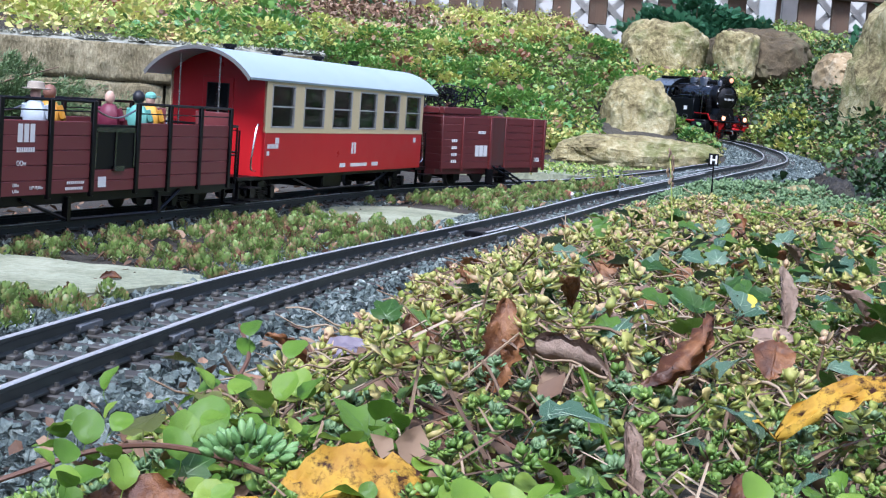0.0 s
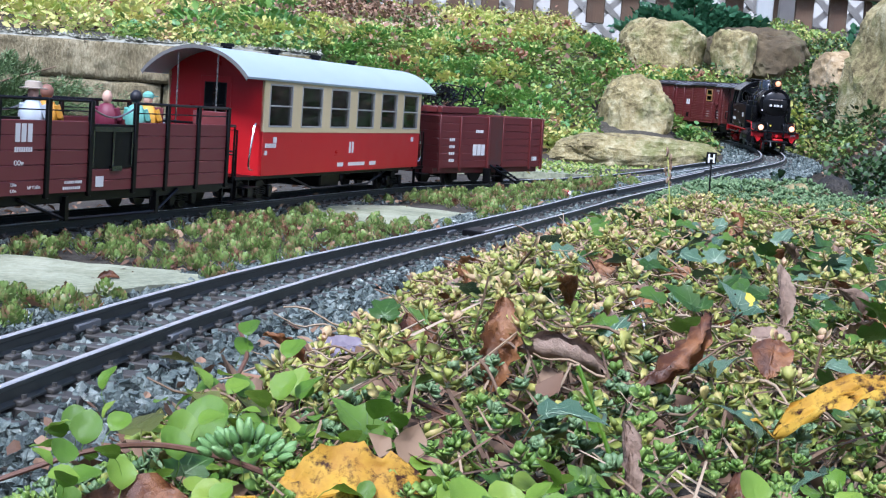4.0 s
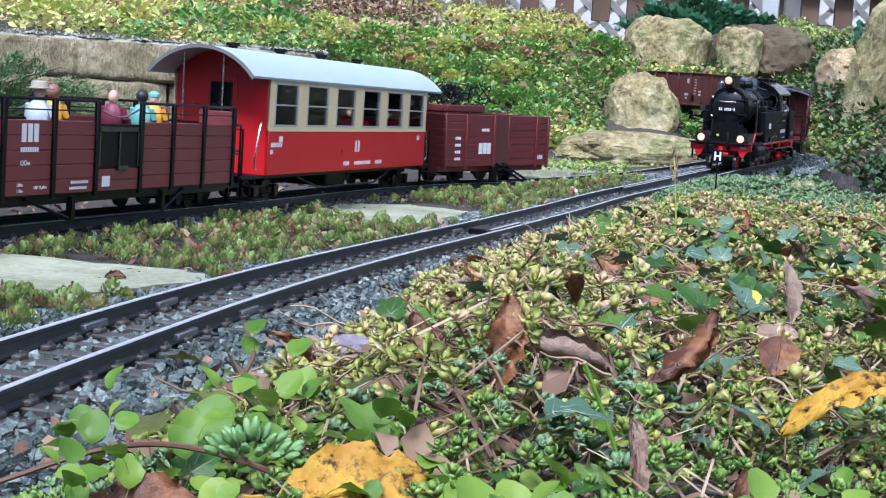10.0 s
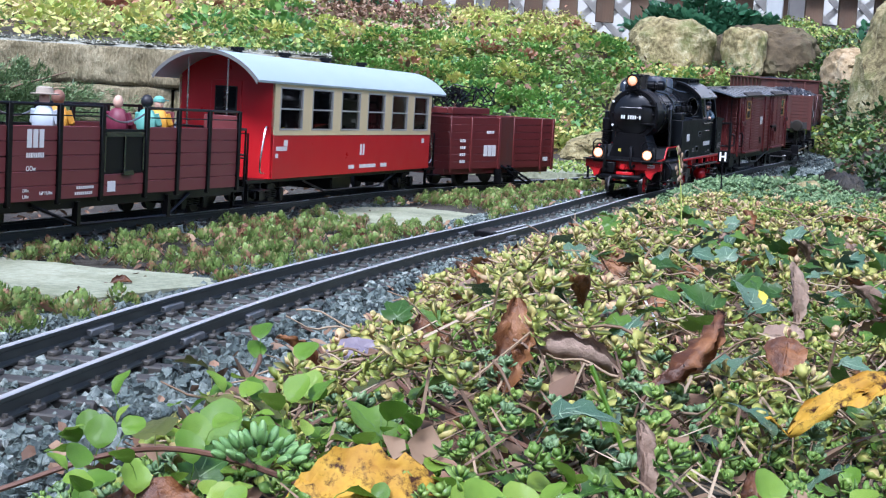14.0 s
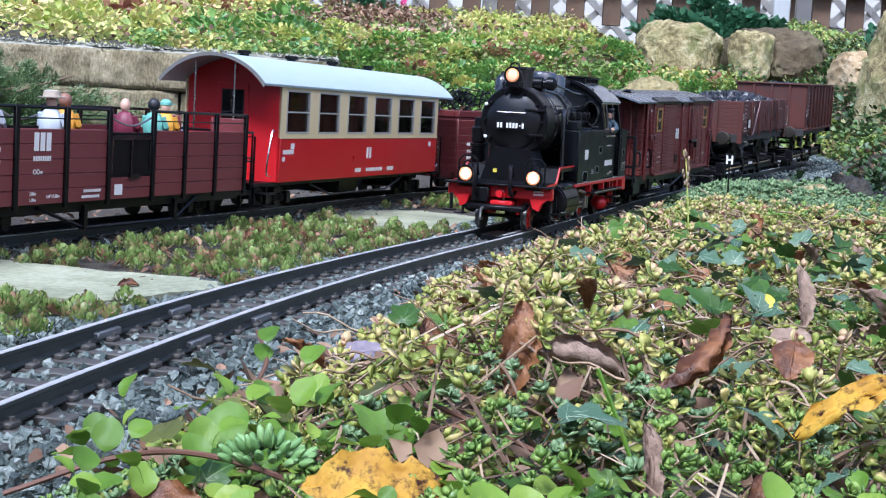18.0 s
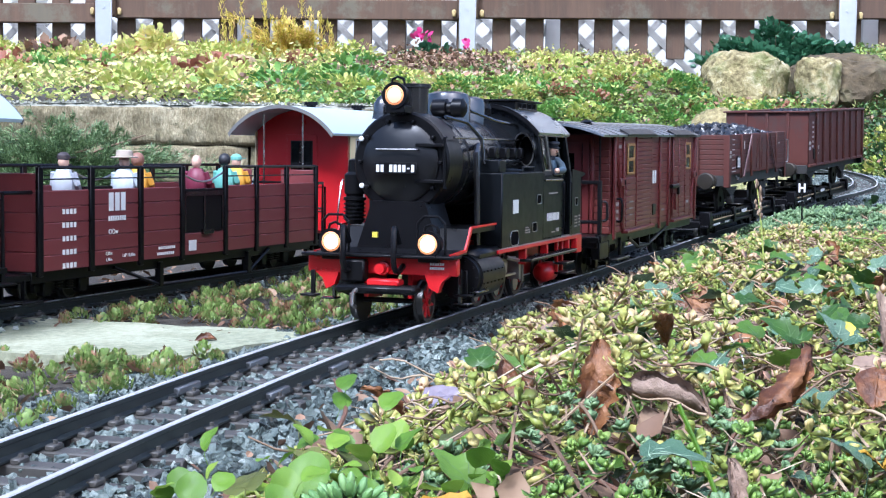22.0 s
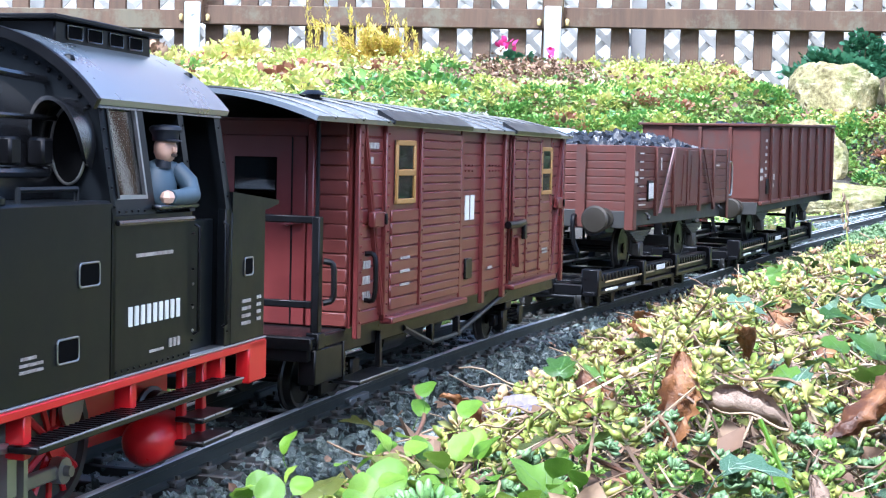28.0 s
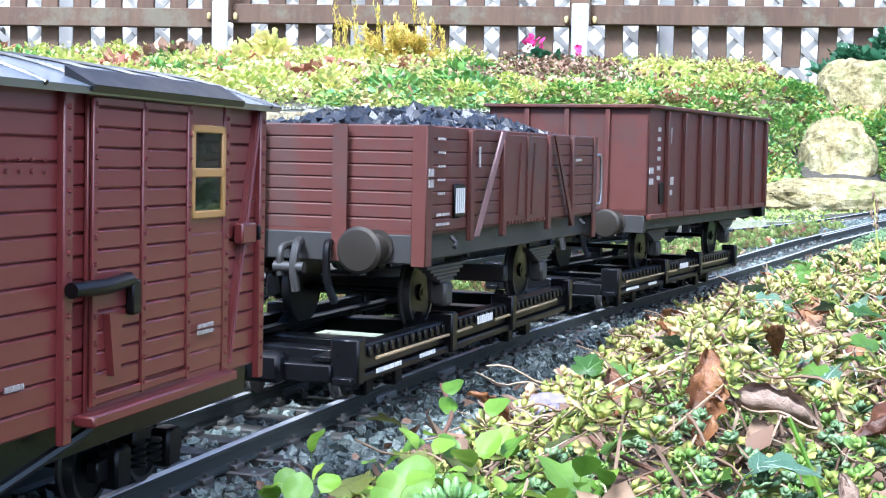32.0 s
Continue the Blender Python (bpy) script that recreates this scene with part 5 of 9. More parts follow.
def coal_wagon():
    e = thing("coal_wagon", "weathered brown open wagon heaped with black coal", "freight wagon")
    h, w, zb, zt = 0.1535, 0.062, 0.0775, 0.1265
    part("floor", made((bx, -h, h, -w + 0.001, w - 0.001, zb - 0.001, zb + 0.004)), OXIDE_OLD, e)
    part("frame", made((bx, -h, h, -w + 0.006, w - 0.006, zb - 0.014, zb - 0.001, 0.0008)), GREY_FRAME, e)
    for d in (-1, 1):
        part("headstock", made((bx, d * (h - 0.004), d * (h + 0.0005), -w, w, zb - 0.0145, zb - 0.001, 0.0006)), GREY_FRAME, e)
        planks(e, ("x", d * (h - 0.0012)), -w + 0.001, w - 0.001, zb, zt, 8, OXIDE_OLD, 0.0026)
        part("end_post", made((bx, d * h, d * (h + 0.0028), -w * 0.38, -w * 0.30, zb - 0.014, zt, 0.0004), (bx, d * (h + 0.0028), d * (h + 0.0034), -w * 0.40, -w * 0.28, zb - 0.014, zt)), OXIDE_OLD, e)
        part("end_post", made((bx, d * h, d * (h + 0.0028), w * 0.30, w * 0.38, zb - 0.014, zt, 0.0004), (bx, d * (h + 0.0028), d * (h + 0.0034), w * 0.28, w * 0.40, zb - 0.014, zt)), OXIDE_OLD, e)
        buffers(e, d * h, d, zb - 0.0075)
    for s in (-1, 1):
        planks(e, ("y", s * (w - 0.0012)), -h + 0.001, h - 0.001, zb, zt, 8, OXIDE_OLD, 0.0026)
        for d in (-1, 1):
            part("corner_angle", made((bx, d * (h - 0.007), d * (h + 0.001), s * w, s * (w + 0.0012), zb - 0.0155, zt, 0.0003), (bx, d * (h - 0.001), d * (h + 0.0012), s * (w - 0.006), s * (w + 0.001), zb - 0.0155, zt, 0.0003)), OXIDE_OLD, e)
            part("side_post", made((bx, d * 0.094 - 0.003, d * 0.094 + 0.003, s * w, s * (w + 0.0025), zb - 0.006, zt - 0.001, 0.0004)), OXIDE_OLD, e)
            part("side_post", made((bx, d * 0.042 - 0.003, d * 0.042 + 0.003, s * w, s * (w + 0.0025), zb - 0.006, zt - 0.001, 0.0004)), OXIDE_OLD, e)
            bm = bmesh.new()
            prism(bm, [(d * 0.046, zt - 0.001), (d * 0.052, zt - 0.001), (d * 0.092, zb - 0.004), (d * 0.086, zb - 0.004)], "y", s * (w + 0.0026), s * (w + 0.0036))
            part("diagonal_brace", bm, OXIDE_OLD if d < 0 else surface("pale_brace_paint", [(0.16, 0.085, 0.085), (0.21, 0.12, 0.12)], 0.5, grain=90, bump=0.1, dist=0.0003), e)
        door = part("side_door", made((bx, -0.037, 0.037, s * w, s * (w + 0.0012), zb, zt - 0.002, 0.0004)), OXIDE_OLD, e)
        bm = bmesh.new()
        for x in (-0.013, 0.013):
            prism(bm, [(x - 0.006, zb + 0.004), (x + 0.006, zb + 0.004), (x + 0.001, zt - 0.006), (x - 0.001, zt - 0.006)], "y", s * (w + 0.0012), s * (w + 0.0022))
        for i in range(12):
            bx(bm, -0.035 + i * 0.006, -0.032 + i * 0.006, s * w, s * (w + 0.002), zb - 0.0005, zb + 0.0014)
        bx(bm, -0.0025, 0.0025, s * w, s * (w + 0.0024), zb, zt - 0.002)
        part("door_rib", bm, OXIDE_OLD, door)
        rows = [(h - 0.0035, zb + 0.0275, 0.0060, 0.0035), (h - 0.0035, zb + 0.0225, 0.0060, 0.0035)]
        rows += [q for i in range(5) for q in words(h - 0.017, zt - 0.006 - i * 0.0063, 0.010, 0.0011, 4)] + words(h - 0.020, zb + 0.008, 0.018, 0.0012, 6) + words(h - 0.020, zb + 0.0035, 0.018, 0.0012, 6)
        rows += [(0.0820, zt - 0.014, 0.0022, 0.010)] + words(-0.105, zt - 0.015, 0.018, 0.0015, 6)
        lettering(e, ("y", s * (w + 0.0014)), rows, "worn white stencil bars", WORN_WHITE)
        part("grid_plate", made((bx, 0.104, 0.118, s * (w + 0.0004), s * (w + 0.0018), zb + 0.006, zb + 0.022, 0.0005)), BLACK, e)
        bm = bmesh.new()
        for i in range(5):
            bx(bm, 0.105 + i * 0.0027, 0.1062 + i * 0.0027, s * (w + 0.0018), s * (w + 0.0022), zb + 0.008, zb + 0.020)
        part("grid_bar", bm, WHITE, e)
        part("hand_rail", made((sweep, spline3([(-h - 0.001, s * w, zt - 0.012), (-h - 0.007, s * (w + 0.002), zt - 0.014), (-h - 0.007, s * (w + 0.002), zb + 0.008), (-h - 0.001, s * w, zb + 0.006)], 4), 0.001, 6)), STEEL, e)
        part("rope_hook", made((sweep, [(0.118, s * w, zb - 0.003), (0.118, s * (w + 0.003), zb - 0.006), (0.121, s * (w + 0.003), zb - 0.008)], 0.0012, 6), (sweep, [(-0.118, s * w, zb - 0.003), (-0.118, s * (w + 0.003), zb - 0.006)], 0.0012, 6)), GREY_FRAME, e)
    running_gear(e, (0.085, -0.085), 0.032, 0.0262, 0.0175, zb - 0.004)
    part("brake_shoe", made((bx, 0.055, 0.062, -0.034, 0.034, 0.038, 0.048, 0.001), (bx, -0.062, -0.055, -0.034, 0.034, 0.038, 0.048, 0.001), (sweep, [(-0.07, 0, 0.05), (0.07, 0, 0.05)], 0.002, 6)), GREY_FRAME, e)
    coal_lumps(e, -h + 0.006, h - 0.006, w - 0.006, zt - 0.006, 0.016, 520, 3)
    return e


def high_wagon():
    e = thing("high_sided_wagon", "tall brown steel open wagon with upright ribs", "freight wagon")
    h, w, zb, zt = 0.187, 0.0635, 0.0725, 0.1520
    part("floor", made((bx, -h, h, -w + 0.001, w - 0.001, zb, zb + 0.004)), OXIDE_OLD, e)
    part("frame", made((bx, -h, h, -w + 0.008, w - 0.008, zb - 0.012, zb, 0.0008)), GREY_FRAME, e)
    for d in (-1, 1):
        part("headstock", made((bx, d * (h - 0.004), d * (h + 0.001), -w + 0.002, w - 0.002, zb - 0.013, zb, 0.0006)), GREY_FRAME, e)
        part("end_wall", made((bx, d * (h - 0.002), d * h, -w, w, zb, zt, 0.0004)), OXIDE_OLD, e)
        for y in (-0.032, -0.0, 0.032):
            part("end_rib", made((bx, d * h, d * (h + 0.003), y - 0.0018, y + 0.0018, zb, zt - 0.002, 0.0004)), OXIDE_OLD, e)
        buffers(e, d * h, d, zb - 0.006)
    for s in (-1, 1):
        part("side_wall", made((bx, -h, h, s * (w - 0.002), s * w, zb, zt, 0.0004)), OXIDE_OLD, e)
        rib = mesh_of("side_rib", made((bx, -0.0028, 0.0028, 0, s * 0.0036, zb - 0.002, zt - 0.002, 0.0005)), OXIDE_OLD)
        for i in range(8):
            ob = new("side_rib", rib)
            ob.parent = e
            ob.matrix_basis = pose(-h + 0.006 + i * (2 * h - 0.012 - 0.036) / 7, s * w, 0)
        lettering(e, ("y", s * (w + 0.0004)), [(h - 0.006, zb + 0.033, 0.009, 0.0045), (h - 0.006, zb + 0.025, 0.009, 0.0045), (h - 0.052, zt - 0.020, 0.008, 0.012)]
                  + [q for i in range(6) for q in words(h - 0.024, zt - 0.016 - i * 0.0072, 0.008, 0.0030, 3)] + words(h - 0.056, zb + 0.025, 0.016, 0.006, 4) + words(h - 0.056, zb + 0.016, 0.010, 0.004, 3), "worn white stencil bars", WORN_WHITE)
        part("grid_plate", made((bx, h - 0.036, h - 0.026, s * w, s * (w + 0.0015), zb + 0.008, zb + 0.024, 0.0005)), BLACK, e)
        part("top_rim", made((bx, -h - 0.003, h + 0.003, s * (w - 0.003), s * (w + 0.004), zt - 0.001, zt + 0.0018, 0.0006)), OXIDE_OLD, e)
        part("sill", made((bx, -h, h, s * (w - 0.001), s * (w + 0.0028), zb - 0.003, zb + 0.001, 0.0005)), OXIDE_OLD, e)
        part("step", made((bx, -h + 0.004, -h + 0.018, s * (w - 0.004), s * (w + 0.003), zb - 0.012, zb - 0.003, 0.0006)), BLACK, e)
    for d in (-1, 1):
        part("top_rim", made((bx, d * (h - 0.003), d * (h + 0.004), -w, w, zt - 0.001, zt + 0.0016, 0.0006)), OXIDE_OLD, e)
    running_gear(e, (0.108, -0.108), 0.032, 0.0262, 0.0175, zb - 0.002)
    coal_lumps(e, -h + 0.006, h - 0.006, w - 0.006, zt - 0.012, 0.012, 420, 9)
    return e


def coach(name, label, length, wins, roof_label="pale blue-grey arched roof"):
    """Passenger coach with open end platforms: red below, cream above, arched roof."""
    e = thing(name, label, "passenger coach", "parked coaches")
    h, w = length / 2, 0.054
    underframe(e, -h - 0.046, h + 0.046, 0.046, 0.026, 0.0305)
    z0, zm, zt = 0.0305, 0.0755, 0.1310
    bay = length / wins
    ww = bay * 0.70
    arch = arc_profile(w, zt, 0.1545, 20)
    for s in (-1, 1):
        part("lower_side", made((bx, -h, h, s * (w - 0.003), s * w, z0, zm, 0.0003)), COACH_RED, e)
        bm = bmesh.new()
        bx(bm, -h, h, s * (w - 0.003), s * w, zm, zm + 0.0045)
        bx(bm, -h, h, s * (w - 0.003), s * w, zm + 0.0485, zt)
        for i in range(wins + 1):
            a = -h if i == 0 else -h + i * bay - (bay - ww) / 2
            b = h if i == wins else -h + i * bay + (bay - ww) / 2
            bx(bm, a, b, s * (w - 0.003), s * w, zm + 0.0045, zm + 0.0485)
        part("upper_side", bm, CREAM, e, "cream window band")
        part("waist_strip", made((bx, -h, h, s * w, s * (w + 0.0008), zm - 0.0006, zm + 0.0008)), CREAM, e)
        for i in range(wins):
            c = -h + (i + 0.5) * bay
            win = part("window", made((bx, c - ww / 2, c + ww / 2, s * (w - 0.0022), s * (w - 0.0018), zm + 0.0045, zm + 0.0485)), GLASS, e, "dim glass window")
            bm = bmesh.new()
            for p, q, r, t in ((c - ww / 2, c - ww / 2 + 0.0016, zm + 0.0045, zm + 0.0485), (c + ww / 2 - 0.0016, c + ww / 2, zm + 0.0045, zm + 0.0485), (c - ww / 2, c + ww / 2, zm + 0.0045, zm + 0.0062),
                               (c - ww / 2, c + ww / 2, zm + 0.0468, zm + 0.0485), (c - ww / 2, c + ww / 2, zm + 0.0255, zm + 0.0270)):
                bx(bm, p, q, s * (w - 0.0018), s * (w + 0.0007), r, t, 0.0003)
            part("window_frame", bm, surface("grey_frame", [(0.32, 0.32, 0.30), (0.42, 0.42, 0.4)], 0.4, bump=0) if (s, i) == (-1, 0) else bpy.data.materials["grey_frame"], win)
        lettering(e, ("y", s * (w + 0.0002)), [(-0.0045, 0.058, 0.0050, 0.0130), (0.0045, 0.058, 0.0050, 0.0130)] + words(h - 0.020, 0.0612, 0.028, 0.0045, 7) + [(h - 0.0085, 0.054, 0.006, 0.0045)]
                  + [(h - 0.030, 0.067, 0.009, 0.006), (-h + 0.030, 0.067, 0.009, 0.006)] + words(0.033, 0.0385, 0.018, 0.0045, 4, 0.12) + words(-0.02, 0.0385, 0.055, 0.004, 13, 0.3) + words(-0.075, 0.0385, 0.022, 0.0045, 6, 0.2))
        for d in (-1, 1):
            part("step", made((bx, d * (h + 0.012), d * (h + 0.042), s * 0.044, s * 0.0585, 0.0195, 0.0210, 0.0003), (bx, d * (h + 0.010), d * (h + 0.044), s * 0.046, s * 0.062, 0.0075, 0.0090, 0.0003),
                              (bx, d * (h + 0.012), d * (h + 0.014), s * 0.044, s * 0.0475, 0.0075, 0.028), (bx, d * (h + 0.040), d * (h + 0.042), s * 0.044, s * 0.0475, 0.0075, 0.028)), BLACK, e)
            pipe(e, spline3([(d * (h + 0.001), s * (w - 0.006), 0.082), (d * (h + 0.012), s * (w - 0.004), 0.080), (d * (h + 0.022), s * (w - 0.004), 0.042), (d * (h + 0.006), s * (w - 0.006), 0.036)], 4), 0.001, CHROME, "grab_rail", 6, "bright bent grab rail")
            part("platform_rail", made((sweep, [(d * (h + 0.043), s * 0.046, 0.030), (d * (h + 0.043), s * 0.046, 0.076), (d * (h + 0.043), s * 0.016, 0.076), (d * (h + 0.043), s * 0.016, 0.030)], 0.0013, 6), (sweep, [(d * (h + 0.043), s * 0.046, 0.052), (d * (h + 0.043), s * 0.016, 0.052)], 0.001, 6)), BLACK, e)
            pipe(e, [(d * (h + 0.043), s * 0.0215, 0.074), (d * (h + 0.043), s * 0.0215, 0.148)], 0.0009, CHROME, "roof_post", 6)
    for d in (-1, 1):
        wall = [(-w + 0.001, z0), (w - 0.001, z0)] + [(y * 0.985, z - 0.001) for y, z in arch[::-1]]
        part("end_wall", made((prism, wall, "x", d * (h - 0.002), d * h)), COACH_RED, e)
        part("end_door", made((bx, d * h, d * (h + 0.0012), -0.017, 0.017, z0 + 0.002, 0.128, 0.0003)), COACH_RED, e)
        # end window backed by a dark panel painted as unlit interior
        part("end_window", made((bx, d * (h + 0.001), d * (h + 0.0018), -0.0125, 0.0125, 0.082, 0.122, 0.0003)), DARK_IN, e)
        part("end_pane", made((bx, d * (h + 0.0018), d * (h + 0.0022), -0.011, 0.011, 0.083, 0.121)), GLASS, e)
        part("platform", made((bx, d * h, d * (h + 0.046), -0.048, 0.048, 0.0265, 0.0305, 0.0004)), BLACK, e)
        part("coupler", made((bx, d * (h + 0.044), d * (h + 0.066), -0.006, 0.006, 0.016, 0.022, 0.001)), BLACK, e)
    roof = part("roof", made((prism, arc_profile(0.0580, 0.1290, 0.1565, 26, 0.0022), "x", -h - 0.050, h + 0.050)), ROOF, e, roof_label)
    edge = surface("grey_edge", [(0.12, 0.12, 0.11), (0.16, 0.16, 0.15)], 0.5, bump=0)
    part("roof_edge", made((prism, arc_profile(0.0583, 0.1285, 0.1568, 26, 0.0034), "x", h + 0.050, h + 0.0512)), edge, roof)
    part("roof_edge", made((prism, arc_profile(0.0583, 0.1285, 0.1568, 26, 0.0034), "x", -h - 0.0512, -h - 0.050)), edge, roof)
    vent = mesh_of("roof_vent", made((cyl, (0, 0, 0), (0, 0, 0.005), 0.0052, None, 14), (cyl, (0, 0, 0.005), (0, 0, 0.0085), 0.0075, 0.0072, 14)), BLACK)
    for i in range(4):
        ob = new("roof_vent", vent)
        ob.parent = roof
        ob.matrix_basis = pose(h * (0.82 - 0.48 * i), -0.012, 0.1545)
    part("coach_floor", made((bx, -h + 0.002, h - 0.002, -w + 0.003, w - 0.003, z0, z0 + 0.003)), DARK_IN, e)
    seat = mesh_of("bench", made((bx, -0.010, 0.010, -0.022, 0.022, z0 + 0.003, z0 + 0.030, 0.001), (bx, -0.002, 0.002, -0.022, 0.022, z0 + 0.03, z0 + 0.062, 0.001)), surface("bench_brown", [(0.10, 0.05, 0.03), (0.15, 0.08, 0.045)], 0.6, bump=0))
    for i in range(wins):
        for y in (-0.027, 0.027):
            ob = new("bench", seat)
            ob.parent = e
            ob.matrix_basis = pose(-h + (i + 0.5) * bay, y, 0)
    part("heater", made((bx, -0.03, 0.03, -0.03, 0.03, 0.010, 0.026, 0.002), (bx, 0.06, 0.09, -0.036, -0.01, 0.012, 0.026, 0.001), (sweep, [(-h * 0.6, 0.044, 0.026), (-h * 0.35, 0.044, 0.012), (h * 0.35, 0.044, 0.012), (h * 0.6, 0.044, 0.026)], 0.0012, 6)), BLACK, e)
    for x in (-h + 0.04, h - 0.04):
        bogie(e, x, 0.0115, 0.050, 0.0225)
    return e


def open_car():
    """Open sightseeing car: brown planked panels between black posts, rails above."""
    e = thing("open_passenger_car", "open brown planked car with black posts and rails", "railway car", "parked coaches")
    h, w = 0.222, 0.0525
    z0, zp, zr = 0.025, 0.081, 0.0968
    underframe(e, -h, h, 0.047, 0.017, z0)
    part("floor", made((bx, -h, h, -w, w, z0, z0 + 0.003)), BLACK, e)
    posts = (h - 0.001, -h + 0.381, -h + 0.315, -h + 0.253, -h + 0.181, -h + 0.124, -h + 0.064, -h + 0.001)
    for s in (-1, 1):
        for a, b in zip(posts, posts[1:]):
            if abs((a + b) / 2 - (-h + 0.217)) < 0.01:
                gate = part("gate", made((bx, b, a, s * (w - 0.002), s * w, z0 + 0.018, zp - 0.002, 0.0004)), BLACK, e, "black sheet-metal gate")
                part("gate_frame", made((bx, b + 0.003, b + 0.006, s * w, s * (w + 0.001), z0 + 0.020, zp - 0.004), (bx, a - 0.006, a - 0.003, s * w, s * (w + 0.001), z0 + 0.020, zp - 0.004), (bx, (a + b) / 2 - 0.0012, (a + b) / 2 + 0.0012, s * w, s * (w + 0.0012), z0 + 0.020, zp - 0.004),
                                        (bx, b + 0.003, a - 0.003, s * w, s * (w + 0.001), zp - 0.008, zp - 0.004), (bx, (a + b) / 2 - 0.012, (a + b) / 2 + 0.004, s * w, s * (w + 0.003), z0 + 0.0165, z0 + 0.0205)), GLOSS, gate)
                planks(e, ("y", s * (w - 0.001)), b, a, z0, z0 + 0.018, 2, OXIDE_CAR, 0.0022)
                pts = [(a - (a - b) * i / 12, s * (w - 0.001), 0.0925 - 0.008 * math.sin(math.pi * i / 12)) for i in range(13)]
                part("chain", made((sweep, pts, 0.0008, 6)), STEEL, e)
            else:
                planks(e, ("y", s * (w - 0.001)), b, a, z0, zp, 5, OXIDE_CAR, 0.0022)
                pipe(e, [(a, s * w, 0.0888), (b, s * w, 0.0888)], 0.0006, BLACK, "wire_rail", 6)
                pipe(e, [(a, s * w, zr), (b, s * w, zr)], 0.0014, BLACK, "top_rail", 6)
        for x in posts:
            part("post", made((bx, x - 0.0028, x + 0.0028, s * (w - 0.001), s * (w + 0.0020), z0 - 0.003, zr + 0.0006, 0.0004)), BLACK, e)
        part("truss_rod", made((sweep, [(h - 0.10, s * 0.048, 0.022), (h - 0.165, s * 0.048, 0.004), (-h + 0.13, s * 0.048, 0.004), (-h + 0.09, s * 0.048, 0.022)], 0.0015, 6), (bx, h - 0.168, h - 0.163, s * 0.045, s * 0.050, 0.003, 0.022), (bx, -h + 0.128, -h + 0.133, s * 0.045, s * 0.050, 0.003, 0.022)), BLACK, e)
        for a_, z_, h_, t_ in ((h - 0.092, 0.0495, 0.0038, "OOw"), (h - 0.086, 0.0335, 0.0024, "7,00m"), (h - 0.086, 0.0290, 0.0024, "1,30m"), (h - 0.113, 0.0310, 0.0026, "L\u00fcP 11,60m")):
            caption(e, s, a_, w + 0.0004, z_, h_, t_)
        lettering(e, ("y", s * (w + 0.0003)), words(h - 0.097, 0.0715, 0.024, 0.0135, 3, 0.28) + words(h - 0.097, 0.0592, 0.024, 0.0036, 8, 0.4) + []
                  + [] + words(h - 0.168, 0.0335, 0.026, 0.0022, 9, 0.4)
                  + words(h - 0.166, 0.0290, 0.026, 0.0022, 9, 0.4) + [(h - 0.208, 0.0330, 0.012, 0.0085)] + [q for i in range(5) for q in words(h - 0.036, 0.066 - i * 0.0095, 0.018, 0.0036, 4, 0.4)])
    for d in (-1, 1):
        planks(e, ("x", d * (h - 0.001)), -w, -0.016, z0, zp + 0.012, 5, OXIDE_CAR, 0.0022)
        planks(e, ("x", d * (h - 0.001)), 0.016, w, z0, zp + 0.012, 5, OXIDE_CAR, 0.0022)
        part("end_rail", made((sweep, [(d * (h + 0.030), -0.046, 0.024), (d * (h + 0.030), -0.046, 0.080), (d * (h + 0.030), 0.046, 0.080), (d * (h + 0.030), 0.046, 0.024)], 0.0015, 6), (sweep, [(d * (h + 0.030), -0.046, 0.055), (d * (h + 0.030), 0.046, 0.055)], 0.0012, 6),
                              (sweep, [(d * h, 0.047, 0.080), (d * (h + 0.030), 0.046, 0.080)], 0.0015, 6), (sweep, [(d * h, -0.047, 0.080), (d * (h + 0.030), -0.046, 0.080)], 0.0015, 6)), BLACK, e)
        part("end_platform", made((bx, d * h, d * (h + 0.032), -0.046, 0.046, 0.019, 0.024, 0.0005)), BLACK, e)
        bogie(e, d * (h - 0.055), 0.0115, 0.044, 0.0225)
        for s in (-1, 1):
            part("end_step", made((bx, d * (h + 0.004), d * (h + 0.028), s * 0.044, s * 0.060, 0.0055, 0.007, 0.0003), (bx, d * (h + 0.006), d * (h + 0.008), s * 0.044, s * 0.047, 0.0055, 0.02)), BLACK, e)
    bench = mesh_of("bench", made((bx, -0.010, 0.010, -0.020, 0.020, z0 + 0.003, z0 + 0.024, 0.001), (bx, -0.0015, 0.0015, -0.020, 0.020, z0 + 0.024, z0 + 0.050, 0.001)), OXIDE_CAR)
    for x in (-0.16, -0.11, -0.06, 0.06, 0.11, 0.16):
        for y in (-0.027, 0.027):
            ob = new("bench", bench)
            ob.parent = e
            ob.matrix_basis = pose(x, y, 0)
    return e


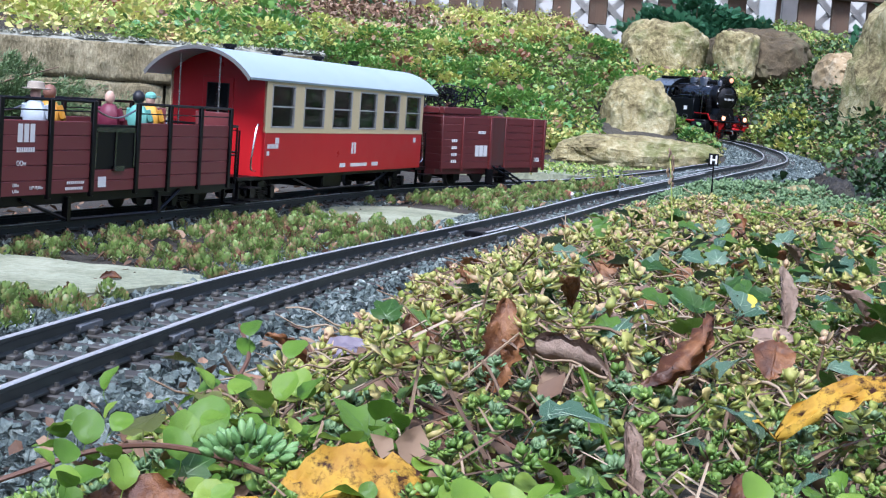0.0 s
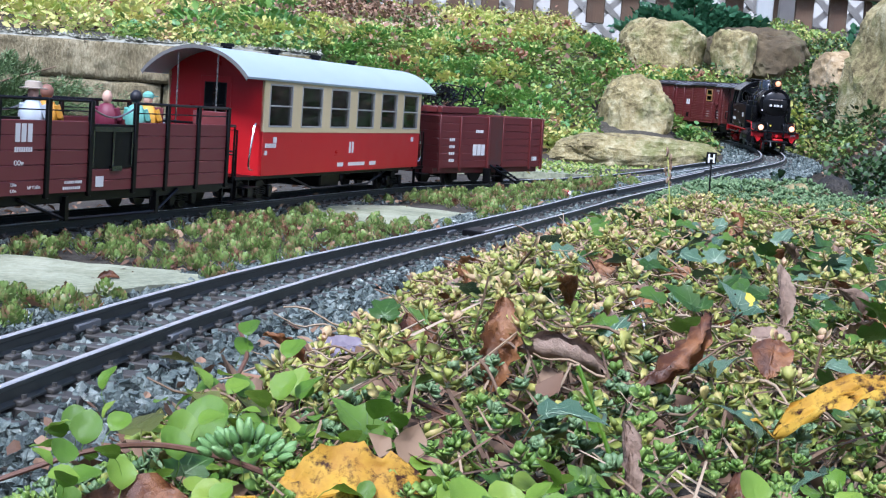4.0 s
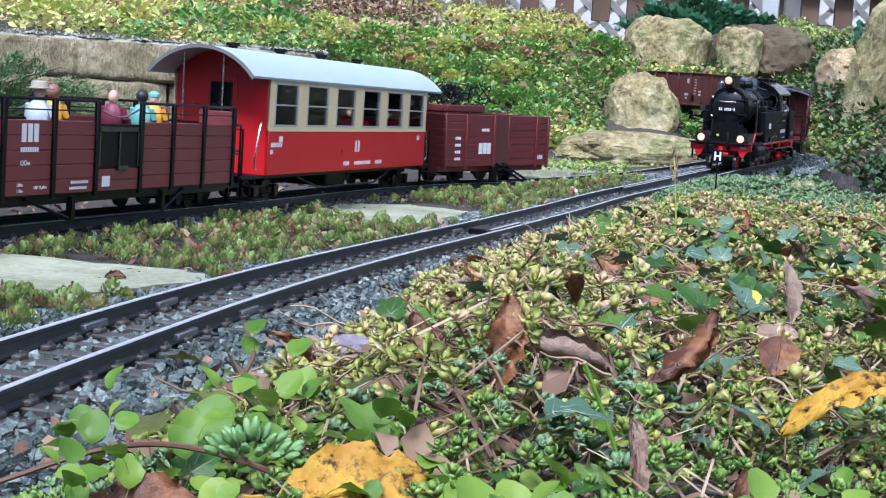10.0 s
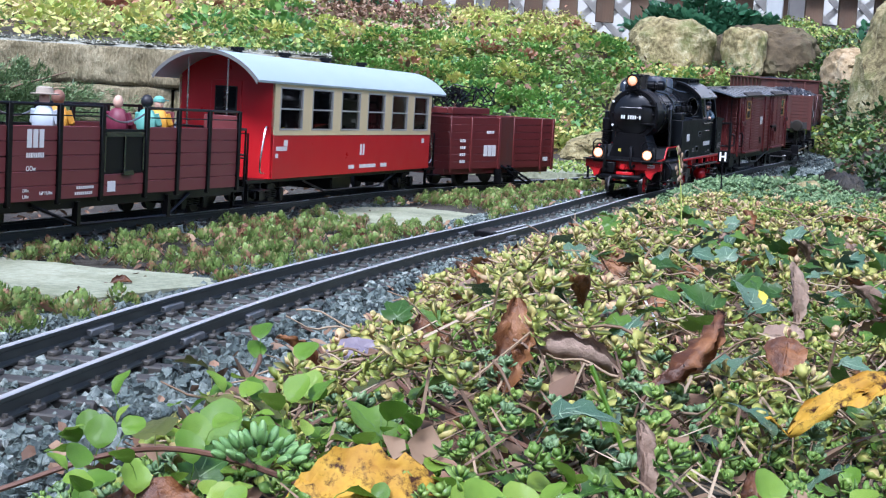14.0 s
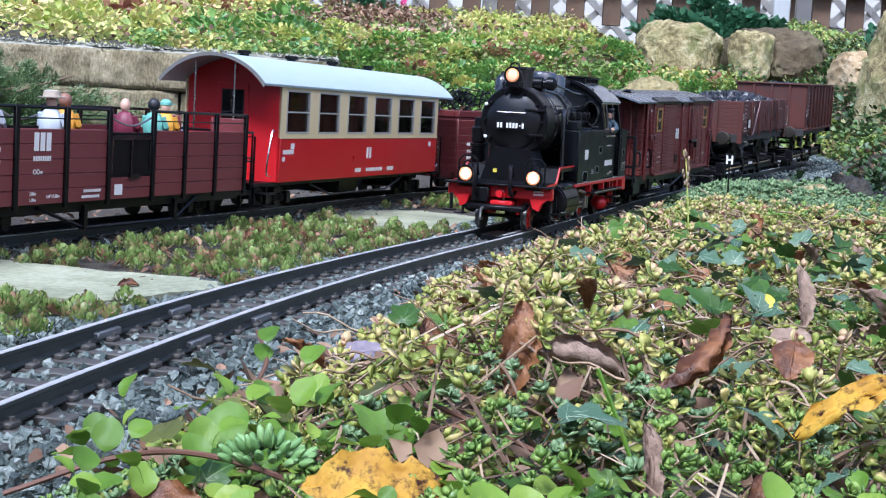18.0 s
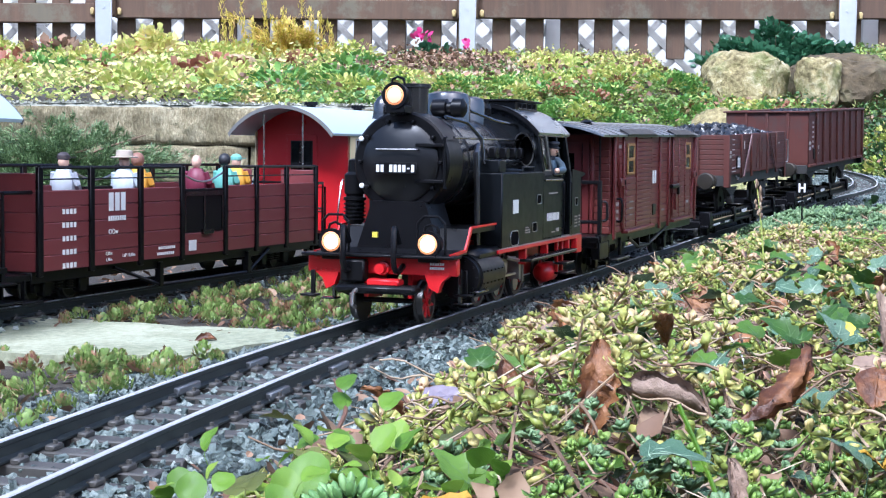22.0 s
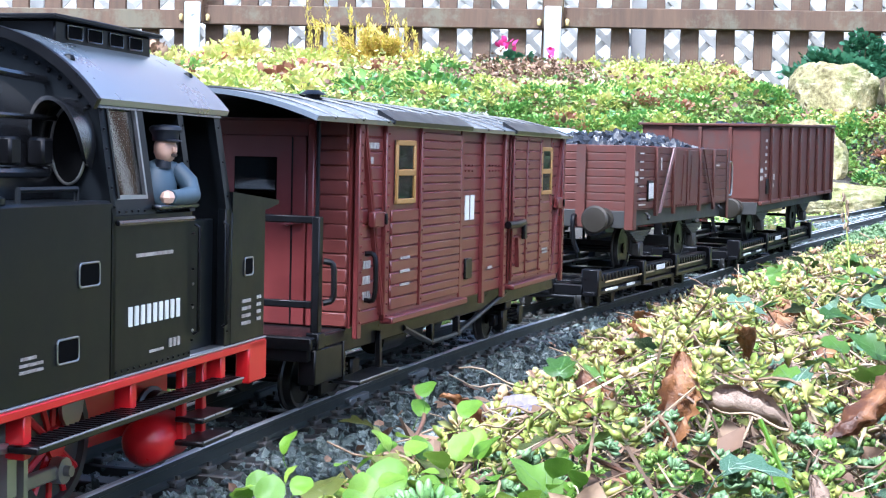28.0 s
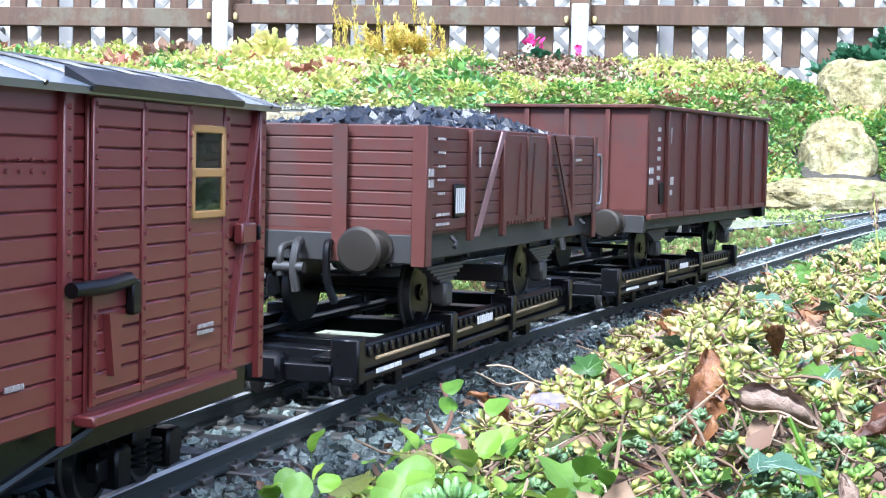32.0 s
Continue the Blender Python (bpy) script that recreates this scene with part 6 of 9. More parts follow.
def parked_gondola():
    e = thing("open_goods_wagon", "brown planked open wagon with raised brake house", "freight wagon", "parked coaches")
    h, w, z0, zt = 0.128, 0.0535, 0.027, 0.0990
    underframe(e, -h, h, 0.046, 0.019, z0, OXIDE)
    part("floor", made((bx, -h, h, -w, w, z0, z0 + 0.003)), OXIDE, e)
    for s in (-1, 1):
        planks(e, ("y", s * (w - 0.001)), -h, h, z0, zt, 7, OXIDE, 0.0024)
        for x in (-h + 0.002, -h + 0.032, -0.024, 0.012, h - 0.050, h - 0.002):
            part("post", made((bx, x - 0.0024, x + 0.0024, s * w, s * (w + 0.0024), z0 - 0.004, zt, 0.0004)), OXIDE, e)
        part("door_board", made((bx, -0.024, 0.012, s * w, s * (w + 0.0014), z0 + 0.004, zt + 0.001, 0.0004)), OXIDE_OLD, e)
        lettering(e, ("y", s * (w + 0.0006)), words(0.034, 0.052, 0.030, 0.0155, 3, 0.15) + words(0.034, 0.078, 0.018, 0.004, 5) + [q for i in range(4) for q in words(h - 0.030, 0.066 - i * 0.0095, 0.013, 0.004, 3)] + words(-h + 0.020, 0.039, 0.014, 0.006, 4))
        part("step_ladder", made((bx, -0.020, -0.017, s * 0.050, s * 0.062, 0.004, 0.026), (bx, 0.012, 0.015, s * 0.050, s * 0.062, 0.004, 0.026), (bx, -0.020, 0.015, s * 0.052, s * 0.066, 0.0045, 0.006), (bx, -0.020, 0.015, s * 0.050, s * 0.060, 0.014, 0.0155)), BLACK, e)
    for d in (-1, 1):
        planks(e, ("x", d * (h - 0.001)), -w, w, z0, zt, 7, OXIDE, 0.0024)
        wheelset(e, d * 0.062, 0.0135, 0.0225)
        for s in (-1, 1):
            part("axle_guard", made((bx, d * 0.062 - 0.008, d * 0.062 + 0.008, *sorted((s * 0.030, s * 0.034)), 0.008, 0.026, 0.001)), BLACK, e)
    # stacked crates with bent wire on the load
    part("load_box", made((bx, 0.010, 0.094, -0.03, 0.03, z0, zt + 0.003, 0.001)), OXIDE, e)
    for box in ((0.008, 0.096, -0.032, -0.024), (0.008, 0.096, 0.024, 0.032), (0.0885, 0.0965, -0.0235, 0.0235), (0.048, 0.054, -0.0235, 0.0235), (0.0075, 0.0155, -0.0235, 0.0235)):
        part("load_beam", made((bx, *box, zt + 0.0034, zt + 0.012, 0.0006)), OXIDE, e)
    for s in (-1, 1):
        ladder = part("slanted_ladder", made((sweep, [(0.006, s * 0.056, 0.030), (-0.044, s * 0.070, 0.004)], 0.0016, 6)), BLACK, e, "black slanted boarding ladder")
        part("stringer", made((sweep, [(-0.010, s * 0.056, 0.030), (-0.060, s * 0.070, 0.004)], 0.0016, 6)), BLACK, ladder)
        for i in range(4):
            f = (i + 0.5) / 4
            part("tread", made((bx, -0.010 - 0.05 * f, 0.006 - 0.05 * f, s * (0.054 + 0.014 * f), s * (0.060 + 0.014 * f), 0.030 - 0.026 * f, 0.0315 - 0.026 * f, 0.0003)), BLACK, ladder)
    rng = random.Random(5)
    bm = bmesh.new()
    for _ in range(48):
        x, y = rng.uniform(0.005, 0.10), rng.uniform(-0.03, 0.03)
        pts = [(x + rng.uniform(-0.018, 0.018), y + rng.uniform(-0.012, 0.012), zt + 0.010 + rng.uniform(0, 0.034)) for _ in range(4)]
        sweep(bm, spline3(pts, 3), 0.0009, 4)
    part("wire_tangle", bm, BLACK, e, "tangle of dark bent wire")["kind"] = "stuff"
    return e


# ---- materials of the garden ----
SOIL = surface("damp_soil_and_grit", [(0.018, 0.014, 0.010), (0.05, 0.042, 0.03), (0.10, 0.095, 0.075)], 0.9, spread=1.0, grain=140, bump=0.8, dist=0.004, large=6)
STONES = surface("grey_green_ballast", [(0.010, 0.013, 0.012), (0.031, 0.042, 0.039), (0.080, 0.107, 0.096), (0.15, 0.188, 0.168), (0.26, 0.300, 0.268), (0.60, 0.63, 0.56)], 0.42, grain=420, bump=1.0, dist=0.002, island=0.62, spread=1.1)
RAIL = surface("dark_rail", [(0.022, 0.027, 0.026), (0.050, 0.059, 0.056)], 0.36, 0.3, grain=120, bump=0.15, dist=0.0003, large=9)
RAIL_TOP = surface("rubbed_rail_head", [(0.42, 0.43, 0.43), (0.62, 0.62, 0.62)], 0.34, 0.35, grain=90, bump=0.06, dist=0.0002)
TIE = surface("dark_brown_plastic_sleeper", [(0.034, 0.031, 0.027), (0.078, 0.074, 0.064)], 0.5, grain=160, bump=0.3, dist=0.0005, stretch=(0.4, 2, 1), vary=0.3)
CONCRETE = surface("mossy_concrete", [(0.17, 0.185, 0.115), (0.31, 0.325, 0.215), (0.44, 0.445, 0.32)], 0.92, grain=220, bump=0.8, dist=0.002, large=14, spread=1.1, dirt=(0.13, 0.15, 0.07), dirt_scale=16, dirt_amount=0.5)
SANDSTONE = surface("tooled_sandstone", [(0.09, 0.075, 0.036), (0.27, 0.225, 0.125), (0.50, 0.44, 0.28)], 0.92, spread=1.2, grain=150, bump=1.0, dist=0.008, large=9, stretch=(1.5, 1.5, 0.6), dirt=(0.09, 0.10, 0.04), dirt_scale=9, dirt_amount=0.45)
# frosty lichen; its paleness also imitates the lit top edge of the wall
MOSS_LIT_TOP = surface("lichen_lit_top", [(0.24, 0.24, 0.18), (0.42, 0.42, 0.35)], 0.95, grain=70, bump=0.7, dist=0.004)
ROCK_PALE = surface("pale_boulder", [(0.10, 0.075, 0.028), (0.33, 0.275, 0.125), (0.54, 0.48, 0.29)], 0.92, spread=1.5, grain=60, bump=1.0, dist=0.010, large=6, dirt=(0.13, 0.145, 0.035), dirt_scale=9, dirt_amount=0.8)
ROCK_TAN = surface("tan_boulder", [(0.22, 0.15, 0.07), (0.38, 0.28, 0.15), (0.50, 0.41, 0.27)], 0.9, spread=1.3, grain=40, bump=0.8, dist=0.008, large=5, dirt=(0.20, 0.11, 0.04), dirt_scale=7, dirt_amount=0.5)
ROCK_DARK = surface("dark_boulder", [(0.045, 0.033, 0.016), (0.095, 0.070, 0.036), (0.17, 0.130, 0.070)], 0.9, spread=1.15, grain=34, bump=1.0, dist=0.010, large=5, dirt=(0.10, 0.105, 0.045), dirt_scale=6, dirt_amount=0.5)
# wet stone; shadow of the hollow is painted into the dark colours too
ROCK_WET_SHADE = surface("wet_shade_stone", [(0.010, 0.009, 0.006), (0.024, 0.020, 0.014), (0.05, 0.043, 0.03)], 0.6, spread=1.15, grain=50, bump=1.0, dist=0.008, large=7, dirt=(0.05, 0.055, 0.02), dirt_scale=9, dirt_amount=0.5)
ROCK_MOSS = surface("mossy_brown_stone", [(0.06, 0.045, 0.02), (0.13, 0.11, 0.045), (0.20, 0.19, 0.08)], 0.95, spread=1.2, grain=90, bump=1.0, dist=0.008, large=12, dirt=(0.08, 0.12, 0.03), dirt_scale=14, dirt_amount=0.7)
FENCE = surface("brown_stained_boards", [(0.055, 0.030, 0.017), (0.105, 0.062, 0.036), (0.16, 0.10, 0.06)], 0.75, grain=40, bump=0.5, dist=0.003, stretch=(1, 1, 0.12), vary=0.35, spread=1.0, dirt=(0.15, 0.15, 0.10), dirt_scale=6, dirt_amount=0.5)
LATTICE = surface("grey_lattice_wood", [(0.40, 0.385, 0.345), (0.56, 0.545, 0.50)], 0.8, grain=40, bump=0.3, dist=0.002, vary=0.4)
ZINC = surface("galvanised_post_shoe", [(0.42, 0.43, 0.42), (0.58, 0.59, 0.57)], 0.45, 0.6, grain=40, bump=0.1, dist=0.001)
HOUSE = surface("pale_render_wall", [(0.46, 0.45, 0.41), (0.56, 0.55, 0.51)], 0.9, grain=6, bump=0.1, dist=0.003)


def leaf_mat(name, cols, rough=0.42, thin=0.16, island=0.8, **k):
    return surface(name, cols, rough, grain=k.pop("grain", 220), bump=k.pop("bump", 0.25), dist=0.0006, island=island, thin=thin, rough_var=0.12, **k)


SEDUM = leaf_mat("sedum_leaf", [(0.34, 0.16, 0.075), (0.15, 0.165, 0.035), (0.23, 0.29, 0.05), (0.38, 0.42, 0.085), (0.57, 0.52, 0.15), (0.70, 0.54, 0.25), (0.64, 0.36, 0.22)], thin=0.28, island=0.5, grain=40, spread=1.5)
SEDUM_GREEN = leaf_mat("green_sedum_leaf", [(0.08, 0.16, 0.03), (0.16, 0.28, 0.05), (0.27, 0.40, 0.08), (0.42, 0.50, 0.14)], thin=0.25, island=0.6, grain=45)
SEDUM_BLUE = leaf_mat("grey_green_sedum_leaf", [(0.10, 0.18, 0.075), (0.19, 0.30, 0.13), (0.31, 0.42, 0.20)], thin=0.25)
SEDUM_PALE = leaf_mat("pale_sedum_leaf", [(0.30, 0.14, 0.08), (0.32, 0.38, 0.08), (0.52, 0.52, 0.14), (0.68, 0.57, 0.26), (0.70, 0.47, 0.30), (0.52, 0.24, 0.15)], thin=0.3, island=0.6, grain=45, spread=1.4)
SEDUM_STEM = surface("sedum_stem", [(0.05, 0.026, 0.016), (0.17, 0.105, 0.06), (0.36, 0.26, 0.16), (0.46, 0.38, 0.27)], 0.7, island=0.7, bump=0.3, dist=0.0006, grain=400)
ROSETTE = leaf_mat("rosette_leaf", [(0.15, 0.055, 0.035), (0.32, 0.18, 0.10), (0.21, 0.22, 0.07), (0.14, 0.22, 0.05), (0.21, 0.31, 0.07), (0.33, 0.38, 0.13), (0.40, 0.24, 0.14)], 0.5, 0.15, 0.2, grain=70, large=40, spread=1.9)
IVY = leaf_mat("ivy_leaf_green", [(0.022, 0.06, 0.008), (0.055, 0.125, 0.014), (0.15, 0.26, 0.03)], 0.3, 0.25, 0.0, vary=0.7)
IVY_OLIVE = leaf_mat("ivy_leaf_olive", [(0.05, 0.06, 0.014), (0.10, 0.115, 0.022), (0.17, 0.18, 0.04)], 0.36, 0.2, 0.0, vary=0.7)
IVY_PALE = leaf_mat("ivy_leaf_blue_green", [(0.04, 0.085, 0.045), (0.085, 0.15, 0.085), (0.16, 0.235, 0.145)], 0.28, 0.1, 0.0, vary=0.6)
VEIN = surface("leaf_vein", [(0.26, 0.36, 0.22), (0.40, 0.50, 0.34)], 0.5, bump=0)
VEIN_GREEN = surface("green_leaf_vein", [(0.09, 0.17, 0.05), (0.14, 0.22, 0.07)], 0.4, bump=0)
ROUND_LEAF = leaf_mat("round_green_leaf", [(0.065, 0.13, 0.012), (0.13, 0.26, 0.022), (0.24, 0.38, 0.04), (0.40, 0.46, 0.09)], 0.34, 0.36, 0.0, vary=0.6, spread=1.4, large=90)
DEAD = surface("dead_brown_leaf", [(0.03, 0.011, 0.007), (0.11, 0.040, 0.015), (0.25, 0.105, 0.036), (0.40, 0.20, 0.085)], 0.45, grain=150, bump=0.8, dist=0.002, vary=0.25, large=60, thin=0.12, spread=1.3)
DEAD_GREY = surface("dead_grey_leaf", [(0.10, 0.062, 0.042), (0.22, 0.145, 0.10), (0.34, 0.25, 0.18)], 0.7, grain=160, bump=0.8, dist=0.002, vary=0.4, large=60, spread=1.0)
YELLOW_LEAF = surface("yellow_autumn_leaf", [(0.34, 0.15, 0.02), (0.56, 0.33, 0.035), (0.66, 0.45, 0.07)], 0.6, grain=90, bump=0.4, dist=0.0008, dirt=(0.04, 0.012, 0.005), dirt_scale=170, dirt_amount=1.0, thin=0.2, spread=1.2, spec=0.25)
MAUVE = surface("mauve_dry_leaf", [(0.15, 0.125, 0.15), (0.25, 0.215, 0.25)], 0.5, grain=120, bump=0.4, dist=0.0006)
BANK = leaf_mat("bank_leaf", [(0.34, 0.17, 0.09), (0.20, 0.19, 0.06), (0.15, 0.27, 0.055), (0.28, 0.39, 0.085), (0.48, 0.51, 0.13), (0.66, 0.56, 0.22), (0.52, 0.30, 0.17)], 0.5, 0.3, 0.38, grain=11, large=2.4, spread=1.8)
# dark ivy colours, with shade beyond the curve mixed into them
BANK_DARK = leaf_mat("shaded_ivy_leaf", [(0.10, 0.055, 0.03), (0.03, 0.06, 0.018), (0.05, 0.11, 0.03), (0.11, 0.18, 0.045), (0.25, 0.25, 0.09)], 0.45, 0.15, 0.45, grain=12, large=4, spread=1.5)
BANK_YELLOW = leaf_mat("yellowing_bank_leaf", [(0.22, 0.30, 0.06), (0.40, 0.41, 0.10), (0.56, 0.50, 0.15), (0.42, 0.30, 0.13)], 0.5, 0.3, 0.5, large=5, spread=1.2)
LITTER = leaf_mat("leaf_litter", [(0.06, 0.028, 0.016), (0.16, 0.09, 0.05), (0.30, 0.20, 0.12), (0.30, 0.13, 0.075)], 0.7, 0.1, 0.7)
BRIGHT = leaf_mat("bright_yellow_green_leaf", [(0.16, 0.36, 0.07), (0.42, 0.56, 0.12), (0.72, 0.70, 0.22), (0.78, 0.66, 0.32), (0.62, 0.28, 0.20)], 0.5, 0.35, 0.4, large=4, spread=1.6)
HEATHER = leaf_mat("golden_heather", [(0.42, 0.36, 0.05), (0.66, 0.55, 0.09), (0.70, 0.44, 0.20)], 0.6, 0.25)
CONIFER = leaf_mat("conifer_needle", [(0.05, 0.085, 0.035), (0.10, 0.17, 0.06), (0.19, 0.28, 0.11), (0.27, 0.36, 0.17)], 0.55, 0.1)
SHRUB = leaf_mat("dark_shrub_leaf", [(0.02, 0.08, 0.035), (0.045, 0.14, 0.065), (0.09, 0.22, 0.11)], 0.4, 0.15)
LEAFY = leaf_mat("fresh_green_leaf", [(0.05, 0.15, 0.045), (0.11, 0.26, 0.075), (0.22, 0.38, 0.13)], 0.4, 0.2, 0.7)
# near-black leaf colours imitate the deep shade of the hollow
HOLLOW_SHADE = leaf_mat("hollow_shade_leaf", [(0.03, 0.018, 0.011), (0.012, 0.028, 0.008), (0.022, 0.05, 0.014), (0.05, 0.085, 0.025)], 0.45, 0.1, 0.5)
PINK = leaf_mat("pink_petal", [(0.55, 0.02, 0.16), (0.72, 0.06, 0.26)], 0.5, 0.3)

# ---- ground: one sheet ----
_mp, _sp = main.p[::4], siding.p[::4]
_mz, _sz = main.z[::4], siding.z[::4]


def nearest_line(X, Y, P, Z):
    """Distance to a track, the height of its rails there, and the side (+ to the right of the way into the distance)."""
    P = np.asarray(P)
    T = np.gradient(P, axis=0)
    T /= np.linalg.norm(T, axis=1, keepdims=True)
    d, z, s = np.empty(X.size), np.empty(X.size), np.empty(X.size)
    xf, yf = X.ravel(), Y.ravel()
    for i in range(0, X.size, 20000):
        q = slice(i, i + 20000)
        D = (xf[q, None] - P[None, :, 0]) ** 2 + (yf[q, None] - P[None, :, 1]) ** 2
        k = D.argmin(1)
        d[q], z[q] = np.sqrt(D[np.arange(len(k)), k]), Z[k]
        s[q] = np.sign((xf[q] - P[k, 0]) * T[k, 1] - (yf[q] - P[k, 1]) * T[k, 0])
    return d.reshape(X.shape), z.reshape(X.shape), s.reshape(X.shape)


def soft(a, lo, hi):
    u = np.clip((a - lo) / (hi - lo), 0, 1)
    return u * u * (3 - 2 * u)


def waves(X, Y, f, seed):
    r = np.random.RandomState(seed)
    out = np.zeros_like(X)
    for k in range(5):
        a, p, g = r.uniform(0, 6.28), r.uniform(0, 6.28), f * 1.7 ** (k * 0.6)
        out += np.sin(g * (X * math.cos(a) + Y * math.sin(a)) + p) / (1 + k * 0.5)
    return out / 3


def ground_z(X, Y):
    dm, zm, side = nearest_line(X, Y, _mp, _mz)
    ds, zs, _ = nearest_line(X, Y, _sp, _sz)
    wm, ws = 1 / (dm ** 2 + 0.004), 1 / (ds ** 2 + 0.004)
    level = (wm * zm + ws * zs) / (wm + ws) - 0.0155
    # bank behind the sidings, with a level bench in front of it
    rise = 0.03 + 0.36 * np.clip(Y - 3.25, 0, 0.62) + 0.100 * np.clip(Y - 3.87, 0, 3.3) + 0.05 * np.clip(Y - 7.2, 0, 4)
    wall = 0.2 * soft(-X, 0.30, 0.34) * soft(Y, 3.10, 3.14)
    rise = np.where(X < -0.25, np.maximum(rise, wall + 0.085 * np.clip(Y - 3.12, 0, 4)), rise)
    rise_r = 0.05 + 0.42 * np.clip(X - 0.82, 0, 0.5) + 0.125 * np.clip(Y - 3.6, 0, 3.5)
    dip = soft(Y, 3.9, 4.5)
    bank = np.where(X > 0.8, rise_r - 0.07 * dip, rise - 0.10 * dip * soft(X, 0.42, 0.58))
    far = soft(Y, 2.75, 3.3)
    z = level * (1 - far) + np.maximum(bank, level * 0.2) * far
    near_track = 1 - soft(dm, 0.10, 0.26)
    z = z * (1 - near_track) + (zm - 0.0155) * near_track
    # planted shoulder on the camera's side of the main line, with a hollow beyond it
    shoulder = soft(dm, 0.06, 0.14) * (side > 0) * (1 - soft(Y, 1.7, 2.3))
    z = z + 0.010 * shoulder * (1 + 0.5 * waves(X, Y, 14, 3))
    z = z - 0.07 * soft(X, 0.45, 0.6) * soft(Y, 1.75, 2.0) * (1 - soft(Y, 2.9, 3.3))
    bench = soft(Y, 2.74, 2.8) * (1 - soft(Y, 3.1, 3.2)) * soft(X, -0.15, -0.05) * (1 - soft(X, 0.44, 0.5))
    z = z * (1 - bench) + np.minimum(z, 0.010) * bench
    return z + 0.0025 * waves(X, Y, 30, 5) * np.clip(soft(dm, 0.04, 0.1), 0, 1) + 0.02 * waves(X, Y, 6, 8) * far * (1 - near_track)


def grid_mesh(name, xs, ys, zf, mat):
    X, Y = np.meshgrid(xs, ys)
    Z = zf(X, Y)
    n, m = X.shape
    V = np.stack([X, Y, Z], -1).reshape(-1, 3)
    i = np.arange(n * m).reshape(n, m)
    F = np.stack([i[:-1, :-1], i[:-1, 1:], i[1:, 1:], i[1:, :-1]], -1).reshape(-1, 4)
    me = bpy.data.meshes.new(name)
    me.from_pydata(V.tolist(), [], F.tolist())
    me.polygons.foreach_set("use_smooth", [True] * len(F))
    me.materials.append(mat)
    return new(name, me)


gx = np.r_[-200, -60, -20, -8, -5, np.arange(-3.5, 3.51, 0.025), 5, 8, 20, 60, 200]
gy = np.r_[-200, -60, -20, -8, -3, np.arange(-1.0, 8.01, 0.025), 10, 14, 25, 60, 200, 800]
ground = tagged(grid_mesh("ground", gx, gy, ground_z, SOIL), "dark garden soil and grit", "ground", kind="structure")


# unseen added walls close the place behind and beside the viewer, blocking low light
LIGHT_BLOCK = surface("unseen_block_wall", [(0.022, 0.025, 0.020), (0.046, 0.050, 0.042), (0.075, 0.078, 0.066)], 0.95, grain=9, bump=0.8, dist=0.03, large=1.2, spread=1.2)
for name, box in (("wall_back", (-6.2, 6.2, -3.7, -3.4)), ("wall_left", (-6.2, -5.9, -3.4, 13.0)), ("wall_right", (7.9, 8.2, -3.4, 13.0))):
    tagged(part(name, made((bx, *box, -0.5, 1.25, 0.02)), LIGHT_BLOCK, None), "plain unseen wall added to block low sky light", "garden wall", kind="structure")


# ---- scattered pieces, many to a mesh ----
def turns(rx, ry, rz):
    cx, sx, cy, sy, cz, sz = np.cos(rx), np.sin(rx), np.cos(ry), np.sin(ry), np.cos(rz), np.sin(rz)
    return np.stack([np.stack([cz * cy, cz * sy * sx - sz * cx, cz * sy * cx + sz * sx], -1),
                     np.stack([sz * cy, sz * sy * sx + cz * cx, sz * sy * cx - cz * sx], -1), np.stack([-sy, cy * sx, cy * cx], -1)], -2)


def scatter(name, P, R, S, verts, faces, mat, jitter=0.0, smooth=False, seed=1):
    """One mesh of len(P) copies of a small piece; R: rotation matrices, S: sizes (n,) or (n, 3)."""
    verts, faces = np.array(verts, float), np.array(faces, int)
    n, k = len(P), len(verts)
    S = np.asarray(S, float)
    S = S[:, None].repeat(3, 1) if S.ndim == 1 else S
    V = verts[None] * S[:, None, :]
    if jitter:
        V = V * (1 + np.random.RandomState(seed).uniform(-jitter, jitter, V.shape))
    V = np.einsum("nij,nkj->nki", R, V) + np.asarray(P)[:, None, :]
    F = faces[None] + (np.arange(n) * k)[:, None, None]
    me = bpy.data.meshes.new(name)
    F = F.reshape(-1, faces.shape[1])
    me.vertices.add(n * k)
    me.vertices.foreach_set("co", V.ravel())
    me.loops.add(F.size)
    me.loops.foreach_set("vertex_index", F.ravel())
    me.polygons.add(len(F))
    me.polygons.foreach_set("loop_start", np.arange(0, F.size, F.shape[1]))
    me.polygons.foreach_set("use_smooth", np.full(len(F), smooth))
    me.update(calc_edges=True)
    me.materials.append(mat)
    return new(name, me)



# a fleshy leaf along +x, cupped
LEAF_V = [(0, 0, 0), (0.35, 0.30, 0.10), (0.75, 0.36, 0.20), (1.0, 0.0, 0.22), (0.75, -0.36, 0.20), (0.35, -0.30, 0.10), (0.55, 0, 0.02)]
LEAF_F = [(0, 6, 1), (1, 6, 2), (2, 6, 3), (3, 6, 4), (4, 6, 5), (5, 6, 0)]
# a plump leaf along +x, closed
FLESH_V = [(0, 0, 0), (0.36, 0.27, 0.06), (0.36, -0.27, 0.06), (0.38, 0, 0.17), (0.80, 0.38, 0.14), (0.80, -0.38, 0.14), (0.76, 0, 0.27), (1.02, 0, 0.22)]
FLESH_F = [(0, 2, 1), (0, 1, 3), (0, 3, 2), (1, 2, 5), (1, 5, 4), (1, 4, 6), (1, 6, 3), (3, 6, 5), (3, 5, 2), (4, 5, 7), (4, 7, 6), (6, 7, 5)]
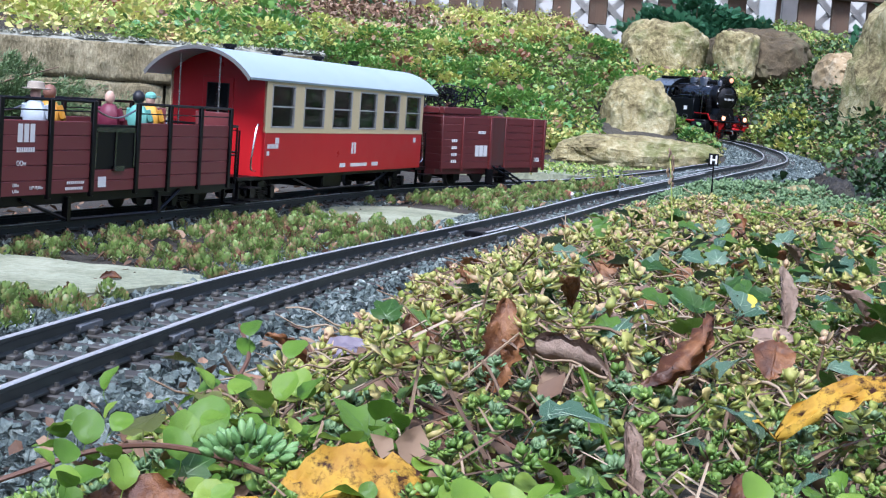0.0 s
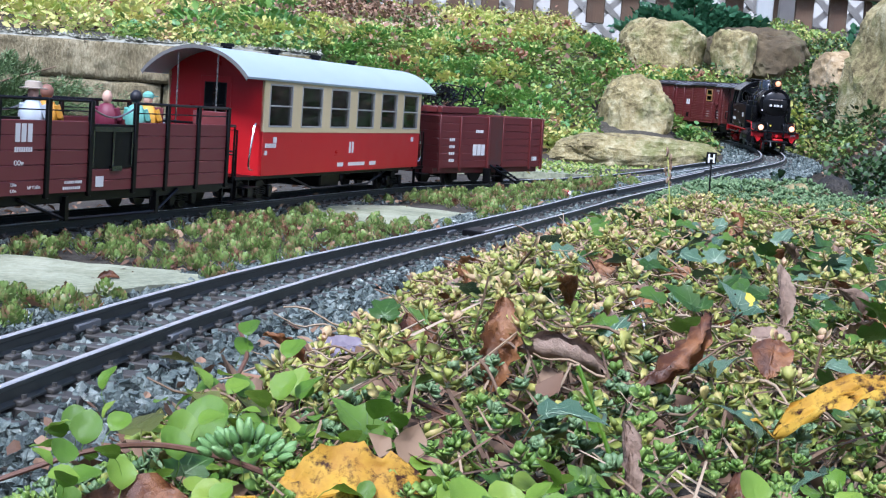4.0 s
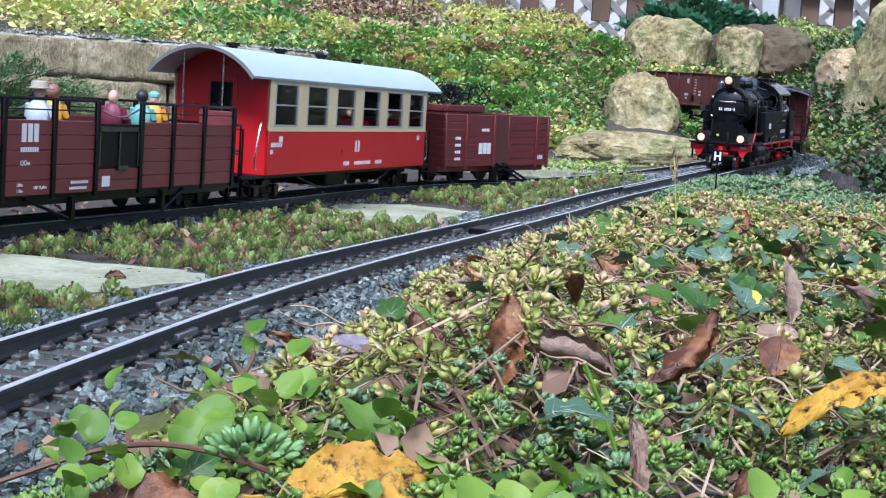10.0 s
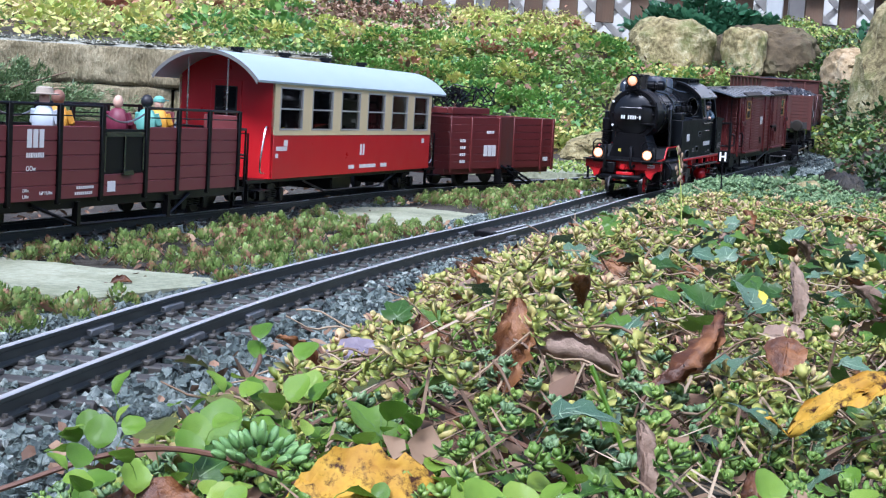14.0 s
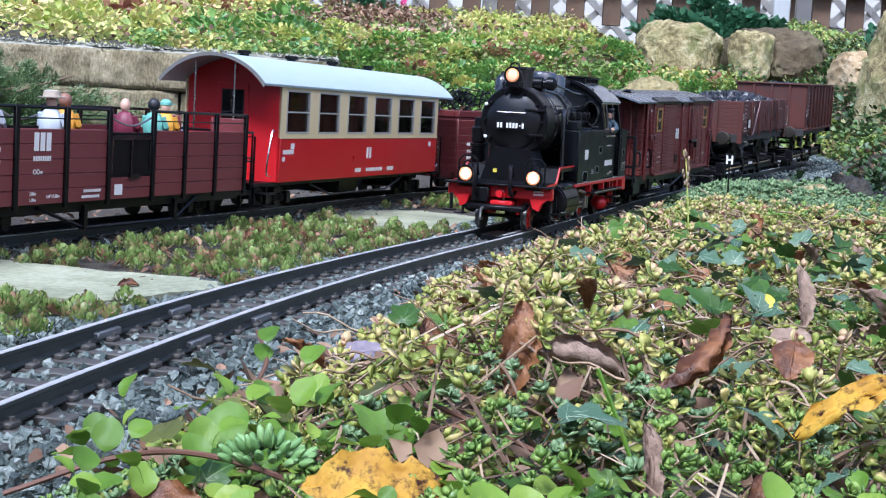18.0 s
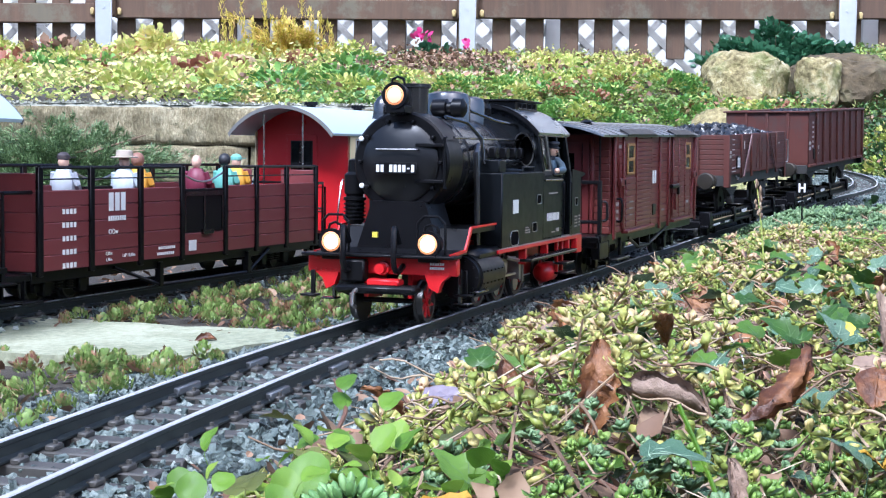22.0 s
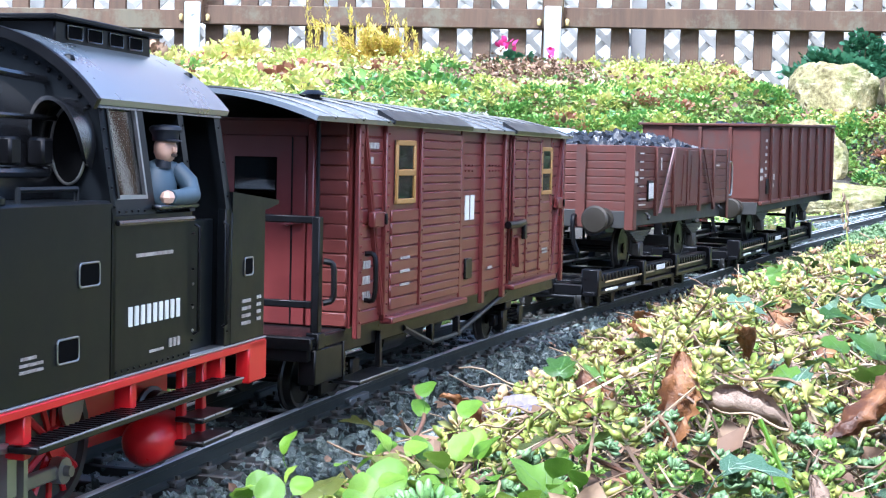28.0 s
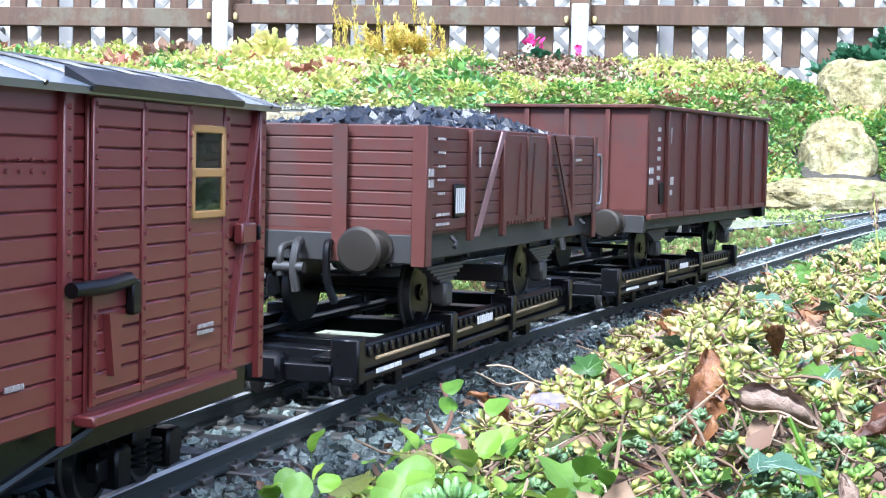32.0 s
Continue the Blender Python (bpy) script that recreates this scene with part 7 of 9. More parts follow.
STONE_V = [(-1, -0.8, -0.6), (1, -0.7, -0.65), (0.8, 0.9, -0.6), (-0.9, 0.8, -0.7), (-0.7, -0.9, 0.55), (0.75, -0.6, 0.7), (0.95, 0.75, 0.45), (-0.8, 0.6, 0.75)]
STONE_F = [(0, 3, 2), (0, 2, 1), (4, 5, 6), (4, 6, 7), (0, 1, 5), (0, 5, 4), (1, 2, 6), (1, 6, 5), (2, 3, 7), (2, 7, 6), (3, 0, 4), (3, 4, 7)]
# a spoon-shaped thick leaf along +x with a round end
SPOON_V = [(0, 0, 0), (0.34, 0.15, 0.05), (0.34, -0.15, 0.05), (0.66, 0.33, 0.13), (0.66, -0.33, 0.13), (0.90, 0.25, 0.17), (0.90, -0.25, 0.17), (1.02, 0, 0.17), (0.40, 0, -0.01), (0.76, 0, 0.05), (0.60, 0, -0.09)]
SPOON_F = [(0, 8, 1), (0, 2, 8), (1, 8, 9), (1, 9, 3), (2, 9, 8), (2, 4, 9), (3, 9, 5), (4, 6, 9), (5, 9, 7), (6, 7, 9), (0, 1, 10), (0, 10, 2), (1, 3, 10), (2, 10, 4), (3, 5, 10), (4, 10, 6), (5, 7, 10), (6, 10, 7)]
BLADE_V = [(0, 0.08, 0), (0, -0.08, 0), (0.5, -0.09, 0.1), (0.5, 0.09, 0.1), (1, 0, 0.05)]
BLADE_F = [(0, 1, 2), (0, 2, 3), (3, 2, 4)]


def stuff(ob, label, category):
    return tagged(ob, label, category, kind="stuff")


def along(line, n, s0, s1, spread, rng, inner=0.0):
    """Random places beside a track."""
    s = rng.uniform(s0, s1, n)
    i = np.clip((s / 0.01).astype(int), 1, len(line.p) - 2)
    t = line.p[i + 1] - line.p[i - 1]
    t /= np.linalg.norm(t, axis=1, keepdims=True)
    o = rng.uniform(inner, spread, n) * rng.choice([-1, 1], n)
    q = line.p[i] + np.stack([t[:, 1], -t[:, 0]], 1) * o[:, None]
    return q[:, 0], q[:, 1], line.z[i], o


rng = np.random.RandomState(7)
for line, s0, s1, n, wide, big in ((main, 0.3, 2.2, 36000, 0.098, 0.0028), (main, 2.1, 3.3, 13000, 0.10, 0.0033), (main, 3.1, 5.4, 11000, 0.10, 0.0038), (siding, 0.8, 3.5, 9000, 0.07, 0.003)):
    x, y, z, o = along(line, n, s0, s1, wide, rng)
    size = big * rng.uniform(0.55, 1.35, n)
    zz = z - 0.0150 + rng.uniform(-0.15, 1.0, n) ** 1.0 * np.where(np.abs(o) < 0.021, 0.0050, np.where(np.abs(o) < 0.030, 0.0030, 0.0062 * np.clip(1.7 - np.abs(o) / 0.065, 0.15, 1)))
    R = turns(*rng.uniform(0, 6.28, (3, n)))
    stuff(scatter("ballast", np.stack([x, y, zz], 1), R, size[:, None] * rng.uniform(0.45, 0.85, (n, 3)), STONE_V, STONE_F, STONES, 0.5), "grey-green crushed stone ballast under the track", "ballast")


# ---- tracks ----
def rail_part(line, off, parent, s0, s1):
    prof = [(-0.0032, -0.0085), (0.0032, -0.0085), (0.0032, -0.0076), (0.0007, -0.0066), (0.0007, -0.0026), (0.0016, -0.002), (0.0016, -0.0004), (0.0012, 0.0), (-0.0012, 0.0), (-0.0016, -0.0004), (-0.0016, -0.002), (-0.0007, -0.0026), (-0.0007, -0.0066), (-0.0032, -0.0076)]
    i0, i1 = int(s0 / 0.01), min(int(s1 / 0.01), len(line.p) - 1)
    V, F, k = [], [], len(prof)
    for i in range(i0, i1):
        a, b = line.p[max(i - 1, 0)], line.p[min(i + 1, len(line.p) - 1)]
        t = (b - a) / np.linalg.norm(b - a)
        nrm = np.array([t[1], -t[0]])
        for u, z in prof:
            q = line.p[i] + nrm * (off + u)
            V.append((q[0], q[1], line.z[i] + z))
        if i > i0:
            o = len(V) - k
            for j in range(k):
                F.append((o - k + j, o - k + (j + 1) % k, o + (j + 1) % k, o + j))
    F += [tuple(range(k)), tuple(range(len(V) - k, len(V)))[::-1]]
    me = bpy.data.meshes.new("rail")
    me.from_pydata(V, [], F)
    me.materials.append(RAIL), me.materials.append(RAIL_TOP)
    me.polygons.foreach_set("material_index", [1 if (n % k) in (6, 7, 8) and n < len(F) - 2 else 0 for n in range(len(F))])
    bm = bmesh.new()
    bm.from_mesh(me)
    bmesh.ops.recalc_face_normals(bm, faces=bm.faces)
    bm.to_mesh(me)
    bm.free()
    ob = new("rail", me)
    ob.parent = parent
    return ob


bm = bmesh.new()
bx(bm, -0.0055, 0.0055, -0.041, 0.041, -0.0165, -0.0090, 0.0007)
for s in (-1, 1):
    for q in (-1, 1):
        c = s * 0.0225 + q * 0.0052
        bx(bm, -0.0042, 0.0042, c - 0.0022, c + 0.0022, -0.0092, -0.0066, 0.0006)
        cyl(bm, (0, c + q * 0.0006, -0.0068), (0, c + q * 0.0006, -0.0050), 0.0011, None, 6)
SLEEPER = mesh_of("sleeper", bm, TIE)
for line, name, label, s0, s1 in ((main, "track_main", "dark rails on brown plastic sleepers in ballast", 0.05, 6.3), (siding, "track_siding", "dark siding rails beside the main line", 0.3, 3.72)):
    tr = tagged(new(name), label, "railway track", kind="structure")
    for off in (-0.0241, 0.0241):
        rail_part(line, off, tr, s0, min(s1, line.length))
    s = s0 + 0.01
    while s < min(s1, line.length) - 0.02:
        ob = new("sleeper", SLEEPER)
        ob.parent = tr
        ob.matrix_basis = line.seat(s - 0.01, s + 0.01)
        s += 0.0272
    if line is main:
        join = mesh_of("rail_joiner", made((bx, -0.013, 0.013, -0.0036, 0.0036, -0.0080, -0.0042, 0.0006)), surface("dull_joiner_steel", [(0.11, 0.12, 0.125), (0.20, 0.21, 0.215)], 0.4, 0.4, grain=90, bump=0.1, dist=0.0002))
        for s in (main.nearest(-0.15, 0.714), main.nearest(-0.13, 0.80), main.nearest(0.03, 1.385)):
            for off in (-0.0241, 0.0241):
                ob = new("rail_joiner", join)
                ob.parent = tr
                ob.matrix_basis = line.seat(s - 0.01, s + 0.01) @ pose(0, off, 0)
        # inner rails and blades of the turnout
        for a, b, o0, o1 in ((2.45, 2.95, 0.016, 0.020), (1.75, 1.86, -0.016, -0.016)):
            rail_part(line, -o0, tr, a, b)
        part("point_plate", made((bx, -0.022, 0.022, -0.017, 0.017, -0.014, -0.004, 0.001)), BLACK, tr, "flat black plate between the rails", line.seat(main.nearest(0.045, 1.43) - 0.01, main.nearest(0.045, 1.43) + 0.01))
        part("orange_clip", made((bx, -0.012, 0.012, -0.009, 0.009, -0.010, -0.004, 0.001)), paint("orange_plastic", (0.45, 0.20, 0.05)), tr, "small orange clip", line.seat(main.nearest(0.28, 2.24) - 0.01, main.nearest(0.28, 2.24) + 0.01) @ pose(0, 0.06, 0))


# ---- concrete, wall, boulders ----
def blot(name, pts, z0, z1, mat, label, seed, category="paving"):
    """A low slab with a wavering outline."""
    r = random.Random(seed)
    bm = bmesh.new()
    top, bot = [], []
    n = len(pts)
    for i in range(n):
        a, b = Vector(pts[i]), Vector(pts[(i + 1) % n])
        for k in range(5):
            q = a.lerp(b, k / 5) + Vector((r.uniform(-0.006, 0.006), r.uniform(-0.006, 0.006)))
            top.append(bm.verts.new((q.x, q.y, z1(q.x, q.y) if callable(z1) else z1)))
            bot.append(bm.verts.new((q.x + r.uniform(-0.003, 0.003), q.y + r.uniform(-0.003, 0.003), z0)))
    bm.faces.new(top)
    for i in range(len(top)):
        j = (i + 1) % len(top)
        bm.faces.new((bot[i], bot[j], top[j], top[i]))
    ob = part(name, bm, mat, None)
    return tagged(ob, label, category, kind="structure")


blot("concrete_patch", [(-0.34, 0.84), (-0.20, 0.83), (-0.155, 0.93), (-0.168, 0.975), (-0.25, 0.985), (-0.36, 1.02)], -0.03, -0.0060, CONCRETE, "pale mossy concrete between the tracks", 1)
blot("concrete_patch", [(-0.155, 1.50), (-0.03, 1.49), (0.045, 1.62), (0.03, 1.72), (-0.03, 1.82), (-0.12, 1.72)], -0.03, -0.0050, CONCRETE, "pale mossy concrete between the tracks", 2)
blot("concrete_patch", [(-0.02, 2.55), (0.2, 2.50), (0.33, 2.68), (0.46, 2.84), (0.50, 3.05), (0.3, 3.12), (-0.1, 3.1)], -0.03, 0.022, CONCRETE, "moss-green concrete bench behind the siding", 3)


def boulder(name, label, c, size, seed, mat, sharp=0.35, turn=0.0):
    bm = bmesh.new()
    bmesh.ops.create_icosphere(bm, subdivisions=5, radius=1)
    off = Vector((seed * 7.3, seed * 3.1, seed * 1.7))
    for v in bm.verts:
        p = v.co.normalized()
        cell = noise.voronoi(p * 1.15 + off)[0][0]
        k = 1 + sharp * (noise.noise(p * 1.1 + off) * 0.55 + (cell - 0.35) * 0.5) + 0.09 * noise.noise(p * 4 + off) + 0.05 * noise.noise(p * 10 + off) + 0.028 * noise.noise(p * 26 + off)
        q = Vector(tuple(math.copysign(abs(a) ** 0.78, a) for a in p)) * k
        v.co = Vector((q.x * size[0], q.y * size[1], q.z * size[2]))
    for f in bm.faces:
        f.smooth = True
    ob = part(name, bm, mat, None, "", pose(*c, 0, 0, turn))
    return tagged(ob, label, "rock")


boulder("boulder", "mossy pale boulder beside the track", (0.440, 3.55, 0.125), (0.082, 0.10, 0.100), 2, ROCK_PALE)
boulder("stone_slab", "long flat pale sandstone slab", (0.412, 3.22, 0.045), (0.172, 0.08, 0.044), 5, ROCK_PALE, 0.3, -4)
boulder("boulder", "broad pale boulder on the bank", (0.695, 5.05, 0.345), (0.145, 0.15, 0.128), 7, ROCK_PALE, 0.3)
boulder("boulder", "dark weathered boulder with pale edge", (1.035, 5.1, 0.362), (0.150, 0.18, 0.118), 11, ROCK_DARK, 0.35, 20)
boulder("boulder", "pale slanting boulder against a dark one", (0.925, 4.93, 0.366), (0.058, 0.07, 0.092), 12, ROCK_PALE, 0.35, 30)
boulder("boulder", "rounded tan boulder on the bank", (1.18, 4.5, 0.30), (0.082, 0.11, 0.078), 13, ROCK_TAN, 0.25)
boulder("boulder", "large pale boulder leaning by the curve", (1.185, 3.62, 0.20), (0.21, 0.2, 0.25), 17, ROCK_PALE, 0.35, 10)
boulder("flat_stone", "flat lichen-grey edging stone", (0.4311, 1.80, 0.028), (0.0235, 0.03, 0.0275), 19, ROCK_PALE, 0.3)
boulder("mossy_stone", "low mossy brown stone in the sedum", (0.440, 2.05, 0.036), (0.026, 0.03, 0.015), 21, ROCK_MOSS, 0.3)
boulder("brown_stone", "flat brown stone under trailing stems", (0.425, 1.74, 0.002), (0.020, 0.025, 0.010), 22, ROCK_MOSS, 0.3)
boulder("dark_stone", "wet stone in the hollow, shade in its colour", (0.4925, 1.87, 0.020), (0.024, 0.035, 0.046), 23, ROCK_WET_SHADE, 0.3)
boulder("dark_stone", "wet stone leaning in the hollow, shade in its colour", (0.70, 2.46, -0.03), (0.05, 0.08, 0.055), 24, ROCK_WET_SHADE, 0.3)
boulder("bank_stone", "small tan stone on the bank", (-1.06, 5.2, 0.42), (0.06, 0.05, 0.045), 29, ROCK_TAN, 0.3)

wall_ob = tagged(new("wall_sandstone"), "low retaining wall of rough sandstone blocks", "garden wall", kind="structure")
rr = random.Random(4)
for z0, z1, starts in ((-0.03, 0.046, (-2.2, -1.75, -1.2, -0.72, -0.28)), (0.048, 0.128, (-2.2, -1.6, -1.02, -0.60, -0.28)), (0.130, 0.214, (-2.2, -1.15, -0.28))):
    for a, b in zip(starts, starts[1:]):
        bm = bmesh.new()
        nx, nz = max(6, int((b - a) / 0.008)), 14
        faces = []
        for (u0, u1, w0, w1, fix) in ((a + 0.003, b - 0.003, z0, z1, "f"), (a + 0.003, b - 0.003, 0, 1, "t")):
            gridv = []
            for i in range(nx + 1):
                col = []
                for j in range(nz + 1):
                    x = u0 + (u1 - u0) * i / nx
                    e = 0.010 * max(0, 1 - 4 * min(i, nx - i) / nx * 2) ** 2
                    if fix == "f":
                        z = w0 + (w1 - w0) * j / nz
                        yy = 3.05 + e + 0.008 * max(0, 1 - min(j, nz - j) / 1.5) ** 2 + (0.003 * max(0, j - nz + 1.6) if z1 > 0.2 else 0) + 0.010 * noise.noise(Vector((x * 26, z * 12, z0 * 50))) + 0.006 * noise.noise(Vector((x * 110, z * 45, 3)))
                        col.append(bm.verts.new((x, yy, z)))
                    else:
                        y = 3.058 + 0.13 * j / nz
                        col.append(bm.verts.new((x, y, z1 + 0.004 * noise.noise(Vector((x * 15, y * 20, 1))) + 0.002 * noise.noise(Vector((x * 70, y * 70, 2))))))
                gridv.append(col)
            for i in range(nx):
                for j in range(nz):
                    f = bm.faces.new((gridv[i][j], gridv[i + 1][j], gridv[i + 1][j + 1], gridv[i][j + 1]))
                    f.smooth = True
                    # top row of the front is coloured pale to imitate a lit edge
                    f.material_index = 1 if z1 > 0.2 and (fix == "t" or j >= nz - 1) else 0
        bx(bm, a + 0.006, b - 0.006, 3.066, 3.19, z0, z1 - 0.006)
        part("sandstone_block", bm, [SANDSTONE, MOSS_LIT_TOP], wall_ob)

# ---- fence, lattice and the pale house wall beyond ----
fence = thing("picket_fence", "brown stained wooden picket fence with one rail", "fence")
board = mesh_of("fence_board", made((bx, -0.043, 0.043, -0.011, 0.011, 0, 1.15, 0.003)), FENCE)
for i in range(60):
    x = -4.9 + i * 0.163
    ob = new("fence_board", board)
    ob.parent = fence
    ob.matrix_basis = pose(x + rr.uniform(-0.006, 0.006), 7.0 + rr.uniform(-0.003, 0.003), 0.575 + rr.uniform(-0.012, 0.006), 0, rr.uniform(-0.5, 0.5), 0)
for x0, x1, z in ((-4.9, -2.09, 0.728), (-2.01, -0.37, 0.752), (-0.285, 1.38, 0.762), (1.46, 4.9, 0.77)):
    part("fence_rail", made((bx, x0, x1, 6.935, 6.985, z, z + 0.092, 0.004)), FENCE, fence)
for x in (-2.05, -0.326, 1.42, 3.1):
    post = part("fence_post", made((bx, x - 0.048, x + 0.048, 6.90, 6.99, 0.76, 1.7, 0.004)), FENCE, fence)
    part("post_shoe", made((bx, x - 0.040, x + 0.040, 6.888, 6.90, 0.50, 0.855, 0.012), (cyl, (x, 6.884, 0.80), (x, 6.89, 0.80), 0.009, None, 8)), ZINC, post, "galvanised steel post shoe")
    for s in (-1, 1):
        part("rail_bracket", made((bx, x + s * 0.055, x + s * 0.075, 6.92, 6.935, 0.765, 0.80, 0.006)), paint("yellow_bracket", (0.5, 0.38, 0.16)), post)
lattice = thing("lattice_panel", "grey diagonal wooden lattice behind the fence", "trellis")
strip = mesh_of("lattice_strip", made((bx, -0.016, 0.016, -0.004, 0.004, -0.75, 0.75, 0.001)), LATTICE)
for i in range(72):
    for s in (-1, 1):
        ob = new("lattice_strip", strip)
        ob.parent = lattice
        ob.matrix_basis = pose(-4.7 + i * 0.13, 7.5 + s * 0.006, 0.95, 0, 45 * s, 0)
lat_post = mesh_of("lattice_post", made((bx, -0.04, 0.04, -0.03, 0.03, 0.45, 1.75, 0.004)), surface("pale_post", [(0.44, 0.43, 0.40), (0.58, 0.57, 0.54)], 0.8, grain=30, bump=0.2, dist=0.002))
for i in range(13):
    ob = new("lattice_post", lat_post)
    ob.parent = lattice
    ob.matrix_basis = pose(-4.6 + i * 0.78, 7.45, 0)
house = thing("house", "pale rendered house wall beyond the fence", "house")
part("wall", made((bx, -9, 9, 13.0, 13.3, -0.5, 5.5)), HOUSE, house)
part("roof", made((prism, [(12.6, 5.4), (16.0, 8.0), (16.0, 7.7), (12.6, 5.2)], "x", -9.4, 9.4)), surface("roof_tiles", [(0.12, 0.05, 0.035), (0.2, 0.09, 0.06)], 0.8, grain=20, bump=0.4, dist=0.02), house)


# ---- plants ----
FALLEN = [(0.039, 0.159, 0.020, 0.50), (0.167, 0.177, 0.024, 0.50), (0.088, 0.184, 0.024, 0.51), (0.113, 0.109, 0.014, 0.88), (0.271, 0.209, 0.036, 0.44), (0.234, 0.178, 0.013, 0.55), (0.236, 0.132, 0.016, 0.73), (-0.064, 0.255, 0.050, 0.335), (0.211, 0.140, 0.008, 0.72)]


def before_fallen(x, y, z):
    """Whether a place stands between the path's side and one of the large fallen leaves."""
    hit = np.zeros(np.shape(x), bool)
    for u, v, r, far_y in FALLEN:
        hit |= (np.hypot(x / y - u, (0.118 - z) / y - v) < r) & (y < far_y + 0.012)
    return hit


def sprigs(name, x, y, z, size, per, mat, label, seed, lift=(0.25, 1.1), category="groundcover", stem=True, stem_mat=None, lean=0.9, V=LEAF_V, F=LEAF_F):
    """Leafy shoots: whorls of small fleshy leaves at the tips of thin bent stems."""
    r = np.random.RandomState(seed)
    k = ~before_fallen(x, y, z)
    x, y, z, size = x[k], y[k], z[k], size[k]
    n = len(x)
    yaw, tilt = r.uniform(0, 6.28, n), r.uniform(0, lean, n)
    T = turns(tilt * 0, tilt, yaw)
    tip = np.stack([x, y, z], 1)
    P, R, S = [], [], []
    for k in range(per):
        a = 2 * math.pi * k * 0.382 * 1.0 + r.uniform(-0.4, 0.4, n)
        layer = k / per
        el = -(lift[0] + (lift[1] - lift[0]) * layer) + r.uniform(-0.2, 0.2, n)
        R.append(T @ turns(a * 0, el, a))
        S.append(size * (1.05 - 0.5 * layer) * r.uniform(0.75, 1.2, n))
        P.append(tip + np.einsum("nij,j->ni", T, np.array([0, 0, 1.0])) * (size * 0.35 * layer)[:, None])
    ob = stuff(scatter(name, np.concatenate(P), np.concatenate(R), np.concatenate(S), V, F, mat, 0.12, True, seed), label, category)
    if stem:
        L = size * r.uniform(1.6, 4.5, n)
        d = np.stack([r.uniform(-1, 1, n), r.uniform(-1, 1, n), r.uniform(-1.1, -0.15, n)], 1)
        d /= np.linalg.norm(d, axis=1, keepdims=True)
        V = np.zeros((n, 6, 3))
        base = tip + d * L[:, None]
        w = (size * 0.085)[:, None]
        for j in range(3):
            o = np.array([math.cos(j * 2.09), math.sin(j * 2.09), 0.3 * math.sin(j * 2.09)])
            V[:, j], V[:, j + 3] = tip + o * w, base + o * w * 1.3
        F = np.array([(0, 1, 4, 3), (1, 2, 5, 4), (2, 0, 3, 5)])
        me = bpy.data.meshes.new(name + "_stem")
        me.from_pydata(V.reshape(-1, 3).tolist(), [], (F[None] + (np.arange(n) * 6)[:, None, None]).reshape(-1, 4).tolist())
        me.materials.append(stem_mat or SEDUM_STEM)
        stuff(new(name + "_stems", me), "thin brown trailing stems among " + category, "stems")
    return ob


def shoulder_places(n, seed, y0, y1, gap=0.072, jitter=1.0):
    """Places on the planted shoulder, on the camera's side of the main line."""
    r = np.random.RandomState(seed)
    y = y0 + (y1 - y0) * r.uniform(0, 1, n * 3) ** 0.75
    x = r.uniform(-0.16, 0.80, n * 3)
    d, z, s = nearest_line(x, y, _mp, _mz)
    edge = np.interp(y, [0.45, 0.62, 0.86, 1.02, 1.2, 1.5], [0.075, 0.098, 0.094, 0.070, 0.056, 0.050]) + (gap - 0.072) + 0.012 * waves(x, y, 25, 2)
    lim = 0.36 * y + 0.05
    back = 2.06 - 0.95 * np.clip(x - 0.28, 0, 1)
    ok = (s > 0) & (d > edge) & (x < lim) & (x > -0.36 * y - 0.03) & (y < back)
    x, y, d = x[ok][:n], y[ok][:n], d[ok][:n]
    return x, y, d, ground_z(x, y)


def mat_height(x, y, d):
    return 0.003 + 0.030 * soft(d, 0.075, 0.20) * (0.74 + 0.62 * waves(x, y, 26, 4)) * (1 - 0.35 * soft(y, 1.2, 2.0))


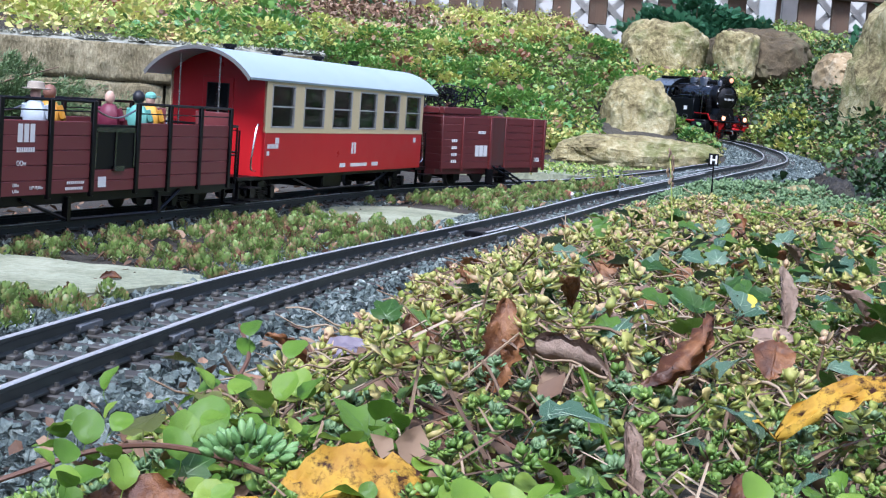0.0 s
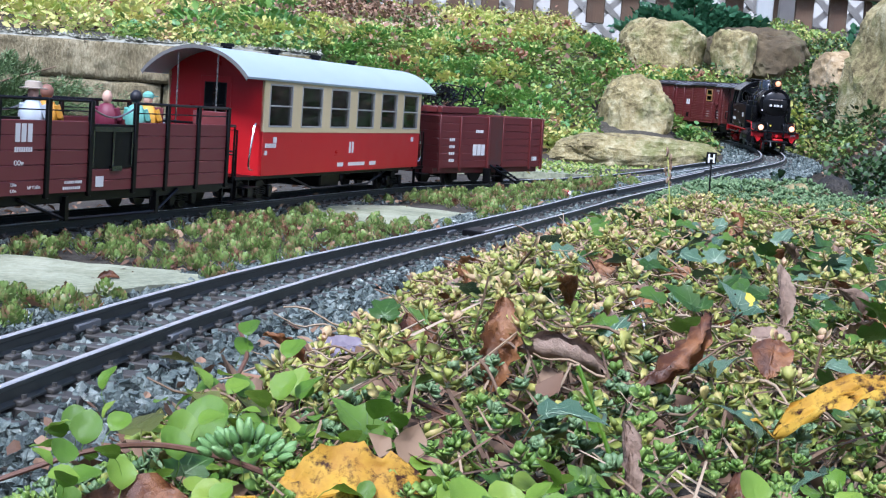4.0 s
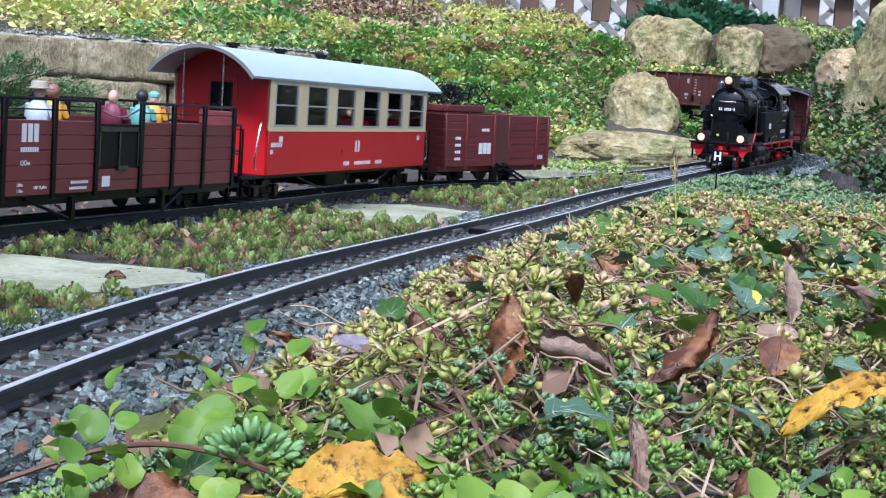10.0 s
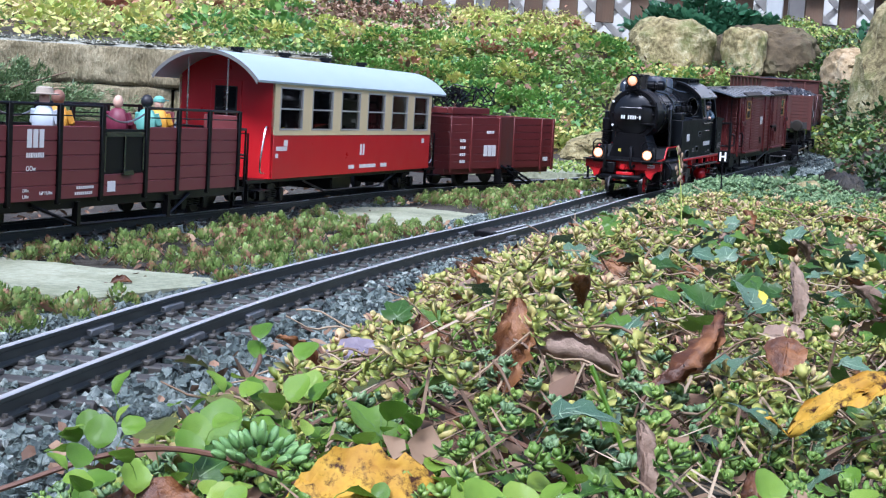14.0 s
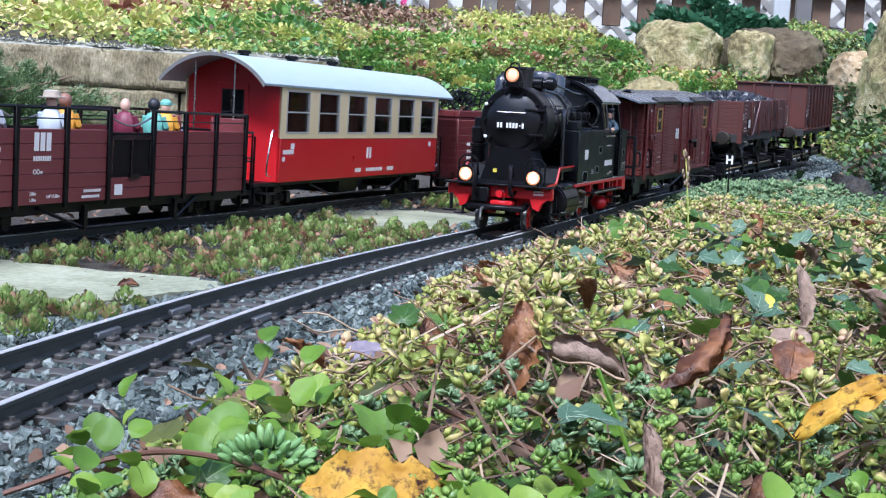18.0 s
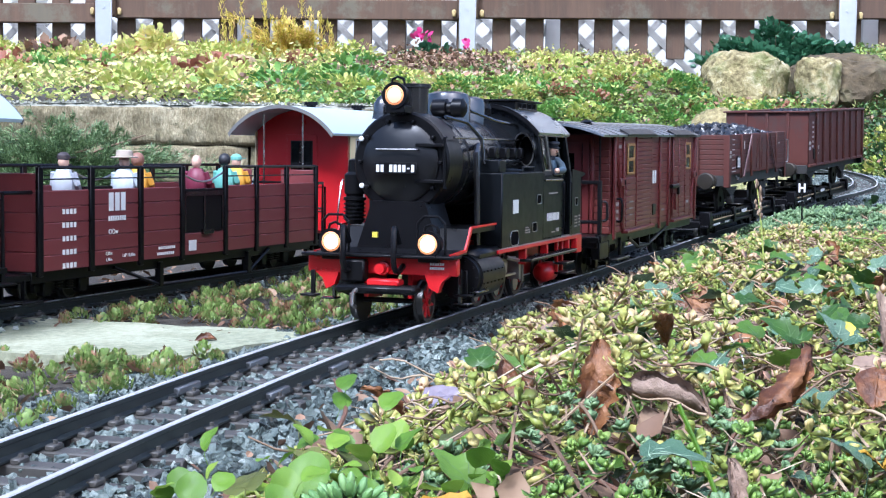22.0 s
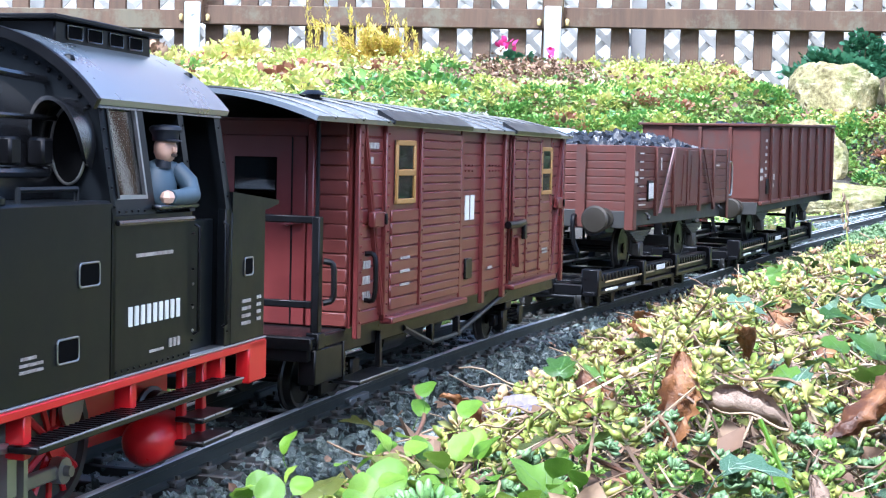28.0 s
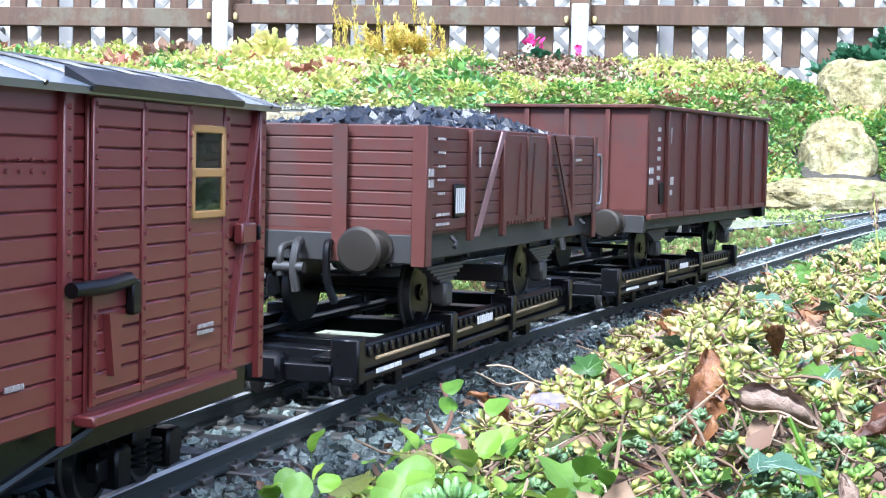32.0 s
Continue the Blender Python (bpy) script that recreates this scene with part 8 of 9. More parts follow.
def runners(name, n, seed, y0, y1, length, rad, label, gap=0.07):
    """Long thin stems that wander over the ground, many to a mesh."""
    r = np.random.RandomState(seed)
    x, y, d, g = shoulder_places(n, seed + 1, y0, y1, gap)
    n = len(x)
    k = 9
    h = mat_height(x, y, d) * r.uniform(0.3, 1.15, n)
    yaw, turn = r.uniform(0, 6.28, n), r.normal(size=n) * 0.10
    L, rr_ = r.uniform(*length, n), r.uniform(*rad, n)
    slope, ph = r.normal(size=n) * 0.25, r.uniform(0, 6.28, n)
    V = np.zeros((n, k, 4, 3))
    p = np.stack([x, y, g + h + 0.002], 1)
    L = np.where(before_fallen(x, y, p[:, 2]), 0.004, L)
    end = nearest_line(x + L * np.cos(yaw + 4 * turn), y + L * np.sin(yaw + 4 * turn), _mp, _mz)[0]
    L = np.where(end < 0.075, 0.006, L)
    for i in range(k):
        t = np.stack([np.cos(yaw), np.sin(yaw), slope + 0.35 * np.cos(ph + i * 1.1)], 1)
        nrm = np.stack([-np.sin(yaw), np.cos(yaw), yaw * 0], 1)
        up = np.array([0, 0, 1.0])
        for j, (u, w) in enumerate(((1, 0), (0, 1), (-1, 0), (0, -1))):
            V[:, i, j] = p + (nrm * u + up * w) * (rr_ * (1 - 0.5 * i / k))[:, None]
        p = p + t * (L / k)[:, None]
        yaw = yaw + turn + r.normal(size=n) * 0.16
    F = np.array([(i * 4 + j, i * 4 + (j + 1) % 4, i * 4 + 4 + (j + 1) % 4, i * 4 + 4 + j) for i in range(k - 1) for j in range(4)])
    me = bpy.data.meshes.new(name)
    me.from_pydata(V.reshape(-1, 3).tolist(), [], (F[None] + (np.arange(n) * k * 4)[:, None, None]).reshape(-1, 4).tolist())
    me.polygons.foreach_set("use_smooth", [True] * len(me.polygons))
    me.materials.append(SEDUM_STEM)
    return stuff(new(name, me), label, "stems")


rs = np.random.RandomState(11)


def sedum_bed(name, n, seed, y0, y1, heights, size, per, mat, label, keep=None, lean=0.9, lift=(0.25, 1.1), gap=0.072, V=SPOON_V, F=SPOON_F, up=0.0):
    """Shoots of one kind over a stretch of the shoulder, where keep(x, y, d) allows."""
    x, y, d, g = shoulder_places(n, seed, y0, y1, gap)
    if keep is not None:
        k = keep(x, y, d)
        x, y, d, g = x[k], y[k], d[k], g[k]
    sprigs(name, x, y, g + mat_height(x, y, d) * rs.uniform(*heights, len(x)) + up, rs.uniform(*size, len(x)), per, mat, label, seed + 1, lift, "sedum", True, None, lean, V, F)


def litter_bed(n, seed, y0, y1, heights, size, label):
    x, y, d, g = shoulder_places(n, seed, y0, y1, 0.066)
    n = len(x)
    stuff(scatter("dry_litter", np.stack([x, y, g + mat_height(x, y, d) * rs.uniform(*heights, n) + 0.002], 1), turns(rs.uniform(-0.7, 0.7, n), rs.uniform(-0.7, 0.7, n), rs.uniform(0, 6.28, n)), rs.uniform(*size, n), LEAF_V, LEAF_F, LITTER, 0.35, True), label, "leaf litter")


litter_bed(6000, 51, 0.34, 1.7, (0.0, 0.55), (0.006, 0.015), "dry brown leaf litter under the sedum")
litter_bed(1400, 53, 0.50, 1.7, (0.5, 1.02), (0.004, 0.010), "withered curled leaves lying on the sedum")
sedum_bed("sedum_mat", 2900, 21, 0.42, 1.04, (0.15, 1.18), (0.0048, 0.0086), 6, SEDUM, "trailing sedum in yellow-green, cream and pink", lift=(0.0, 0.95))
sedum_bed("sedum_mat", 4300, 24, 0.98, 1.85, (0.10, 1.25), (0.0054, 0.0094), 6, SEDUM, "trailing sedum in yellow-green, cream and pink", lift=(0.0, 0.95))
sedum_bed("sedum_mat", 3000, 31, 0.26, 0.90, (0.15, 1.0), (0.0034, 0.0056), 9, SEDUM_GREEN, "fresh green sedum shoots in the foreground", lambda x, y, d: (waves(x, y, 30, 7) > 0.05) | ((y < 0.46) & (waves(x, y, 40, 8) > -0.25)), lift=(0.35, 1.35))
sedum_bed("sedum_mat", 1000, 36, 0.30, 0.85, (0.5, 1.1), (0.0034, 0.0056), 11, SEDUM_BLUE, "grey-green plump sedum shoots", lambda x, y, d: waves(x, y, 24, 17) > 0.1, lift=(0.35, 1.35), V=FLESH_V, F=FLESH_F)
sedum_bed("sedum_mat", 2400, 41, 1.45, 2.06, (0.3, 1.2), (0.0042, 0.0072), 8, SEDUM_GREEN, "dense green sedum beside the track", up=0.006)
sedum_bed("sedum_mat", 2000, 43, 1.55, 2.06, (0.5, 1.4), (0.0045, 0.0075), 9, SEDUM_BLUE, "dense grey-green sedum beside the track", lambda x, y, d: waves(x, y, 12, 27) > -0.3, up=0.008)
sedum_bed("sedum_tips", 1150, 46, 0.50, 1.8, (0.95, 1.35), (0.0058, 0.0096), 6, SEDUM_PALE, "upright cream and pink sedum tips", lambda x, y, d: (d < 0.24) | (waves(x, y, 18, 39) > 0.1), 0.6, (0.3, 1.2), up=0.004)
runners("trailing_stems", 900, 91, 0.46, 1.02, (0.02, 0.055), (0.0003, 0.0008), "bare brown stems trailing through the sedum")
runners("trailing_stems", 1100, 93, 0.95, 1.85, (0.025, 0.065), (0.0004, 0.0010), "bare brown stems trailing through the sedum")

x, y = rs.uniform(0.28, 0.56, 1500), rs.uniform(1.60, 2.12, 1500)
k = (((x - 0.40) / 0.13) ** 2 + ((y - 1.86) / 0.24) ** 2 < 1) & (nearest_line(x, y, _mp, _mz)[0] > 0.06)
x, y = x[k], y[k]
dome = np.sqrt(np.clip(1 - ((x - 0.40) / 0.13) ** 2 - ((y - 1.86) / 0.24) ** 2, 0, 1))
sprigs("sedum_mound", x, y, 0.012 + 0.040 * dome * (0.85 + 0.25 * waves(x, y, 30, 61)) * rs.uniform(0.75, 1.1, len(x)), rs.uniform(0.006, 0.010, len(x)), 9, SEDUM_BLUE, "grey-green sedum mound round the trackside sign", 63, (0.2, 1.2), "sedum", True, None, 0.8, SPOON_V, SPOON_F)

# rosettes between the tracks
r2 = np.random.RandomState(5)
n = 9000
y = r2.uniform(0.35, 2.35, n)
x = r2.uniform(-0.55, 0.30, n)
dm, zm, sm = nearest_line(x, y, _mp, _mz)
ds, zs, ss = nearest_line(x, y, _sp, _sz)
patch = ((((x + 0.25) / 0.10) ** 2 + ((y - 0.92) / 0.085) ** 2) < 1) | ((((x + 0.05) / 0.095) ** 2 + ((y - 1.65) / 0.15) ** 2) < 1)
ok = (sm < 0) & (ss > 0) & (dm > 0.052 + 0.012 * waves(x, y, 20, 1)) & (ds > 0.055) & ~patch
x, y = x[ok][:3000], y[ok][:3000]


def cobs(name, x, y, z, size, per, mat, label, seed):
    """Egg-shaped shoots closely set with small pointed leaves."""
    r = np.random.RandomState(seed)
    n = len(x)
    T = turns(x * 0, r.uniform(0, 0.6, n), r.uniform(0, 6.28, n))
    c = np.stack([x, y, z], 1)
    P, R, S = [], [], []
    for k in range(per):
        v = (k + 0.5) / per
        a = k * 2.4 + r.uniform(-0.2, 0.2, n)
        rad = 0.55 * math.sin(math.pi * (0.25 + 0.72 * v)) ** 0.8
        loc = np.stack([rad * np.cos(a), rad * np.sin(a), a * 0 + 1.15 * v], 1) * size[:, None]
        P.append(c + np.einsum("nij,nj->ni", T, loc))
        R.append(T @ turns(a * 0, a * 0 - 0.55 - 0.9 * v + r.uniform(-0.15, 0.15, n), a))
        S.append(size * r.uniform(0.38, 0.54, n) * (1.1 - 0.35 * v))
    return stuff(scatter(name, np.concatenate(P), np.concatenate(R), np.concatenate(S), LEAF_V, LEAF_F, mat, 0.12, True, seed), label, "sedum")


k = waves(x, y, 26, 19) > -0.55
x, y = x[k][:1000], y[k][:1000]
cobs("rosette_sedum", x, y, ground_z(x, y) + 0.001 + 0.004 * r2.uniform(0, 1, len(x)), r2.uniform(0.0055, 0.0098, len(x)), 38, ROSETTE, "green and red-brown cob-shaped sedum between the tracks", 6)
n = 2200
x, y = r2.choice(x, n) + r2.uniform(-0.01, 0.01, n), r2.choice(y, n) + r2.uniform(-0.01, 0.01, n)
dm, _, _ = nearest_line(x, y, _mp, _mz)
x, y = x[dm > 0.05], y[dm > 0.05]
n = len(x)
stuff(scatter("dry_litter", np.stack([x, y, ground_z(x, y) + 0.005], 1), turns(r2.uniform(-0.6, 0.6, n), r2.uniform(-0.6, 0.6, n), r2.uniform(0, 6.28, n)), r2.uniform(0.004, 0.011, n), LEAF_V, LEAF_F, LITTER, 0.25), "withered sedum leaves between the tracks", "leaf litter")


# leaves that can be told apart: each is a thing
def outline_leaf(name, lobes, veins, mat, vein_mat, fold=0.15, bend=0.2):
    """A flat-growing leaf 1 long: rings round its middle, folded along the rib and bent, with raised veins and a stalk."""
    bm = bmesh.new()

    def lift(x, y):
        return fold * abs(y) - bend * x * x + 0.03 * math.sin(9 * x + 5 * y) + 0.02 * math.cos(13 * y)

    rim = [(-0.02, 0.0)] + list(lobes) + [(1.0, 0.0)] + [(px, -py) for px, py in reversed(lobes)]
    c = bm.verts.new((0.35, 0, lift(0.35, 0)))
    rings = [[bm.verts.new((0.35 + (px - 0.35) * k, py * k, lift(0.35 + (px - 0.35) * k, py * k))) for px, py in rim] for k in (0.4, 0.72, 1.0)]
    n = len(rim)
    for i in range(n):
        k = (i + 1) % n
        bm.faces.new((c, rings[0][k], rings[0][i])).smooth = True
        for a, b in zip(rings, rings[1:]):
            bm.faces.new((a[i], a[k], b[k], b[i])).smooth = True
    sweep(bm, [(-0.5, 0.06, -0.35), (-0.2, 0.03, -0.05), (0.0, 0, lift(0, 0))], 0.014, 5)
    k = len(bm.faces)
    for px, py in veins:
        pr = None
        for i in range(5):
            t = i / 4
            vx, vy = 0.02 + (px - 0.02) * t, py * t
            w = 0.013 * (1.15 - t)
            q = (bm.verts.new((vx - w * 0.4, vy - w, lift(vx, vy) + 0.012)), bm.verts.new((vx + w * 0.4, vy + w, lift(vx, vy) + 0.012)))
            if pr:
                bm.faces.new((pr[0], q[0], q[1], pr[1]))
            pr = q
    bm.faces.ensure_lookup_table()
    for i, f in enumerate(bm.faces):
        f.material_index = 1 if i >= k else 0
    me = bpy.data.meshes.new(name)
    bm.to_mesh(me)
    bm.free()
    me.materials.append(mat), me.materials.append(vein_mat)
    return me


IVY_LOBES = [(-0.12, 0.16), (-0.10, 0.34), (0.10, 0.48), (0.24, 0.34), (0.42, 0.46), (0.58, 0.40), (0.62, 0.24), (0.82, 0.13)]
IVY_VEINS = [(0.95, 0.0), (0.54, 0.40), (0.54, -0.40), (0.10, 0.42), (0.10, -0.42)]
ROUND_LOBES = [(0.05, 0.16), (0.22, 0.36), (0.45, 0.45), (0.70, 0.40), (0.90, 0.22)]
ivy_green = outline_leaf("ivy_leaf", IVY_LOBES, IVY_VEINS, IVY, VEIN_GREEN, 0.32, 0.35)
ivy_olive = outline_leaf("ivy_leaf", IVY_LOBES, IVY_VEINS, IVY_OLIVE, IVY_OLIVE, 0.3, 0.4)
ivy_pale = outline_leaf("ivy_leaf", IVY_LOBES, IVY_VEINS, IVY_PALE, VEIN, 0.26, 0.5)
round_leaf = outline_leaf("round_leaf", ROUND_LOBES, [(0.95, 0.0)], ROUND_LEAF, ROUND_LEAF, 0.28, 0.25)


def leaf_thing(me, name, label, category, group, p, size, tilt, yaw, roll=0):
    ob = new(name, me)
    ob.matrix_basis = Matrix.Translation(p) @ Euler((radians(roll), radians(-tilt), radians(yaw))).to_matrix().to_4x4() @ Matrix.Diagonal((size, size, size, 1))
    return tagged(ob, label, category, group)


rv = random.Random(12)
x, y, d, g = shoulder_places(1000, 71, 0.40, 1.25, 0.10)
top = g + mat_height(x, y, d)
k = 0
for i in range(len(x)):
    keep = 0.10 + 0.85 * min(1, max(0, (x[i] / y[i] - 0.03) / 0.18))
    if rv.random() > keep or k >= 290 or before_fallen(x[i], y[i], top[i] + 0.008):
        continue
    k += 1
    pale = rv.random() < 0.34
    leaf_thing(ivy_pale if pale else ivy_green, "ivy_leaf", "blue-green ivy leaf with pale veins" if pale else "glossy dark green ivy leaf on the groundcover", "leaf", "ivy leaves", (x[i], y[i], top[i] + rv.uniform(0.004, 0.013)),
               rv.uniform(0.011, 0.019), rv.uniform(-5, 60), rv.uniform(-180, 180), rv.uniform(-35, 35))
# rounded leaves of a trailing shrub on reddish stems at the gravel's edge
ROUND = [(-0.104, 0.46, 0.019, 0.009), (-0.064, 0.50, 0.033, 0.009), (-0.066, 0.50, 0.026, 0.008), (-0.048, 0.48, 0.030, 0.010), (-0.064, 0.42, 0.016, 0.015), (-0.046, 0.44, 0.024, 0.010), (-0.039, 0.44, 0.025, 0.011),
         (-0.070, 0.41, 0.015, 0.011), (-0.095, 0.40, 0.016, 0.010), (-0.096, 0.38, 0.015, 0.009), (-0.058, 0.45, 0.021, 0.009), (0.004, 0.352, 0.017, 0.012), (0.012, 0.345, 0.018, 0.013), (0.022, 0.350, 0.016, 0.012),
         (-0.002, 0.345, 0.014, 0.011), (0.032, 0.345, 0.015, 0.011), (0.082, 0.345, 0.019, 0.009), (0.089, 0.350, 0.018, 0.009), (0.076, 0.352, 0.017, 0.009), (0.095, 0.36, 0.016, 0.008)]
for x0, y0, z0, sz in ROUND:
    leaf_thing(round_leaf, "round_leaf", "rounded bright green leaf on a thin stem", "leaf", "round leaves", (x0, y0, z0 - 0.3 * sz), sz, rv.uniform(35, 75), rv.uniform(50, 130), rv.uniform(-35, 35))
for x0, y0, z0, sz, me_ in ((-0.025, 0.46, 0.026, 0.017, ivy_olive), (-0.008, 0.46, 0.026, 0.016, ivy_green), (-0.083, 0.42, 0.018, 0.016, ivy_olive), (-0.065, 0.44, 0.021, 0.014, ivy_olive), (-0.053, 0.44, 0.021, 0.014, ivy_olive),
                            (-0.018, 0.42, 0.021, 0.016, ivy_green), (-0.065, 0.39, 0.013, 0.014, ivy_green), (-0.082, 0.50, 0.022, 0.013, ivy_olive)):
    leaf_thing(me_, "ivy_leaf", "olive green lobed leaf above the gravel" if me_ is ivy_olive else "glossy green lobed leaf above the gravel", "leaf", "ivy leaves", (x0, y0, z0 - 0.3 * sz), sz, rv.uniform(20, 60), rv.uniform(20, 160), rv.uniform(-30, 30))
# low ivy and shrub leaves close to the viewer
for i in range(64):
    x0, y0 = rv.uniform(0.015, 0.150), rv.uniform(0.335, 0.50)
    me_ = rv.choice((ivy_green, ivy_green, ivy_olive, ivy_pale, round_leaf))
    leaf_thing(me_, "round_leaf" if me_ is round_leaf else "ivy_leaf", "small rounded green leaf low on the soil" if me_ is round_leaf else "small lobed ivy leaf low on the soil", "leaf", "round leaves" if me_ is round_leaf else "ivy leaves",
               (x0, y0, rv.uniform(0.004, 0.017)), rv.uniform(0.007, 0.013), rv.uniform(0, 60), rv.uniform(-180, 180), rv.uniform(-35, 35))
plump = bmesh.new()
ball(plump, (0.5, 0, 0), 0.5, (1, 0.46, 0.42), 10)
plump = mesh_of("leaf", plump, leaf_mat("plump_green_leaf", [(0.10, 0.22, 0.06), (0.18, 0.33, 0.10), (0.30, 0.45, 0.17)], 0.36, 0.1, 0.0, vary=0.5))
RED_STEM = surface("reddish_stem", [(0.05, 0.022, 0.014), (0.13, 0.06, 0.035), (0.20, 0.11, 0.06)], 0.6, grain=300, bump=0.3, dist=0.0004)
fleshy = thing("fleshy_sedum", "plump bean-shaped green sedum leaves at the gravel edge", "sedum")
for i in range(34):
    ob = new("leaf", plump)
    ob.parent = fleshy
    a_, q_ = i * 2.4, math.sqrt(i / 34)
    ob.matrix_basis = Matrix.Translation((-0.045 + 0.010 * q_ * math.cos(a_), 0.362 + 0.008 * q_ * math.sin(a_), 0.021 + 0.005 * (1 - q_) + rv.uniform(0, 0.002))) @ Euler((0, radians(-75 + 50 * q_ + rv.uniform(-15, 15)), a_)).to_matrix().to_4x4() @ Matrix.Diagonal((0.0052, 0.0052, 0.0052, 1))
for i in range(150):
    y0 = rv.uniform(0.31, 0.48)
    x0 = rv.uniform(-0.27 if y0 < 0.42 else -0.19, 0.10 if y0 < 0.40 else -0.02) * y0
    leaf_thing(round_leaf, "round_leaf", "small green leaf of the trailing shrub", "leaf", "round leaves", (x0, y0, rv.uniform(0.004, 0.022)), rv.uniform(0.005, 0.010), rv.uniform(0, 70), rv.uniform(-180, 180), rv.uniform(-40, 40))
for pts in (((-0.03, 0.42, 0.004), (-0.06, 0.455, 0.018), (-0.064, 0.50, 0.024), (-0.073, 0.538, 0.028)), ((-0.12, 0.39, 0.002), (-0.09, 0.40, 0.012), (-0.058, 0.372, 0.020), (-0.02, 0.36, 0.012)),
            ((-0.005, 0.47, 0.018), (0.03, 0.43, 0.012), (0.06, 0.38, 0.006), (0.09, 0.34, 0.003)), ((-0.02, 0.50, 0.022), (0.0, 0.455, 0.014), (0.02, 0.41, 0.008))):
    tagged(part("trailing_stem", made((sweep, spline3(pts), 0.0008, 6)), RED_STEM, None), "thin reddish trailing stem over the groundcover", "stem", "trailing stems")


def dead_leaf(name, label, p, length, width, curl, tilt, yaw, mat, roll=0, droop=0.3, seed=1, ragged=0.08):
    """A fallen leaf: a leaf-shaped sheet rolled about its rib and bent, with ragged rims and a stalk."""
    r = random.Random(seed)
    bm = bmesh.new()
    nu, nv = 18, 10
    rows = []
    for i in range(nu + 1):
        u = i / nu
        w = width / 2 * (math.sin(math.pi * min(1, u * 0.94 + 0.03)) ** 0.7) * (1 + r.uniform(-ragged, ragged))
        row = []
        for j in range(nv + 1):
            v = -1 + 2 * j / nv
            a = curl * v / 2
            rad = w / max(0.12, abs(curl) / 2)
            yy, zz = rad * math.sin(a), rad * (1 - math.cos(a)) * (1 if curl > 0 else -1)
            row.append(bm.verts.new((u * length, yy + 0.05 * length * noise.noise(Vector((u * 5, v * 3, seed))), zz - droop * length * (u - 0.5) ** 2 + 0.06 * length * noise.noise(Vector((u * 7, v * 5, seed + 5.5))) + 0.02 * length * math.sin(u * 30 + abs(v) * 9))))
        rows.append(row)
    for i in range(nu):
        for j in range(nv):
            bm.faces.new((rows[i][j], rows[i + 1][j], rows[i + 1][j + 1], rows[i][j + 1])).smooth = True
    me = bpy.data.meshes.new(name)
    bmesh.ops.recalc_face_normals(bm, faces=bm.faces)
    sweep(bm, [(-0.22 * length, 0.0, 0.02 * length), (-0.1 * length, 0.004 * length, 0.0), (0, 0, -droop * length * 0.25), (0.5 * length, 0, 0.0005), (0.95 * length, 0, -droop * length * 0.2)], [0.0006, 0.0006, 0.0006, 0.0005, 0.0002], 5)
    bm.to_mesh(me)
    bm.free()
    me.materials.append(mat)
    ob = new(name, me)
    ob.matrix_basis = Matrix.Translation(p) @ Euler((radians(roll), radians(-tilt), radians(yaw))).to_matrix().to_4x4()
    return tagged(ob, label, "leaf", "fallen leaves")


dead_leaf("dead_leaf", "upright curled brown leaf with torn rim", (0.0215, 0.515, 0.014), 0.034, 0.017, 2.2, 80, 62, DEAD, 35, 0.35, 3, 0.22)
dead_leaf("dead_leaf", "rolled chestnut-brown leaf lying aslant", (0.072, 0.500, 0.022), 0.040, 0.022, 5.2, 38, 36, DEAD, 120, 0.12, 7)
dead_leaf("dead_leaf", "rolled pale brown leaf on the stems", (0.030, 0.515, 0.031), 0.032, 0.024, 5.0, -12, -4, DEAD_GREY, 20, 0.2, 11)
dead_leaf("dead_leaf", "rust-brown crinkled leaf standing in sedum", (0.095, 0.885, 0.016), 0.024, 0.026, 1.2, 66, 82, DEAD, 10, 0.2, 13, 0.15)
dead_leaf("dead_leaf", "small folded red-brown leaf", (0.096, 0.70, 0.021), 0.016, 0.015, 2.4, 50, 60, DEAD, 20, 0.3, 17)
dead_leaf("yellow_leaf", "yellow leaf with dark brown spots", (0.106, 0.450, 0.025), 0.048, 0.013, 1.1, 20, 4, YELLOW_LEAF, 30, 0.8, 19)
dead_leaf("yellow_leaf", "large ragged ochre yellow fallen leaf", (-0.036, 0.340, 0.018), 0.038, 0.027, 0.7, 6, 8, YELLOW_LEAF, 42, 0.4, 23, 0.15)
dead_leaf("mauve_leaf", "flat mauve-grey dry leaf on the gravel", (-0.052, 0.61, 0.007), 0.028, 0.018, 0.5, 10, 20, MAUVE, 15, 0.2, 29)
dead_leaf("mauve_leaf", "flat mauve-grey dry leaf on the gravel", (-0.018, 0.70, 0.006), 0.026, 0.018, 0.5, 6, 40, MAUVE, 10, 0.2, 31)
dead_leaf("dead_leaf", "grey-brown pointed dry leaf", (0.176, 0.735, 0.016), 0.032, 0.013, 1.6, 76, 112, DEAD_GREY, 10, 0.2, 37)
dead_leaf("dead_leaf", "russet dry leaf lying in ivy", (0.128, 0.555, 0.020), 0.018, 0.017, 1.2, 48, 70, DEAD, 10, 0.3, 41)
dead_leaf("dead_leaf", "dark curled leaf on the gravel edge", (-0.012, 0.575, 0.010), 0.022, 0.016, 3.2, 72, 80, DEAD, 30, 0.2, 43, 0.2)
dead_leaf("dead_leaf", "dark curled leaf on the gravel edge", (-0.002, 0.565, 0.012), 0.020, 0.013, 2.6, 78, 60, DEAD, -20, 0.2, 44, 0.2)
